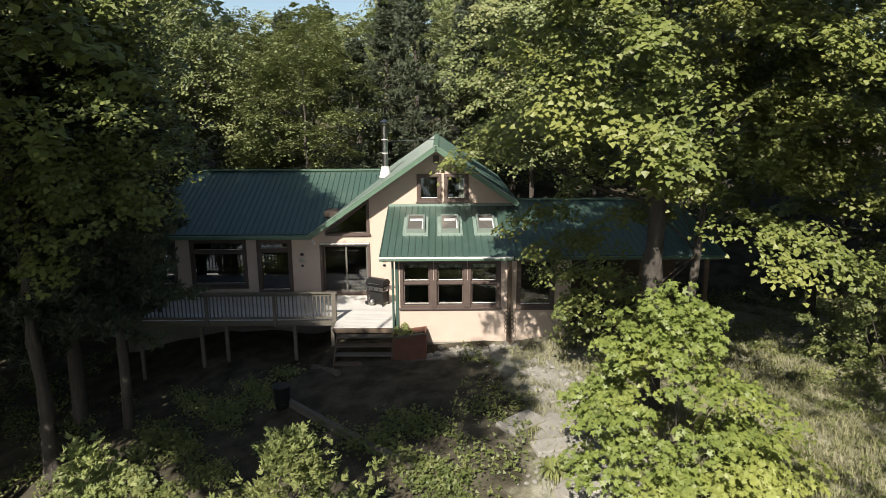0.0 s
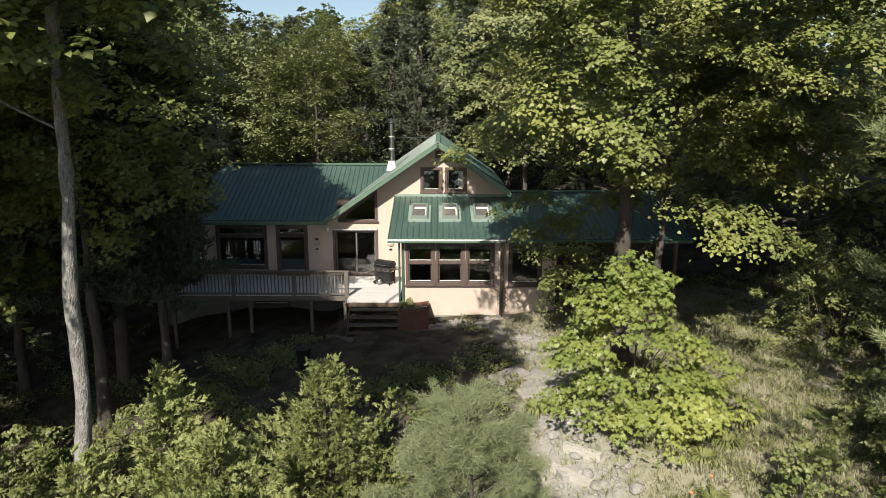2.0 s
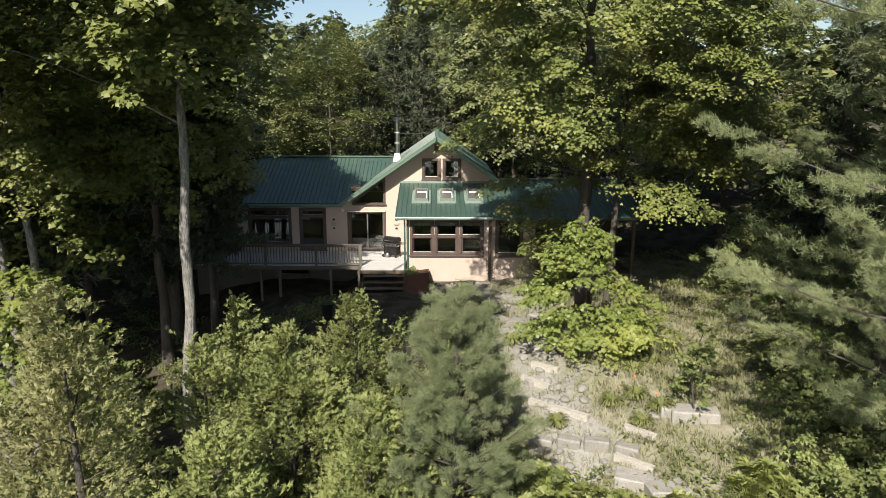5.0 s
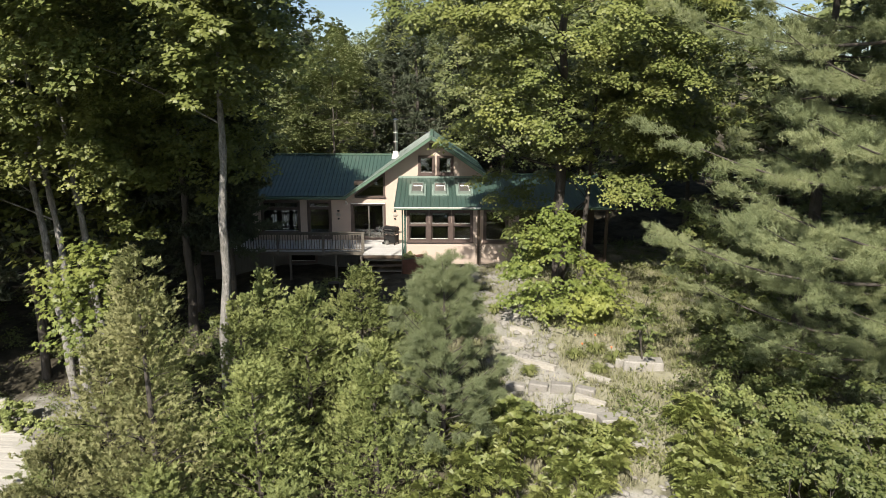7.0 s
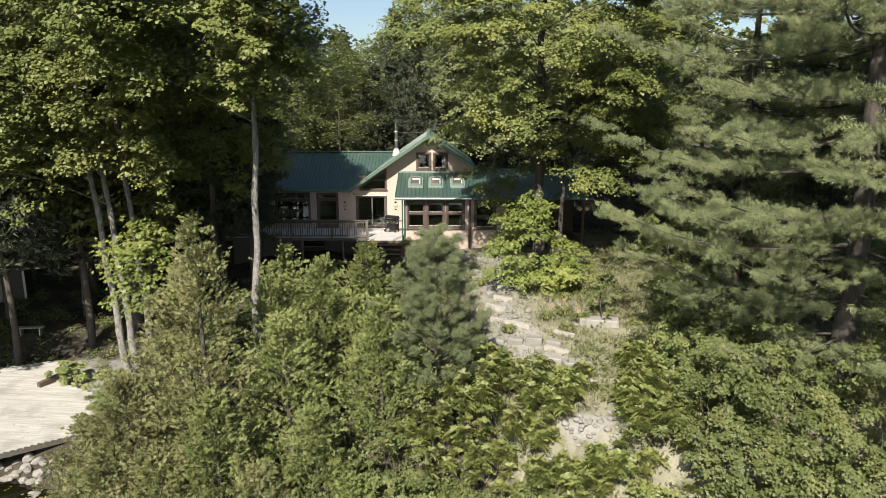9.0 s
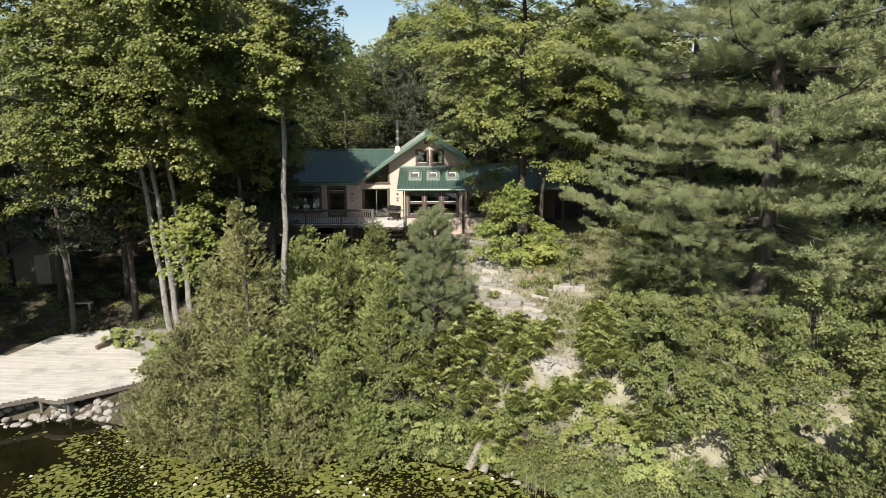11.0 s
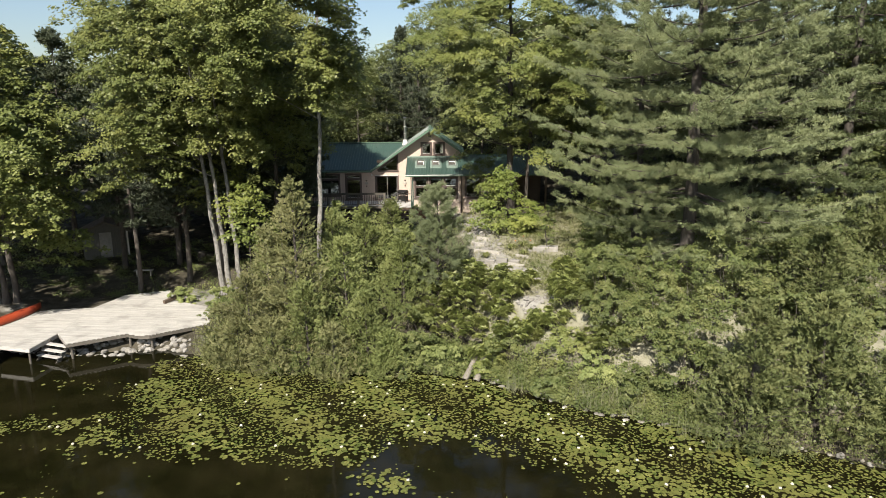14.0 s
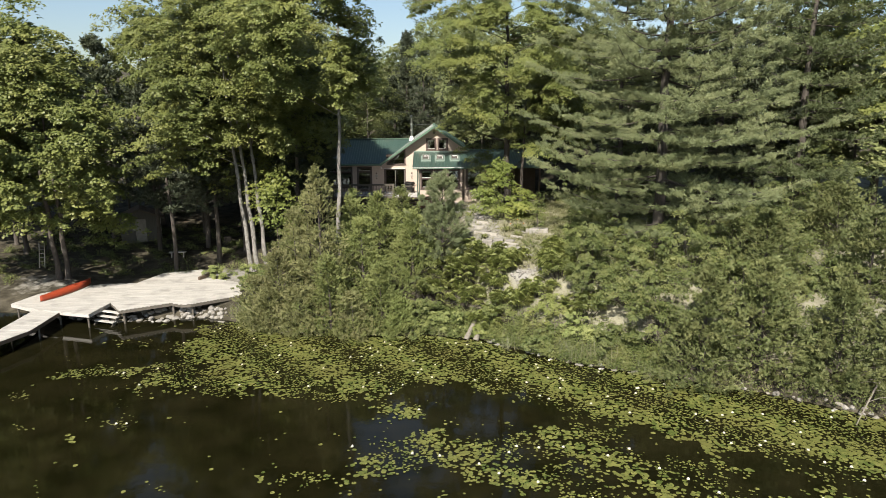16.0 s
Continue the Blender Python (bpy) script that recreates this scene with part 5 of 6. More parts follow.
def sumac(label, base, height, radius, seed, stems=14, mat=None):
    """A sumac thicket: thin forking stems, each tip with a mop of drooping feathered leaves."""
    rng = np.random.default_rng(seed)
    t = thing("sumac_bush", label, "shrub", pose(*base), "sumacs on the bank")
    tubes, hubs = [], []
    for k in range(stems):
        a, rr = rng.uniform(0, 2 * math.pi), radius * math.sqrt(rng.uniform(0, 1))
        top = np.array([rr * math.cos(a), rr * math.sin(a), height * rng.uniform(0.5, 1.0) * (1 - 0.35 * (rr / radius) ** 2)])
        tubes.append(tube_arrays(bent((top[0] * 0.4, top[1] * 0.4, -0.1), top, rng, 0.08, 5), np.linspace(0.02, 0.008, 5), 5))
        hubs.append(top)
        hubs.append(top * np.array([1, 1, 0.78]) + rng.normal(size=3) * 0.12)
    fronds = 9
    hub = np.repeat(np.array(hubs), fronds, axis=0)
    n = len(hub)
    b = rng.uniform(0, 2 * math.pi, n)
    out = unit(np.stack([np.cos(b), np.sin(b), rng.uniform(0.2, 1.9, n)], 1))
    side = np.stack([-np.sin(b), np.cos(b), rng.normal(size=n) * 0.35], 1)
    L = rng.uniform(0.22, 0.42, n)
    pieces = []
    for q in range(8):
        u = (q + 0.7) / 8
        m = hub + out * (L * u)[:, None] + np.array([0, 0, -1.0]) * (0.85 * L * u * u)[:, None]
        w = 0.1 * math.sin(0.6 + u * 2.2) + 0.03
        for sg in (-1, 1):
            j = rng.normal(size=(n, 3)) * 0.018
            tip = m + side * sg * w + out * 0.07 + np.array([0, 0, -0.045]) + j
            mid = (m + tip) / 2 + np.array([0, 0, 0.012])
            wide = out * 0.026
            pieces.append(np.stack([m, mid + wide, tip, mid - wide], 1))
    v = np.concatenate(pieces).reshape(-1, 3)
    ob = new("foliage", mesh_of("foliage", v, np.arange(len(v)).reshape(-1, 4), mat or LEAF_SUMAC))
    ob.parent = t
    v, f = merged(tubes)
    st = new("stem", mesh_of("stem", v, f, BARK, True))
    st.parent = t
    return t


def daylily(x, y, seed, size=1.0, flowers=0):
    """A fountain of long arching blades, some with orange flowers."""
    rng = np.random.default_rng(seed)
    t = thing("daylily_clump", "clump of arching daylily leaves on the slope" if not flowers else "daylily clump with a few orange flowers", "plant", pose(x, y, ground_at(x, y) - 0.03), "daylilies on the slope")
    n = 110
    a = rng.uniform(0, 2 * math.pi, n)
    L = size * rng.uniform(0.4, 0.75, n)
    c, s = np.cos(a), np.sin(a)
    r0 = rng.uniform(0, 0.14, n) * size
    ring = []
    for u, up, w in ((0.0, 0.0, 0.012), (0.45, 0.62, 0.015), (0.8, 0.6, 0.012), (1.05, 0.38, 0.002)):
        px, py, pz = c * (r0 + u * L * 0.7), s * (r0 + u * L * 0.7), up * L
        ring += [np.stack([px - s * w, py + c * w, pz], 1), np.stack([px + s * w, py - c * w, pz], 1)]
    v = np.stack(ring, 1).reshape(-1, 3)
    i = np.arange(n)[:, None] * 8
    f = np.concatenate([i + np.array([[0, 1, 3, 2]]) + 2 * k for k in range(3)])
    ob = new("leaf_fan", mesh_of("leaf_fan", v, f, LEAF_DAYLILY))
    ob.parent = t
    for k in range(flowers):
        b = rng.uniform(0, 6.28)
        x1, y1, z1 = 0.25 * math.cos(b), 0.25 * math.sin(b), 0.7 * size
        bm = rod(bmesh.new(), (0, 0, 0), (x1, y1, z1), 0.006, 5)
        stalk = part("stalk", bm, LEAF_DAYLILY, t)
        bm = bmesh.new()
        bmesh.ops.create_cone(bm, cap_ends=False, segments=6, radius1=0.01, radius2=0.04, depth=0.06, matrix=Matrix.Translation((x1, y1, z1 + 0.03)))
        part("flower", bm, ORANGE, stalk)


def on_ground(x, y, sink=0.0):
    return (x, y, ground_at(x, y) - sink)


def lobe(x, y, z, a, b, c, r, h):
    return ((x - a) / r) ** 2 + ((y - b) / r) ** 2 + ((z - c) / h) ** 2 < 1


def build_trees():
    # great maple over the wing
    # over: high forward boughs, added to cast shade on the wing's right part.
    over = [(-0.6 + 0.9 * a + 0.3 * b, -15.2 + 0.5 * b, 16.0 + 1.25 * b) for a in range(5) for b in range(3)]
    front = [(6.9, -12.3, 9.9), (8.3, -12.0, 9.8)]
    maple("maple_tree", "great sunlit maple with layered yellow-green boughs beside the house", on_ground(5.8, -9), (5.4, -9.2, 16.4), (7.4, 6.6, 9.0), 600, 600, 0.116, LEAF_MAPLE, BARK, 11, 0.3, pad=1.15, hollow=0.35, tier=1.5, limbs=0.05, thick=(0.5, 0.75), tufts=11, wild=0.32, voids=-0.7, more=over + front, cut=lambda x, y, z: (y < -6.0) & (z > 9.0 + np.clip(5.0 - x, 0, 9) * 0.8 + np.clip(-10.5 - y, 0, 5) * 0.7 + np.where((y < -9.5) & (x > 4.5), 2.2, 0)) & (x > -1.7) & ((x - 0.3 * (y + 4) > 2.4) | (z + 0.92 * (y + 4) > 11.5)))
    low_boughs = [(2.9 + 0.55 * k, -7.9 + 0.25 * (k % 3), 9.9 - 0.75 * k) for k in range(6)] + [(3.9 + 0.4 * k, -7.2, 8.9 - 0.8 * k) for k in range(4)]
    maple("maple_tree", "spreading maple with low boughs in front of the wing", on_ground(6.9, -8.3), (8.0, -8.2, 12.2), (4.8, 2.6, 3.6), 110, 520, 0.116, LEAF_MAPLE, BARK, 12, 0.15, pad=1.1, hollow=0.4, tier=1.0, limbs=0.14, thick=(0.35, 0.55), wild=0.32, more=low_boughs, cut=lambda x, y, z: (z > 8.6) & (x > 3.0))
    # straight maple with the pale trunk
    # Unseen high boughs added lakeward of this crown to cast the yard's shade.
    yard_shade_boughs = [(-5.6 + 0.8 * a, -21.6 - 1.0 * b, 18.6 + 0.55 * a + 0.3 * b) for a in range(4) for b in range(7)]
    maple("maple_tree", "tall maple with a long bare pale trunk", on_ground(-6.42, -17.95), (-7.6, -19.4, 16.4), (4.7, 4.7, 5.6), 820, 290, 0.13, LEAF_MAPLE, BARK_PALE, 5, 0.18, pad=0.85, limbs=0.004, tier=1.2, sway=-0.42, more=yard_shade_boughs, hollow=0.3, cut=lambda x, y, z: (np.hypot(x + 7.0, y + 18.4) < 1.4 + np.clip(z - 11.6, 0, 9) * 0.95) & (z > 10.6) & ((z < 4.4 - 0.92 * (y + 4)) | (x - 0.3 * (y + 4) < -5.2)))
    # side: low boughs added to shade the ground behind the terrace.
    side = [(-19.2 + 0.7 * a, -17.6 + 0.5 * (a % 2) - 0.6 * b, 8.4 + 1.1 * b + 0.3 * a) for a in range(4) for b in range(3)]
    maple("maple_tree", "twin-trunked maple rising behind the plank terrace", on_ground(-13.3, -14.0), (-14.5, -13.8, 14.4), (5.4, 4.8, 6.6), 720, 250, 0.145, LEAF_MAPLE, BARK_PALE, 21, 0.17, trunks=((0, 0), (0.4, 0.15), (0.85, 0.9)), pad=0.9, limbs=0.04, tier=1.3, sway=1.1, more=side)
    # Low boughs on the right, added to keep sun off the ground behind.
    dock_shade_boughs = [(-23.6 + 0.8 * a, -18.6 - 0.7 * b, 6.6 + 1.2 * b + 0.3 * a) for a in range(4) for b in range(4)]
    maple("maple_tree", "leafy maple with low boughs over the dock", on_ground(-27.2, -14.2), (-27.2, -16.6, 10.2), (5.6, 5.2, 7.0), 620, 200, 0.17, LEAF_MAPLE, BARK, 31, 0.2, trunks=((0, 0), (0.6, 0.1)), pad=1.0, limbs=0.04, tier=1.3, more=dock_shade_boughs, cut=lambda x, y, z: z > 3.2 + np.clip(-16 - y, 0, 9) * 0.6)
    for x, y, cz, r, rz, sd in ((-20.5, -2.5, 12.5, 4.4, 8.0, 32), (-33.5, -7.5, 12.0, 4.6, 8.5, 33), (-16.0, -4.5, 13.0, 4.2, 8.2, 34), (-10.8, -8.6, 13.8, 4.1, 6.6, 35), (-25.5, 0.5, 14.0, 4.6, 9.0, 36), (-15.2, -8.6, 12.0, 3.8, 6.5, 37), (-33.0, -14.5, 11.0, 4.2, 8.0, 38)):
        maple("maple_tree", "shady maple in the wood beside the house", on_ground(x, y), (x, y, cz), (r, r, rz), 330, 260 if sd == 35 else 80, 0.135 if sd == 35 else 0.26, LEAF_MAPLE, BARK, sd, 0.2, pad=1.15, shape=dart_leaves if sd == 35 else small_leaves, group="shade trees", limbs=0.06, voids=-1.4, cut=lambda x, y, z: z > 6.8)
    maple("maple_tree", "sunlit maple among the pines on the bank", on_ground(31.0, -15.0), (31.0, -15.0, 15.5), (5.2, 4.6, 7.5), 240, 200, 0.19, LEAF_MAPLE, BARK, 39, 0.2, pad=1.2, limbs=0.04, tier=1.3)
    # young maples
    maple("young_maple", "bushy young maple with bright yellow-green leaves", on_ground(5.1, -13.2), (5.1, -13.2, 6.9), (2.9, 2.2, 2.7), 460, 66, 0.12, LEAF_BUSH, BARK, 41, 0.035, pad=0.55, tier=0.9, hollow=0.3, shape=lobed_leaves, limbs=0.06, voids=-9, thick=(0.55, 0.8), tufts=6, cut=lambda x, y, z: lobe(x, y, z, 4.7, -13.2, 8.2, 0.9, 1.3) | lobe(x, y, z, 3.9, -13.5, 6.6, 1.3, 1.2) | lobe(x, y, z, 6.1, -13.2, 6.3, 1.3, 1.0) | lobe(x, y, z, 4.8, -13.1, 7.2, 1.35, 1.5) | lobe(x, y, z, 5.2, -14.2, 5.9, 1.2, 0.8))
    maple("young_maple", "slim young maple with fresh leaves beside cedars", on_ground(-10.4, -17.6), (-10.4, -17.6, 6.8), (1.5, 1.3, 2.0), 48, 60, 0.15, LEAF_BUSH, BARK, 43, 0.05, pad=0.65, tier=1.0, shape=lobed_leaves, limbs=0.15)
    maple("young_maple", "dark green maple sapling on the grassy slope", on_ground(7.0, -17.5), (7.0, -17.5, ground_at(7.0, -17.5) + 1.35), (0.38, 0.38, 1.1), 26, 44, 0.09, LEAF_SHRUB, BARK, 44, 0.025, pad=0.32, tier=0.6, shape=lobed_leaves, limbs=0.2, tufts=5)
    # pines and hemlock
    pine("white_pine", "great white pine with level plumes of grey-green needles", on_ground(13.2, -22.5), 25.5, 8.9, 3, low=1.6, form=0.28, plumes=9, tufts=5, needles=8, plume=0.42, whorl=1.22, flat=0.3, width=0.026, blade=0.155, inner=0.06, spare=3, fans=11, fine=24)
    # These two pines carry the darkened needles, as if standing in shade.
    pine("white_pine", "white pine with soft needles behind the great pine", on_ground(12.4, -16.6), 17.0, 4.3, 19, low=1.6, mat=NEEDLE_SHADED, plumes=7, tufts=4, needles=7, plume=0.45, whorl=1.1, flat=0.3, width=0.032, blade=0.16, form=0.4)
    pine("white_pine", "tall white pine among the trees on the bank", on_ground(24.0, -17.5), 23.0, 7.6, 4, low=1.6, mat=NEEDLE_SHADED, plumes=7, tufts=3, width=0.055, needles=6, plume=0.55, whorl=1.2, blade=0.19, inner=0.05, fans=9, spare=2, form=0.35)
    pine("young_pine", "young white pine with soft blue-green needles", on_ground(0.45, -20.35), 9.05 - ground_at(0.45, -20.35), 2.3, 6, low=0.3, mat=NEEDLE_PALE, form=0.75, plumes=9, tufts=5, plume=0.3, whorl=0.36, blade=0.115, width=0.0075, needles=28, flat=0.3, fans=5, lift=0.75, inner=0.3, top_r=0.2)
    pine("hemlock_tree", "dark drooping hemlock shading the deck", on_ground(-11.6, -5.7), 18.0, 4.9, 7, low=3.6, mat=NEEDLE_DARK, plumes=5, tufts=4, needles=7, blade=0.24, width=0.08, whorl=0.6, form=0.35, lift=-0.15)
    pine("hemlock_tree", "slim dark hemlock with drooping boughs by the deck", on_ground(-9.6, -6.6), 12.5, 2.9, 17, low=3.5, mat=NEEDLE_DARK, plumes=5, tufts=4, needles=7, blade=0.22, width=0.08, whorl=0.55, form=0.3, lift=-0.15)
    pine("hemlock_tree", "tall dark hemlock behind the great pine", on_ground(19.0, -16.5), 24.0, 5.2, 26, low=4.0, mat=NEEDLE_DARK, plumes=4, tufts=2, needles=7, blade=0.3, width=0.11, whorl=0.75, fans=6, lift=-0.1, form=0.35)
    for x, y, hh, sd in ((-19.8, -11.6, 13.0, 23), (-17.0, -10.0, 14.0, 25), (-22.6, -7.6, 14.0, 18), (-15.0, -9.0, 15.0, 13), (-28.0, -4.0, 17.0, 8), (-19.0, -6.5, 16.0, 9), (-32.5, -6.0, 18.0, 10), (-22.0, 1.5, 17.0, 14)):
        pine("hemlock_tree", "dark hemlock in the shady wood", on_ground(x, y), hh, 4.0, sd, low=5.0, mat=NEEDLE_DARK, plumes=4, tufts=2, needles=7, blade=0.34, width=0.12, whorl=0.75, group="hemlocks", fans=5, lift=-0.12)
    # cedars on the bank
    for x, y, top, r, sd, n in ((-6.8, -22.2, 9.9, 2.0, 51, 190), (-2.3, -15.6, 7.8, 1.9, 52, 130), (-5.6, -15.8, 7.7, 1.0, 53, 60), (-8.6, -20.9, 7.3, 1.9, 54, 140), (-3.6, -18.6, 7.9, 2.2, 55, 160), (-1.4, -20.6, 7.0, 2.0, 56, 150), (-4.4, -21.6, 6.8, 2.2, 57, 160), (-9.4, -22.2, 5.0, 2.1, 58, 130), (-6.2, -23.4, 4.8, 2.1, 59, 130), (-3.2, -23.2, 4.2, 1.9, 60, 110), (-11.0, -21.6, 3.2, 1.6, 61, 80), (-8.0, -23.3, 3.2, 1.7, 62, 90), (-4.8, -24.0, 2.8, 1.6, 63, 90), (-2.0, -23.9, 2.4, 1.4, 64, 70), (-9.9, -22.7, 2.8, 1.5, 65, 80), (-9.0, -17.3, 6.7, 1.6, 68, 90), (-5.3, -19.4, 8.0, 1.3, 66, 70), (-7.7, -21.0, 8.4, 1.2, 67, 70)):
        g = ground_at(x, y)
        warm = sd in (51, 54, 58, 61, 62, 63, 65, 67)
        cedar("cedar_tree", "ragged olive-brown cedar on the lake bank" if warm else "feathery yellow-green cedar on the lake bank", (x, y, g - 0.05), top - g, r, sd, int(n * 1.15), 20, 0.085, LEAF_CEDAR if warm else LEAF_CEDAR_GREEN, group="cedars on the bank", power=0.58, full=0.6, blades=14, spray=0.27)
    for x, y, top, r, sd, n in ((12.8, -31.2, 6.0, 2.3, 71, 130), (15.5, -31.2, 6.4, 2.5, 72, 140), (18.2, -33.0, 5.6, 2.4, 73, 140), (20.8, -34.0, 6.0, 2.5, 74, 140), (17.0, -28.0, 8.0, 2.3, 75, 120), (21.5, -29.5, 8.2, 2.5, 76, 120), (25.0, -31.5, 8.0, 2.7, 77, 110), (24.0, -36.0, 5.5, 2.3, 78, 110), (28.5, -33.0, 9.0, 2.9, 79, 110), (23.0, -24.0, 9.0, 2.8, 80, 110), (28.5, -26.0, 10.0, 3.0, 81, 110), (33.0, -29.0, 11.0, 3.0, 82, 110)):
        g = ground_at(x, y)
        cedar("cedar_tree", "dense olive cedar leaning over the water", (x, y, max(g, 0.05)), top - max(g, 0.05), r * 1.08, sd, int(n * 1.15), 20, 0.14, LEAF_CEDAR_OLD, group="cedars by the water", full=0.75, power=0.62, spray=0.34, blades=8)
    # shrubs
    rows = ((8.8, -25.0, 3.2, 1.7, 1), (10.4, -26.6, 3.6, 1.9, 2), (11.6, -28.4, 3.2, 1.9, 3), (9.2, -28.3, 1.6, 1.2, 4), (-0.8, -22.8, 2.2, 1.5, 8), (8.2, -20.6, 1.3, 1.1, 10), (9.6, -18.6, 1.5, 1.1, 13), (8.8, -22.3, 1.9, 1.5, 14), (1.6, -23.6, 1.3, 1.1, 15), (3.8, -23.9, 1.2, 1.0, 16), (6.4, -25.6, 1.4, 1.1, 17), (-12.6, -16.6, 1.4, 1.0, 18), (-11.6, -18.0, 1.6, 1.2, 19), (-10.9, -19.8, 1.8, 1.2, 20), (-16.0, -13.6, 1.3, 0.9, 22), (13.5, -7.5, 4.0, 2.2, 23), (16.5, -9.5, 3.4, 2.2, 24), (12.0, -13.8, 2.0, 1.3, 25), (14.0, -25.6, 3.6, 2.2, 28), (17.5, -24.6, 4.0, 2.4, 29), (-0.4, -18.0, 2.2, 1.2, 30), (2.0, -19.6, 1.8, 0.9, 36), (11.2, -23.4, 3.0, 1.7, 39), (10.6, -20.2, 2.2, 1.4, 40), (10.2, -17.0, 2.4, 1.3, 41), (11.0, -14.8, 2.6, 1.5, 42), (19.5, -14.0, 4.2, 2.4, 44), (4.4, -21.2, 1.3, 0.9, 45), (7.9, -27.0, 1.3, 1.0, 46), (3.0, -24.6, 0.8, 0.8, 53), (0.4, -23.6, 1.3, 1.1, 54), (5.6, -26.8, 0.9, 0.8, 55), (20.5, -21.5, 4.0, 2.4, 57), (25, -20, 4.2, 2.6, 58), (15.4, -28.4, 2.2, 1.6, 59), (19.4, -28.2, 2.8, 1.9, 61))
    for x, y, h, r, sd in rows:
        shrub("shrub", "leafy green shrub on the bank", (x, y, ground_at(x, y) - 0.05), h, r, 100 + sd, int(18 + 14 * r * h), 110, 0.085, LEAF_SHRUB if x > 8.5 else (LEAF_SHRUB, LEAF_SUMAC, LEAF_CEDAR_GREEN, LEAF_SHRUB)[sd % 4], group="shrubs on the bank")
    for x, y, h, r, sd in ((-8.2, -10.4, 1.1, 1.4, 1), (-9.8, -12.2, 1.3, 1.5, 2), (-6.6, -12.8, 1.0, 1.2, 3), (-11.8, -11.2, 1.4, 1.5, 4), (-5.2, -13.6, 1.0, 1.1, 5)):
        shrub("shrub", "low dark shrub in the shade of the maples", on_ground(x, y, 0.05), h, r, 160 + sd, 34, 90, 0.11, LEAF_SHRUB, group="shade shrubs")
    shrub("planter_plant", "trailing green plant in the planter box", (-1.1, -4.6, 5.3), 0.3, 0.3, 177, 14, 60, 0.06, LEAF_DAYLILY, category="plant")
    # forest: a few kinds, then copies
    rng = random.Random(8)
    kinds = []
    for k, (h, r, n, per, size) in enumerate(((15, 4.2, 230, 110, 0.19), (17, 4.8, 240, 110, 0.19), (13, 3.8, 210, 110, 0.18), (15, 4.4, 170, 60, 0.4), (17, 4.8, 170, 60, 0.42))):
        at = on_ground(70 + 12 * k, 80)
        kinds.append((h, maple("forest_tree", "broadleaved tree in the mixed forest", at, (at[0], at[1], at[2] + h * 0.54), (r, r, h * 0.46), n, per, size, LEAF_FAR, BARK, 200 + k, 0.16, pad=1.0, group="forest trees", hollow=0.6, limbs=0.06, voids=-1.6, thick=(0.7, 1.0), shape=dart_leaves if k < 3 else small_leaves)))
    for k, (h, r) in enumerate(((17, 3.2), (14, 2.8))):
        kinds.append((h, pine("spruce_tree", "dark conical spruce in the forest", on_ground(140 + 9 * k, 80), h, r, 220 + k, low=0.8, mat=NEEDLE_DARK, plumes=3, tufts=2, plume=0.5, blade=0.36, needles=4, width=0.13, whorl=0.7, flat=0.6, top_r=0.02, fans=4, lift=-0.2, group="forest trees")))
    spots = []
    for y, x0, x1, step in ((11.0, -19, 16, 3.6), (15, -24, 22, 4.2), (21, -30, 24, 4.6), (29, -28, 20, 5.4), (42, -30, 16, 6.5), (-4, -46, -34, 4.6), (4, -46, -15, 4.8), (-2.5, 13.5, 36, 5), (5, 14, 38, 5.4), (-9, 21, 40, 4.4), (-15, 30, 42, 4.4), (-22, 33, 46, 5)):
        x = x0
        while x < x1:
            spots.append((x + rng.uniform(-1.2, 1.2), y + rng.uniform(-1.4, 1.4)))
            x += step
    for x, y in spots:
        near = 8 < y < 32 and -0.45 < x / (y + 25.4) < 0.16
        pick = rng.choice((0, 1, 2, 0, 1, 5) if near else (3, 4, 3, 4, 6))
        if -5.5 < x < 0.5 and 8 < y < 24:
            pick = 5
        h, src = kinds[pick]
        g = ground_at(x, y) - 0.1
        side = x / (y + 25.4)
        top = 13.2 + (0.125 if -0.36 < side < -0.07 and y > 8 else 0.21) * (y + 25.4)
        if y < 8:
            top = rng.uniform(17, 21)
        s = (top - g) / h * rng.uniform(0.84, 1.0)
        w = min(1.25, max(0.8, s)) * rng.uniform(0.9, 1.1)
        copy_thing(src, pose(x, y, g, 0, 0, rng.uniform(0, 360)) @ Matrix.Diagonal((w, w, s, 1)))


build_trees()


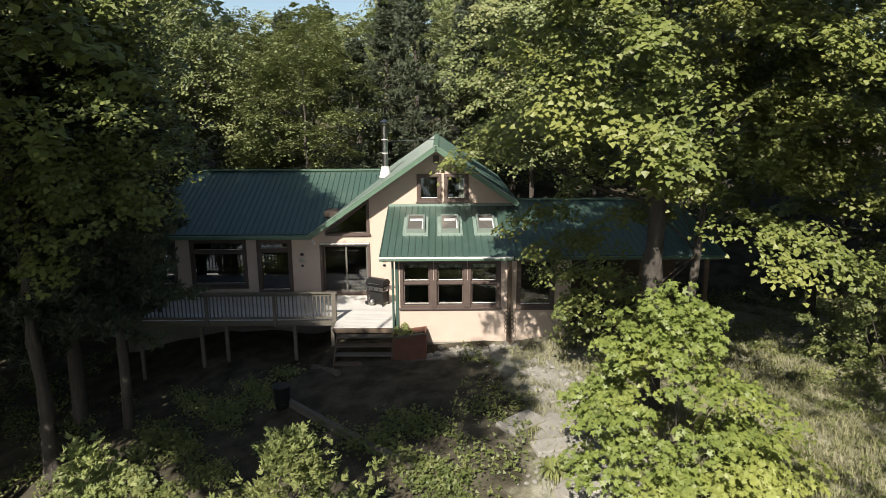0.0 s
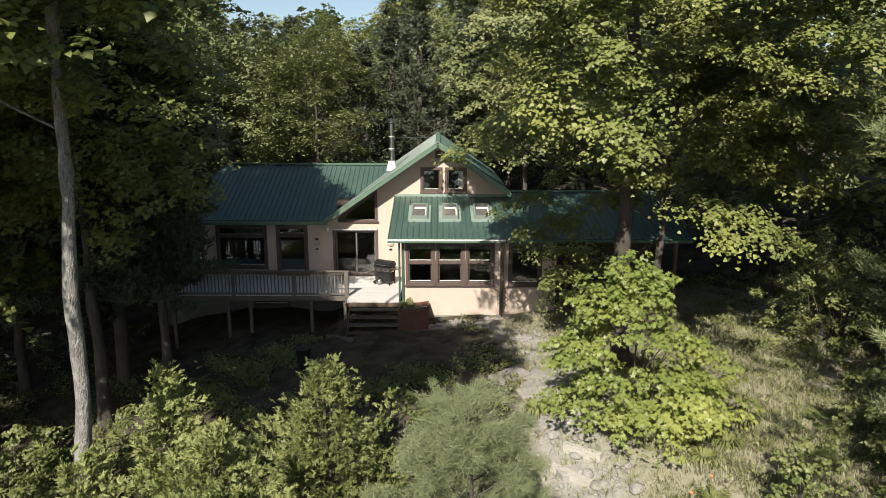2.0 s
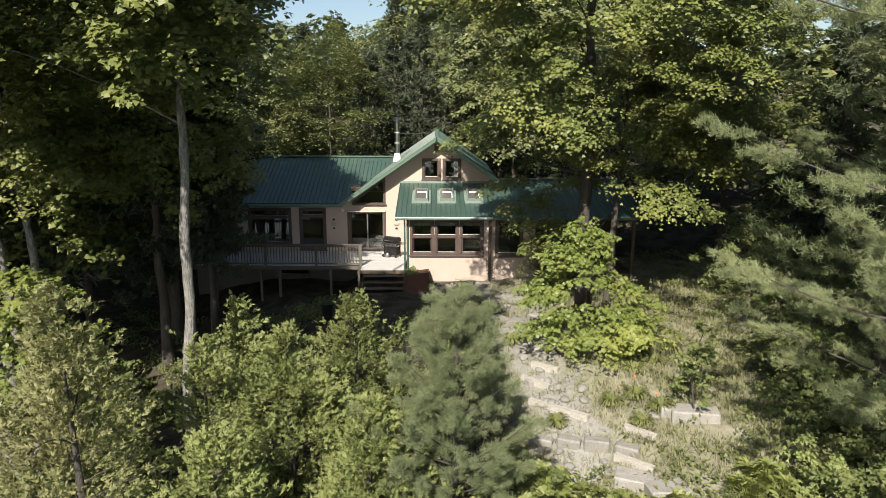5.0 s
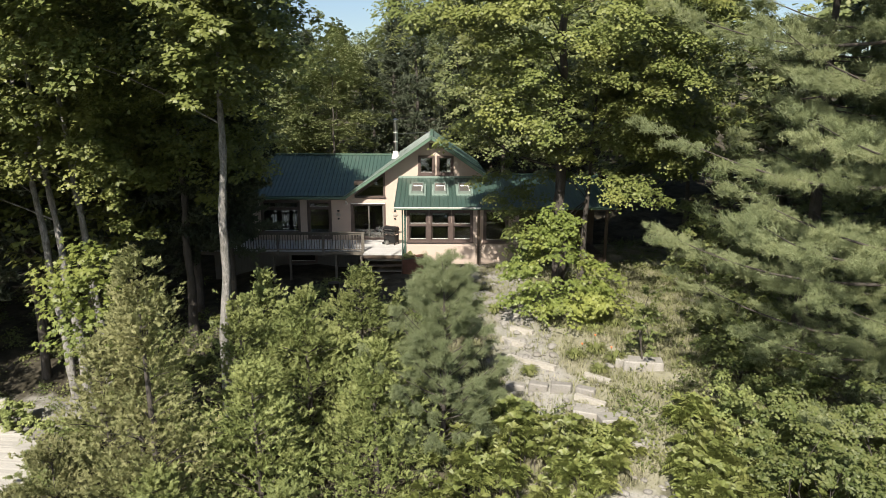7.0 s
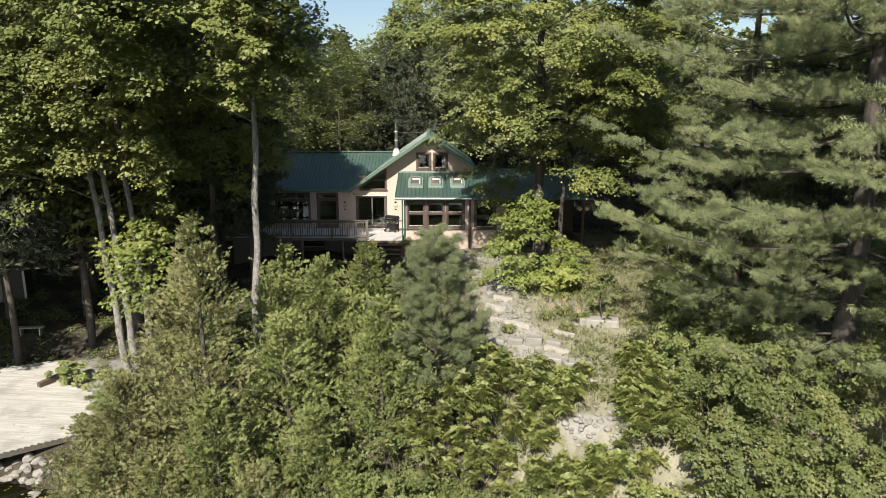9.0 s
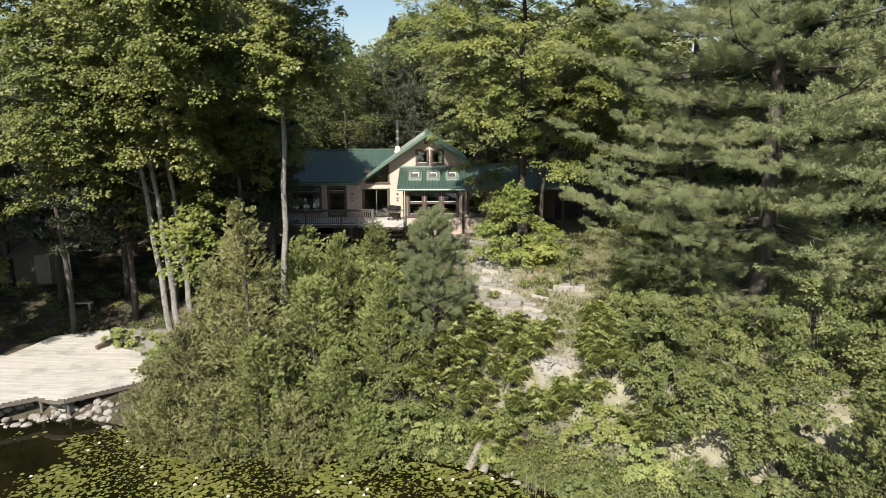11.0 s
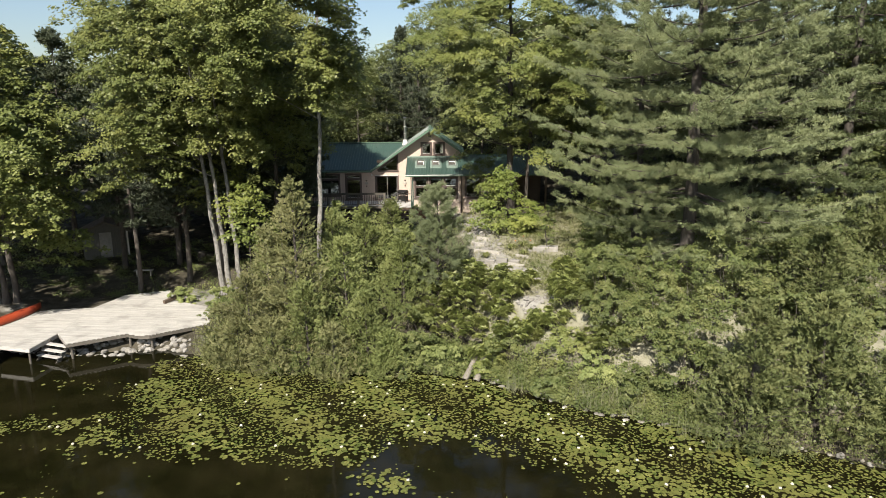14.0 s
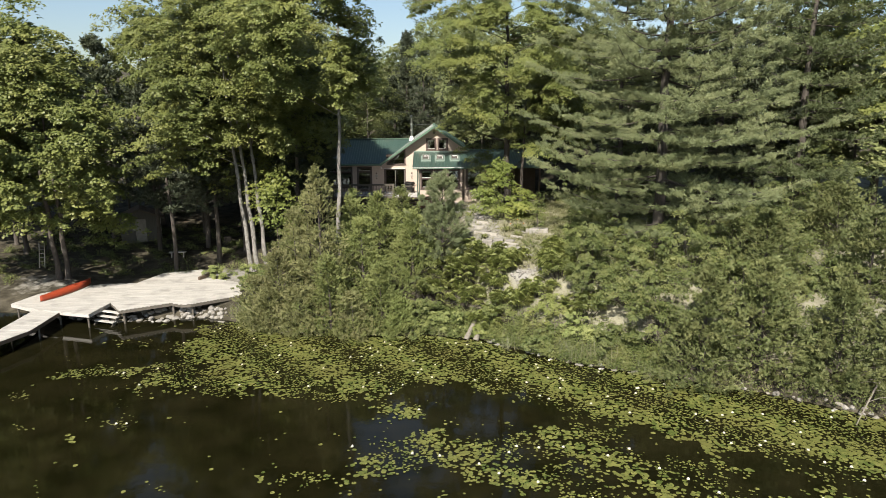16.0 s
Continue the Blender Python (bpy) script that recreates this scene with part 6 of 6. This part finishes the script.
def build_slope_plants():
    for k, (x, y, h, r) in enumerate(((1.4, -21.2, 2.3, 1.3), (2.6, -21.3, 2.3, 1.3), (3.7, -21.2, 1.6, 0.9), (0.2, -22.0, 2.2, 1.2), (2.0, -22.6, 1.7, 1.3), (7.5, -22.0, 1.1, 0.9), (7.2, -24.0, 1.5, 1.1), (8.4, -23.6, 1.6, 1.2), (5.2, -20.9, 0.9, 0.8), (7.6, -20.4, 0.8, 0.7), (3.2, -24.0, 1.2, 1.0), (8.2, -26.2, 1.5, 1.2), (6.9, -22.9, 1.3, 1.0), (4.0, -23.6, 1.1, 0.8), (3.6, -22.5, 1.3, 0.8), (3.0, -19.9, 1.1, 0.8), (2.2, -20.2, 1.6, 1.0), (4.3, -21.9, 1.2, 0.9), (6.0, -24.3, 1.1, 0.9), (5.0, -24.2, 0.9, 0.8), (6.9, -23.2, 1.0, 0.8))):
        sumac("sumac thicket with feathered yellow-green leaves", (x, y, ground_at(x, y) - 0.05), h, r, 300 + k, int(12 + 11 * r * r), LEAF_SUMAC)
    spots = ((5.7, -16.5, 0.8, 1), (6.2, -17.1, 0.8, 1), (3.4, -17.1, 0.7, 0), (6.6, -13.6, 1.0, 0), (2.6, -12.7, 0.8, 0), (5.6, -17.5, 0.7, 0), (5.0, -16.6, 0.7, 1), (6.9, -14.3, 0.9, 0), (6.0, -15.2, 0.7, 0), (7.8, -13.2, 0.9, 0))
    for k, (x, y, s, n) in enumerate(spots):
        daylily(x, y, 400 + k, s, n)


build_slope_plants()


# ---- grass, reeds, stones and lilies ----
def build_grass():
    """Grass in tufts, each a small fountain of bent blades."""
    rng = np.random.default_rng(77)
    n = 26000
    x, y = rng.uniform(-6, 18, n), rng.uniform(-35, -4.5, n)
    x[:17000], y[:17000] = rng.uniform(0.6, 11.5, 17000), rng.uniform(-22.5, -4.6, 17000)
    d = y - shore_y(x)
    clump = np.sin(x * 2.3 + 1.1 * np.sin(y * 1.7)) * np.cos(y * 2.1 + 0.7 * np.sin(x * 1.3)) + 0.5 * np.sin(x * 5.1 + y * 4.3)
    keep = (d > 0.02) & ((clump + rng.normal(size=n) * 0.4 > -0.45) | (d < 1.0)) & ((x > 0.3) | (d < 1.2))
    path = np.interp(y, (-20, -17, -14, -11.5, -9, -7, -5), (4.2, 3.6, 3.3, 3.3, 3.7, 3.4, 2.4))
    keep &= (np.abs(x - path) > 1.0 + 0.5 * clump) | (rng.uniform(size=n) < 0.3) | (y < -19)
    keep &= ~((x < 2.3) & (y > -14.5))
    keep &= ((x - 5.3) / 1.05) ** 2 + ((y + 22.9) / 0.65) ** 2 > 1
    x, y, d = x[keep], y[keep], d[keep]
    per = 7
    tall = np.repeat(rng.uniform(0.35, 1.0, len(x)) * np.where(rng.uniform(size=len(x)) < 0.03, 1.8, 1.0) * np.where(d < 1.2, 1.5, 1.0), per)
    x, y = np.repeat(x, per), np.repeat(y, per)
    m = len(x)
    a = rng.uniform(0, 2 * math.pi, m)
    ca, sa = np.cos(a), np.sin(a)
    r0 = rng.uniform(0, 0.13, m)
    x, y = x + ca * r0, y + sa * r0
    z = land(x, y)
    h = rng.uniform(0.1, 0.3, m) * tall
    lean = rng.uniform(0.4, 1.4, m) * h
    w = 0.006
    b0 = np.stack([x - sa * w, y + ca * w, z - 0.03], 1)
    b1 = np.stack([x + sa * w, y - ca * w, z - 0.03], 1)
    m1 = np.stack([x + ca * lean * 0.4 + sa * w, y + sa * lean * 0.4 - ca * w, z + h * 0.7], 1)
    m0 = np.stack([x + ca * lean * 0.4 - sa * w, y + sa * lean * 0.4 + ca * w, z + h * 0.7], 1)
    tip = np.stack([x + ca * lean, y + sa * lean, z + h * 0.95], 1)
    v = np.stack([b0, b1, m1, m0, tip], 1).reshape(-1, 3)
    i = np.arange(m)[:, None] * 5
    f = np.concatenate([i + np.array([[0, 1, 2]]), i + np.array([[0, 2, 3]]), i + np.array([[3, 2, 4]])])
    tagged(new("grass", mesh_of("grass", v, f, GRASS)), "tufts of dry and green grass on the slope", "grass", kind="stuff")


build_grass()


def build_reeds():
    """Tall thin reeds standing in clumps along the water's edge."""
    for k, (x, y, r, n) in enumerate(((7.6, -27.9, 1.1, 300), (8.9, -28.6, 0.9, 160), (0.3, -23.9, 0.7, 90), (10.8, -30.3, 1.1, 110), (13.2, -31.7, 0.9, 80), (-12.4, -20.6, 0.7, 130), (4.3, -26.1, 0.7, 140))):
        rng = np.random.default_rng(500 + k)
        t = thing("reed_clump", "clump of tall grey-green reeds at the shore", "reeds", on_shore(x, y), "reeds along the shore")
        a = rng.uniform(0, 2 * math.pi, n)
        rr = r * np.sqrt(rng.uniform(0, 1, n))
        bx, by = rr * np.cos(a), rr * np.sin(a)
        h, b = rng.uniform(0.25, 1.3, n), rng.uniform(0, 2 * math.pi, n)
        lean = rng.uniform(0.05, 0.75, n) * h
        ring = []
        for u, w in ((0.0, 0.006), (0.6, 0.005), (1.0, 0.001)):
            cx, cy = bx + np.cos(b) * lean * u * u, by + np.sin(b) * lean * u * u
            for sg in (-1, 1):
                ring.append(np.stack([cx - sg * np.sin(b) * w, cy + sg * np.cos(b) * w, -0.1 + h * u * (1 - 0.1 * u)], 1))
        v = np.stack(ring, 1).reshape(-1, 3)
        i = np.arange(n)[:, None] * 6
        ob = new("foliage", mesh_of("foliage", v, np.concatenate([i + np.array([[0, 1, 3, 2]]), i + np.array([[2, 3, 5, 4]])]), REED))
        ob.parent = t


def on_shore(x, y):
    return pose(x, y, max(ground_at(x, y), 0.0))


build_reeds()


def build_undergrowth():
    """Low leafy weeds over the wooded floor and the bank."""
    rng = np.random.default_rng(91)
    n = 88000
    x, y = rng.uniform(-36, 24, n), rng.uniform(-38, 0, n)
    x[:9000] = rng.uniform(-13, 11.5, 9000)
    y[:9000] = shore_y(x[:9000]) + rng.uniform(-0.25, 1.6, 9000)
    x[9000:15000], y[9000:15000] = rng.uniform(-9, 2, 6000), rng.uniform(-14, -5, 6000)
    d = y - shore_y(x)
    clump = np.sin(x * 1.3 + 1.4 * np.sin(y * 0.9)) * np.cos(y * 1.5 + 0.9 * np.sin(x * 0.8)) + 0.6 * np.sin(x * 3.3 + y * 2.9)
    path = np.interp(y, (-20, -17, -14, -11.5, -9, -7, -5), (4.2, 3.6, 3.3, 3.3, 3.7, 3.4, 2.4))
    keep = (d > -0.2) & (clump + (d < 1.2) + rng.normal(size=n) * 0.3 > np.where(((x < -12) & (y > -13)) | ((x < 0.5) & (y > -14.5)), 0.3, -0.1)) & ((np.abs(x - path) > 1.1) | (y < -19))
    keep &= ~((x > -30) & (x < -12.3) & (y < -12.5)) & ~((x > -13) & (x < 10) & (y > -4.6)) & ~((x > -4.5) & (x < 0.8) & (y > -9))
    keep &= ~((x > 0.8) & (x < 10) & (y > -18.5) & (rng.uniform(size=n) < 0.75))
    keep &= ((x - 5.3) / 1.3) ** 2 + ((y + 22.9) / 0.9) ** 2 > 1
    x, y = x[keep], y[keep]
    per = 6
    c = np.stack([x, y, np.maximum(land(x, y), 0)], 1)
    h = rng.uniform(0.1, 0.5, len(x)) * np.where(d[keep] < 4, 1.4, 0.8)
    cc = np.repeat(c, per, axis=0)
    hh = np.repeat(h, per)
    pos = cc + np.stack([rng.normal(size=len(cc)) * 0.14, rng.normal(size=len(cc)) * 0.14, hh * rng.uniform(0.2, 1, len(cc))], 1)
    nrm = np.array([0, -0.25, 0.8]) + rng.normal(size=pos.shape) * 0.5
    v, f = small_leaves(pos, nrm, np.full(len(pos), 0.09), rng)
    tagged(new("undergrowth", mesh_of("undergrowth", v, f, LEAF_SHRUB)), "low leafy weeds on the bank and forest floor", "undergrowth", kind="stuff")


build_undergrowth()


def rock_mesh(seed, mat=STONE):
    bm = bmesh.new()
    bmesh.ops.create_icosphere(bm, subdivisions=2, radius=1)
    off = Vector((seed * 3.1, seed * 1.7, 0))
    for v in bm.verts:
        k = 1 + 0.35 * noise.noise(v.co * 1.1 + off) + 0.15 * noise.noise(v.co * 2.9 + off)
        v.co = Vector((v.co.x * k, v.co.y * k * 0.85, max(-0.6, v.co.z * k * 0.62)))
    return from_bm("rock", bm, mat)


def build_rocks():
    rng = random.Random(4)
    kinds = [rock_mesh(k, PALE_STONE if k % 2 else STONE) for k in range(6)]
    def put(x, y, s, z=None):
        ob = new("rock", rng.choice(kinds))
        zz = max(ground_at(x, y), -0.12) if z is None else z
        ob.matrix_world = pose(x, y, zz + 0.2 * s, rng.uniform(-12, 12), rng.uniform(-12, 12), rng.uniform(0, 360)) @ Matrix.Diagonal((s, s * rng.uniform(0.7, 1.1), s * rng.uniform(0.7, 1.2), 1))
        tagged(ob, "rough pale limestone rock on the bank", "rock", "shore rocks")
    rubble = []
    def spill(x, y, s):
        v = np.array([p.co for p in rng.choice(kinds[1:2] + kinds[3:4] + kinds[5:]).vertices]) * s
        a = rng.uniform(0, 6.28)
        v = np.stack([v[:, 0] * math.cos(a) - v[:, 1] * math.sin(a), v[:, 0] * math.sin(a) + v[:, 1] * math.cos(a), v[:, 2] * rng.uniform(0.6, 1.1)], 1)
        rubble.append((v + np.array([x, y, ground_at(x, y) + 0.2 * s]), tris))
    tris = np.array([p.vertices[:] for p in kinds[0].polygons])
    for i in range(170):
        x = rng.uniform(-26, -13.2)
        put(x, float(shore_y(x)) + rng.uniform(-0.7, 1.0), rng.uniform(0.09, 0.27))
    for i in range(90):
        x = rng.uniform(2.6, 21)
        put(x, float(shore_y(x)) + rng.uniform(-0.35, 0.3), rng.uniform(0.06, 0.2))
    for i in range(420):
        y = rng.uniform(-19.5, -6)
        x = float(np.interp(y, (-20, -17, -14, -11.5, -9, -7), (4.2, 3.6, 3.3, 3.3, 3.7, 3.4))) + rng.gauss(0, 0.75)
        spill(x, y, rng.uniform(0.02, 0.09) if i % 8 else rng.uniform(0.1, 0.2))
    for i in range(70):
        spill(rng.gauss(5.3, 0.6), rng.gauss(-22.8, 0.4), rng.uniform(0.02, 0.13))
    v, f = merged(rubble)
    tagged(new("rubble", mesh_of("rubble", v, f, PALE_STONE)), "pale broken limestone spilled along the slope path", "rubble", kind="stuff")
    for i in range(24):
        put(rng.uniform(-0.2, 3), WING_Y - rng.uniform(0.35, 0.9), rng.uniform(0.08, 0.2))


build_rocks()


def build_blocks():
    rng = random.Random(12)
    for x, y, a, l, w, h in ((4.3, -12.1, 30, 0.5, 0.2, 0.12), (3.6, -12.6, 10, 0.42, 0.22, 0.12), (4.1, -13.2, -8, 0.5, 0.22, 0.13), (3.5, -13.2, 5, 0.3, 0.2, 0.12), (7.0, -17.5, -12, 0.62, 0.3, 0.24), (6.5, -17.3, -30, 0.3, 0.24, 0.2), (4.9, -19.4, -20, 0.5, 0.3, 0.25), (5.5, -19.9, 5, 0.5, 0.3, 0.22), (5.9, -20.9, 0, 0.4, 0.25, 0.2), (3.1, -14.9, 20, 0.3, 0.2, 0.12), (2.9, -11.4, 12, 0.6, 0.3, 0.1), (2.2, -10.2, 40, 0.6, 0.34, 0.1)):
        bm = box(-l, l, -w, w, -0.3, h, 0.03)
        for v in bm.verts:
            v.co += 0.05 * Vector((noise.noise(v.co * 3 + Vector((x, y, 0))), noise.noise(v.co * 3 + Vector((y, x, 5))), 0.6 * noise.noise(v.co * 2 + Vector((x, y, 9)))))
        ob = part("stone_block", bm, PALE_STONE, at=pose(x, y, ground_at(x, y), 0, 0, a))
        tagged(ob, "rough pale limestone block in the garden slope", "stone", "stone blocks on the slope")
    for k in range(4):
        x, y = 2.9 + 0.68 * k, -17.5 - 0.3 * k
        bm = box(-0.34 + 0.05 * (k % 2), 0.33, -0.16, 0.16, -0.3, 0.16 + 0.04 * (k % 3), 0.04)
        for v in bm.verts:
            v.co += 0.04 * Vector((noise.noise(v.co * 3 + Vector((x, y, 0))), noise.noise(v.co * 3 + Vector((y, x, 5))), noise.noise(v.co * 2 + Vector((x, y, 9)))))
        ob = part("stone_block", bm, PALE_STONE, at=pose(x, y, ground_at(x, y), 0, 0, -22 + rng.uniform(-8, 8)))
        tagged(ob, "pale stone block of a low retaining edge", "stone", "stone blocks on the slope")
    path = thing("stone_path", "worn path of flat pale limestone slabs on the slope", "path", pose(0, 0, 0))
    for r in range(7):
        for q in range(4):
            x, y = 2.35 + 0.62 * q + 0.16 * r + rng.uniform(-0.12, 0.12), -13.2 + 0.72 * r + rng.uniform(-0.12, 0.12)
            if r in (0, 6) and q in (0, 3):
                continue
            n, bm = rng.randint(5, 7), bmesh.new()
            rim = [(0.36 * rng.uniform(0.75, 1.05) * math.cos(2 * math.pi * a / n), 0.4 * rng.uniform(0.75, 1.05) * math.sin(2 * math.pi * a / n)) for a in range(n)]
            low, high = ([bm.verts.new((u, w, z)) for u, w in rim] for z in (-0.12, 0.035))
            cap = [bm.verts.new((u * 0.93, w * 0.93, 0.05)) for u, w in rim]
            bm.faces.new(cap)
            for a in range(n):
                b = (a + 1) % n
                bm.faces.new((low[a], low[b], high[b], high[a]))
                bm.faces.new((high[a], high[b], cap[b], cap[a]))
            part("slab", bm, PALE_STONE, path, at=pose(x, y, ground_at(x, y), rng.uniform(-4, 2), rng.uniform(-4, 4), rng.uniform(0, 360)))
    for xa, ya, za, xb, yb, zb, r in ((1.75, -24.9, 0.02, 2.45, -23.6, 0.95, 0.16), (2.3, -25.05, 0.0, 2.75, -23.9, 0.8, 0.17)):
        v, f = tube_arrays(bent((xa, ya, za), (xb, yb, zb), np.random.default_rng(3), 0.02, 6), np.linspace(r, r * 0.85, 6), 9)
        ob = new("driftwood_log", mesh_of("driftwood_log", v, f, LOG, True))
        tagged(ob, "bleached log slanting from the bank into the lake", "log", "logs at the shore")
    for n, (p, q, up) in enumerate((((-8.3, -23.9, 0.03), (-5.9, -22.9, 0.3), 0.25), ((17.6, -35.6, 0.02), (20.6, -33.0, 1.5), 0.5), ((-1.4, -24.2, 0.05), (-1.0, -23.6, 0.8), 0.3), ((0.9, -22.6, 1.4), (2.2, -22.3, 2.2), 0.4))):
        rng2 = np.random.default_rng(60 + n)
        main = bent(p, q, rng2, 0.06, 8)
        tubes = [tube_arrays(main, np.linspace(0.02, 0.065, 8), 6)]
        for k in range(7):
            a = main[1 + k % 6]
            b = a + rng2.normal(size=3) * np.array([0.5, 0.5, 0.15]) + np.array([-0.3, -0.3, up * 0.4])
            tubes.append(tube_arrays(bent(a, b, rng2, 0.1, 5), np.linspace(0.018, 0.005, 5), 5))
        v, f = merged(tubes)
        ob = new("dead_branch", mesh_of("dead_branch", v, f, LOG, True))
        tagged(ob, "bare bleached branch fallen at the water", "branch", "dead branches")
    s = thing("dead_sapling", "bare forked sapling on the bank beside the house", "sapling", pose(3.9, -4.9, ground_at(3.9, -4.9) - 0.05))
    tubes = [tube_arrays([(0, 0, 0), (-0.03, 0, 0.5), (0.02, 0, 0.9)], [0.03, 0.025, 0.02], 6), tube_arrays([(0.02, 0, 0.88), (-0.15, 0, 1.1), (-0.3, 0.02, 1.3)], [0.018, 0.014, 0.006], 5), tube_arrays([(0.02, 0, 0.88), (0.12, 0, 1.2), (0.1, 0.02, 1.6)], [0.018, 0.014, 0.006], 5)]
    v, f = merged(tubes)
    tr = new("trunk", mesh_of("trunk", v, f, LOG, True))
    tr.parent = s


build_blocks()


def build_lilies():
    rng = np.random.default_rng(15)
    n = 84000
    x, y = rng.uniform(-20, 24, n), rng.uniform(-46, -20, n)
    d = shore_y(x) - y
    patch = np.array([1.4 * noise.noise((a * 0.31, b * 0.42, 2.0)) + 1.3 * noise.noise((a * 0.83 + b * 0.3, b * 0.9, 7.0)) + 1.0 * noise.noise((a * 2.1, b * 2.2, 4.0)) for a, b in zip(x, y)])
    edge = np.interp(x, (-18, -5, 0, 8, 14, 20), (9.0, 10.8, 9.2, 7.6, 8.2, 10.0))
    dens = 1.24 * (1 - smooth(edge - 4.2, edge, d)) * smooth(-16.0, -12.5, x) * smooth(0.1, 0.6, d)
    for bx, by, rx, ry, k in ((-16.8, -29, 2.2, 0.9, 0.9), (-11.5, -30.3, 3.2, 1.5, 1.0), (-5.2, -39, 2.0, 0.7, 0.9), (-1.6, -33.8, 1.1, 1.0, 0.9), (-0.6, -37.4, 2.6, 1.7, 1.0), (5.2, -37.4, 3.2, 2.6, 1.0), (13, -35.5, 4.5, 3.2, 0.95), (9.5, -41, 5, 1.8, 0.8)):
        dens = dens + k * np.exp(-(((x - bx) / rx) ** 2) - ((y - by) / ry) ** 2)
    keep = (d > 0.1) & (dens + 0.52 * patch + rng.normal(size=n) * 0.22 > 0.74)
    x, y = x[keep], y[keep]
    m = len(x)
    r = rng.uniform(0.04, 0.12, m) * (0.75 + 0.25 * np.sin(x * 1.3 + y))
    k = 7
    notch = rng.uniform(0, 2 * math.pi, m)
    th = notch[:, None] + np.linspace(0.22, 2 * math.pi - 0.22, k)[None, :]
    tilt = rng.normal(size=(m, 2)) * 0.05
    ring = np.stack([x[:, None] + r[:, None] * np.cos(th), y[:, None] + r[:, None] * np.sin(th)], -1)
    dz = (ring[..., 0] - x[:, None]) * tilt[:, :1] + (ring[..., 1] - y[:, None]) * tilt[:, 1:]
    z = 0.012 + rng.uniform(0, 0.012, m)[:, None] + np.abs(dz)
    v = np.concatenate([np.stack([x, y, z[:, 0] * 0 + 0.012], 1)[:, None, :], np.concatenate([ring, z[..., None]], -1)], 1).reshape(-1, 3)
    i = np.arange(m)[:, None, None] * (k + 1)
    j = np.arange(1, k)[None, :, None]
    f = np.concatenate([np.broadcast_to(i, (m, k - 1, 1)), i + j, i + j + 1], -1).reshape(-1, 3)
    tagged(new("lily_pads", mesh_of("lily_pads", v, f, LILY)), "floating yellow-green lily pads", "lily pads", kind="stuff")
    # flowers
    pick = rng.choice(m, 130, replace=False)
    bm = bmesh.new()
    for ring_k, (cnt, ln, up) in enumerate(((8, 0.075, 0.03), (7, 0.06, 0.06), (5, 0.04, 0.08))):
        for q in range(cnt):
            a = 2 * math.pi * q / cnt + ring_k * 0.4
            c, s = math.cos(a), math.sin(a)
            vs = [bm.verts.new(p) for p in ((0, 0, 0.01), (c * ln * 0.6 - s * 0.016, s * ln * 0.6 + c * 0.016, up * 0.7), (c * ln, s * ln, up), (c * ln * 0.6 + s * 0.016, s * ln * 0.6 - c * 0.016, up * 0.7))]
            bm.faces.new(vs)
    me = from_bm("water_lily_flower", bm, PETAL)
    for q in pick:
        ob = new("water_lily_flower", me)
        ob.matrix_world = pose(x[q] + 0.06, y[q], 0.03, 0, 0, float(rng.uniform(0, 360)))
        tagged(ob, "white water lily flower among the pads", "flower", "water lily flowers")


build_lilies()
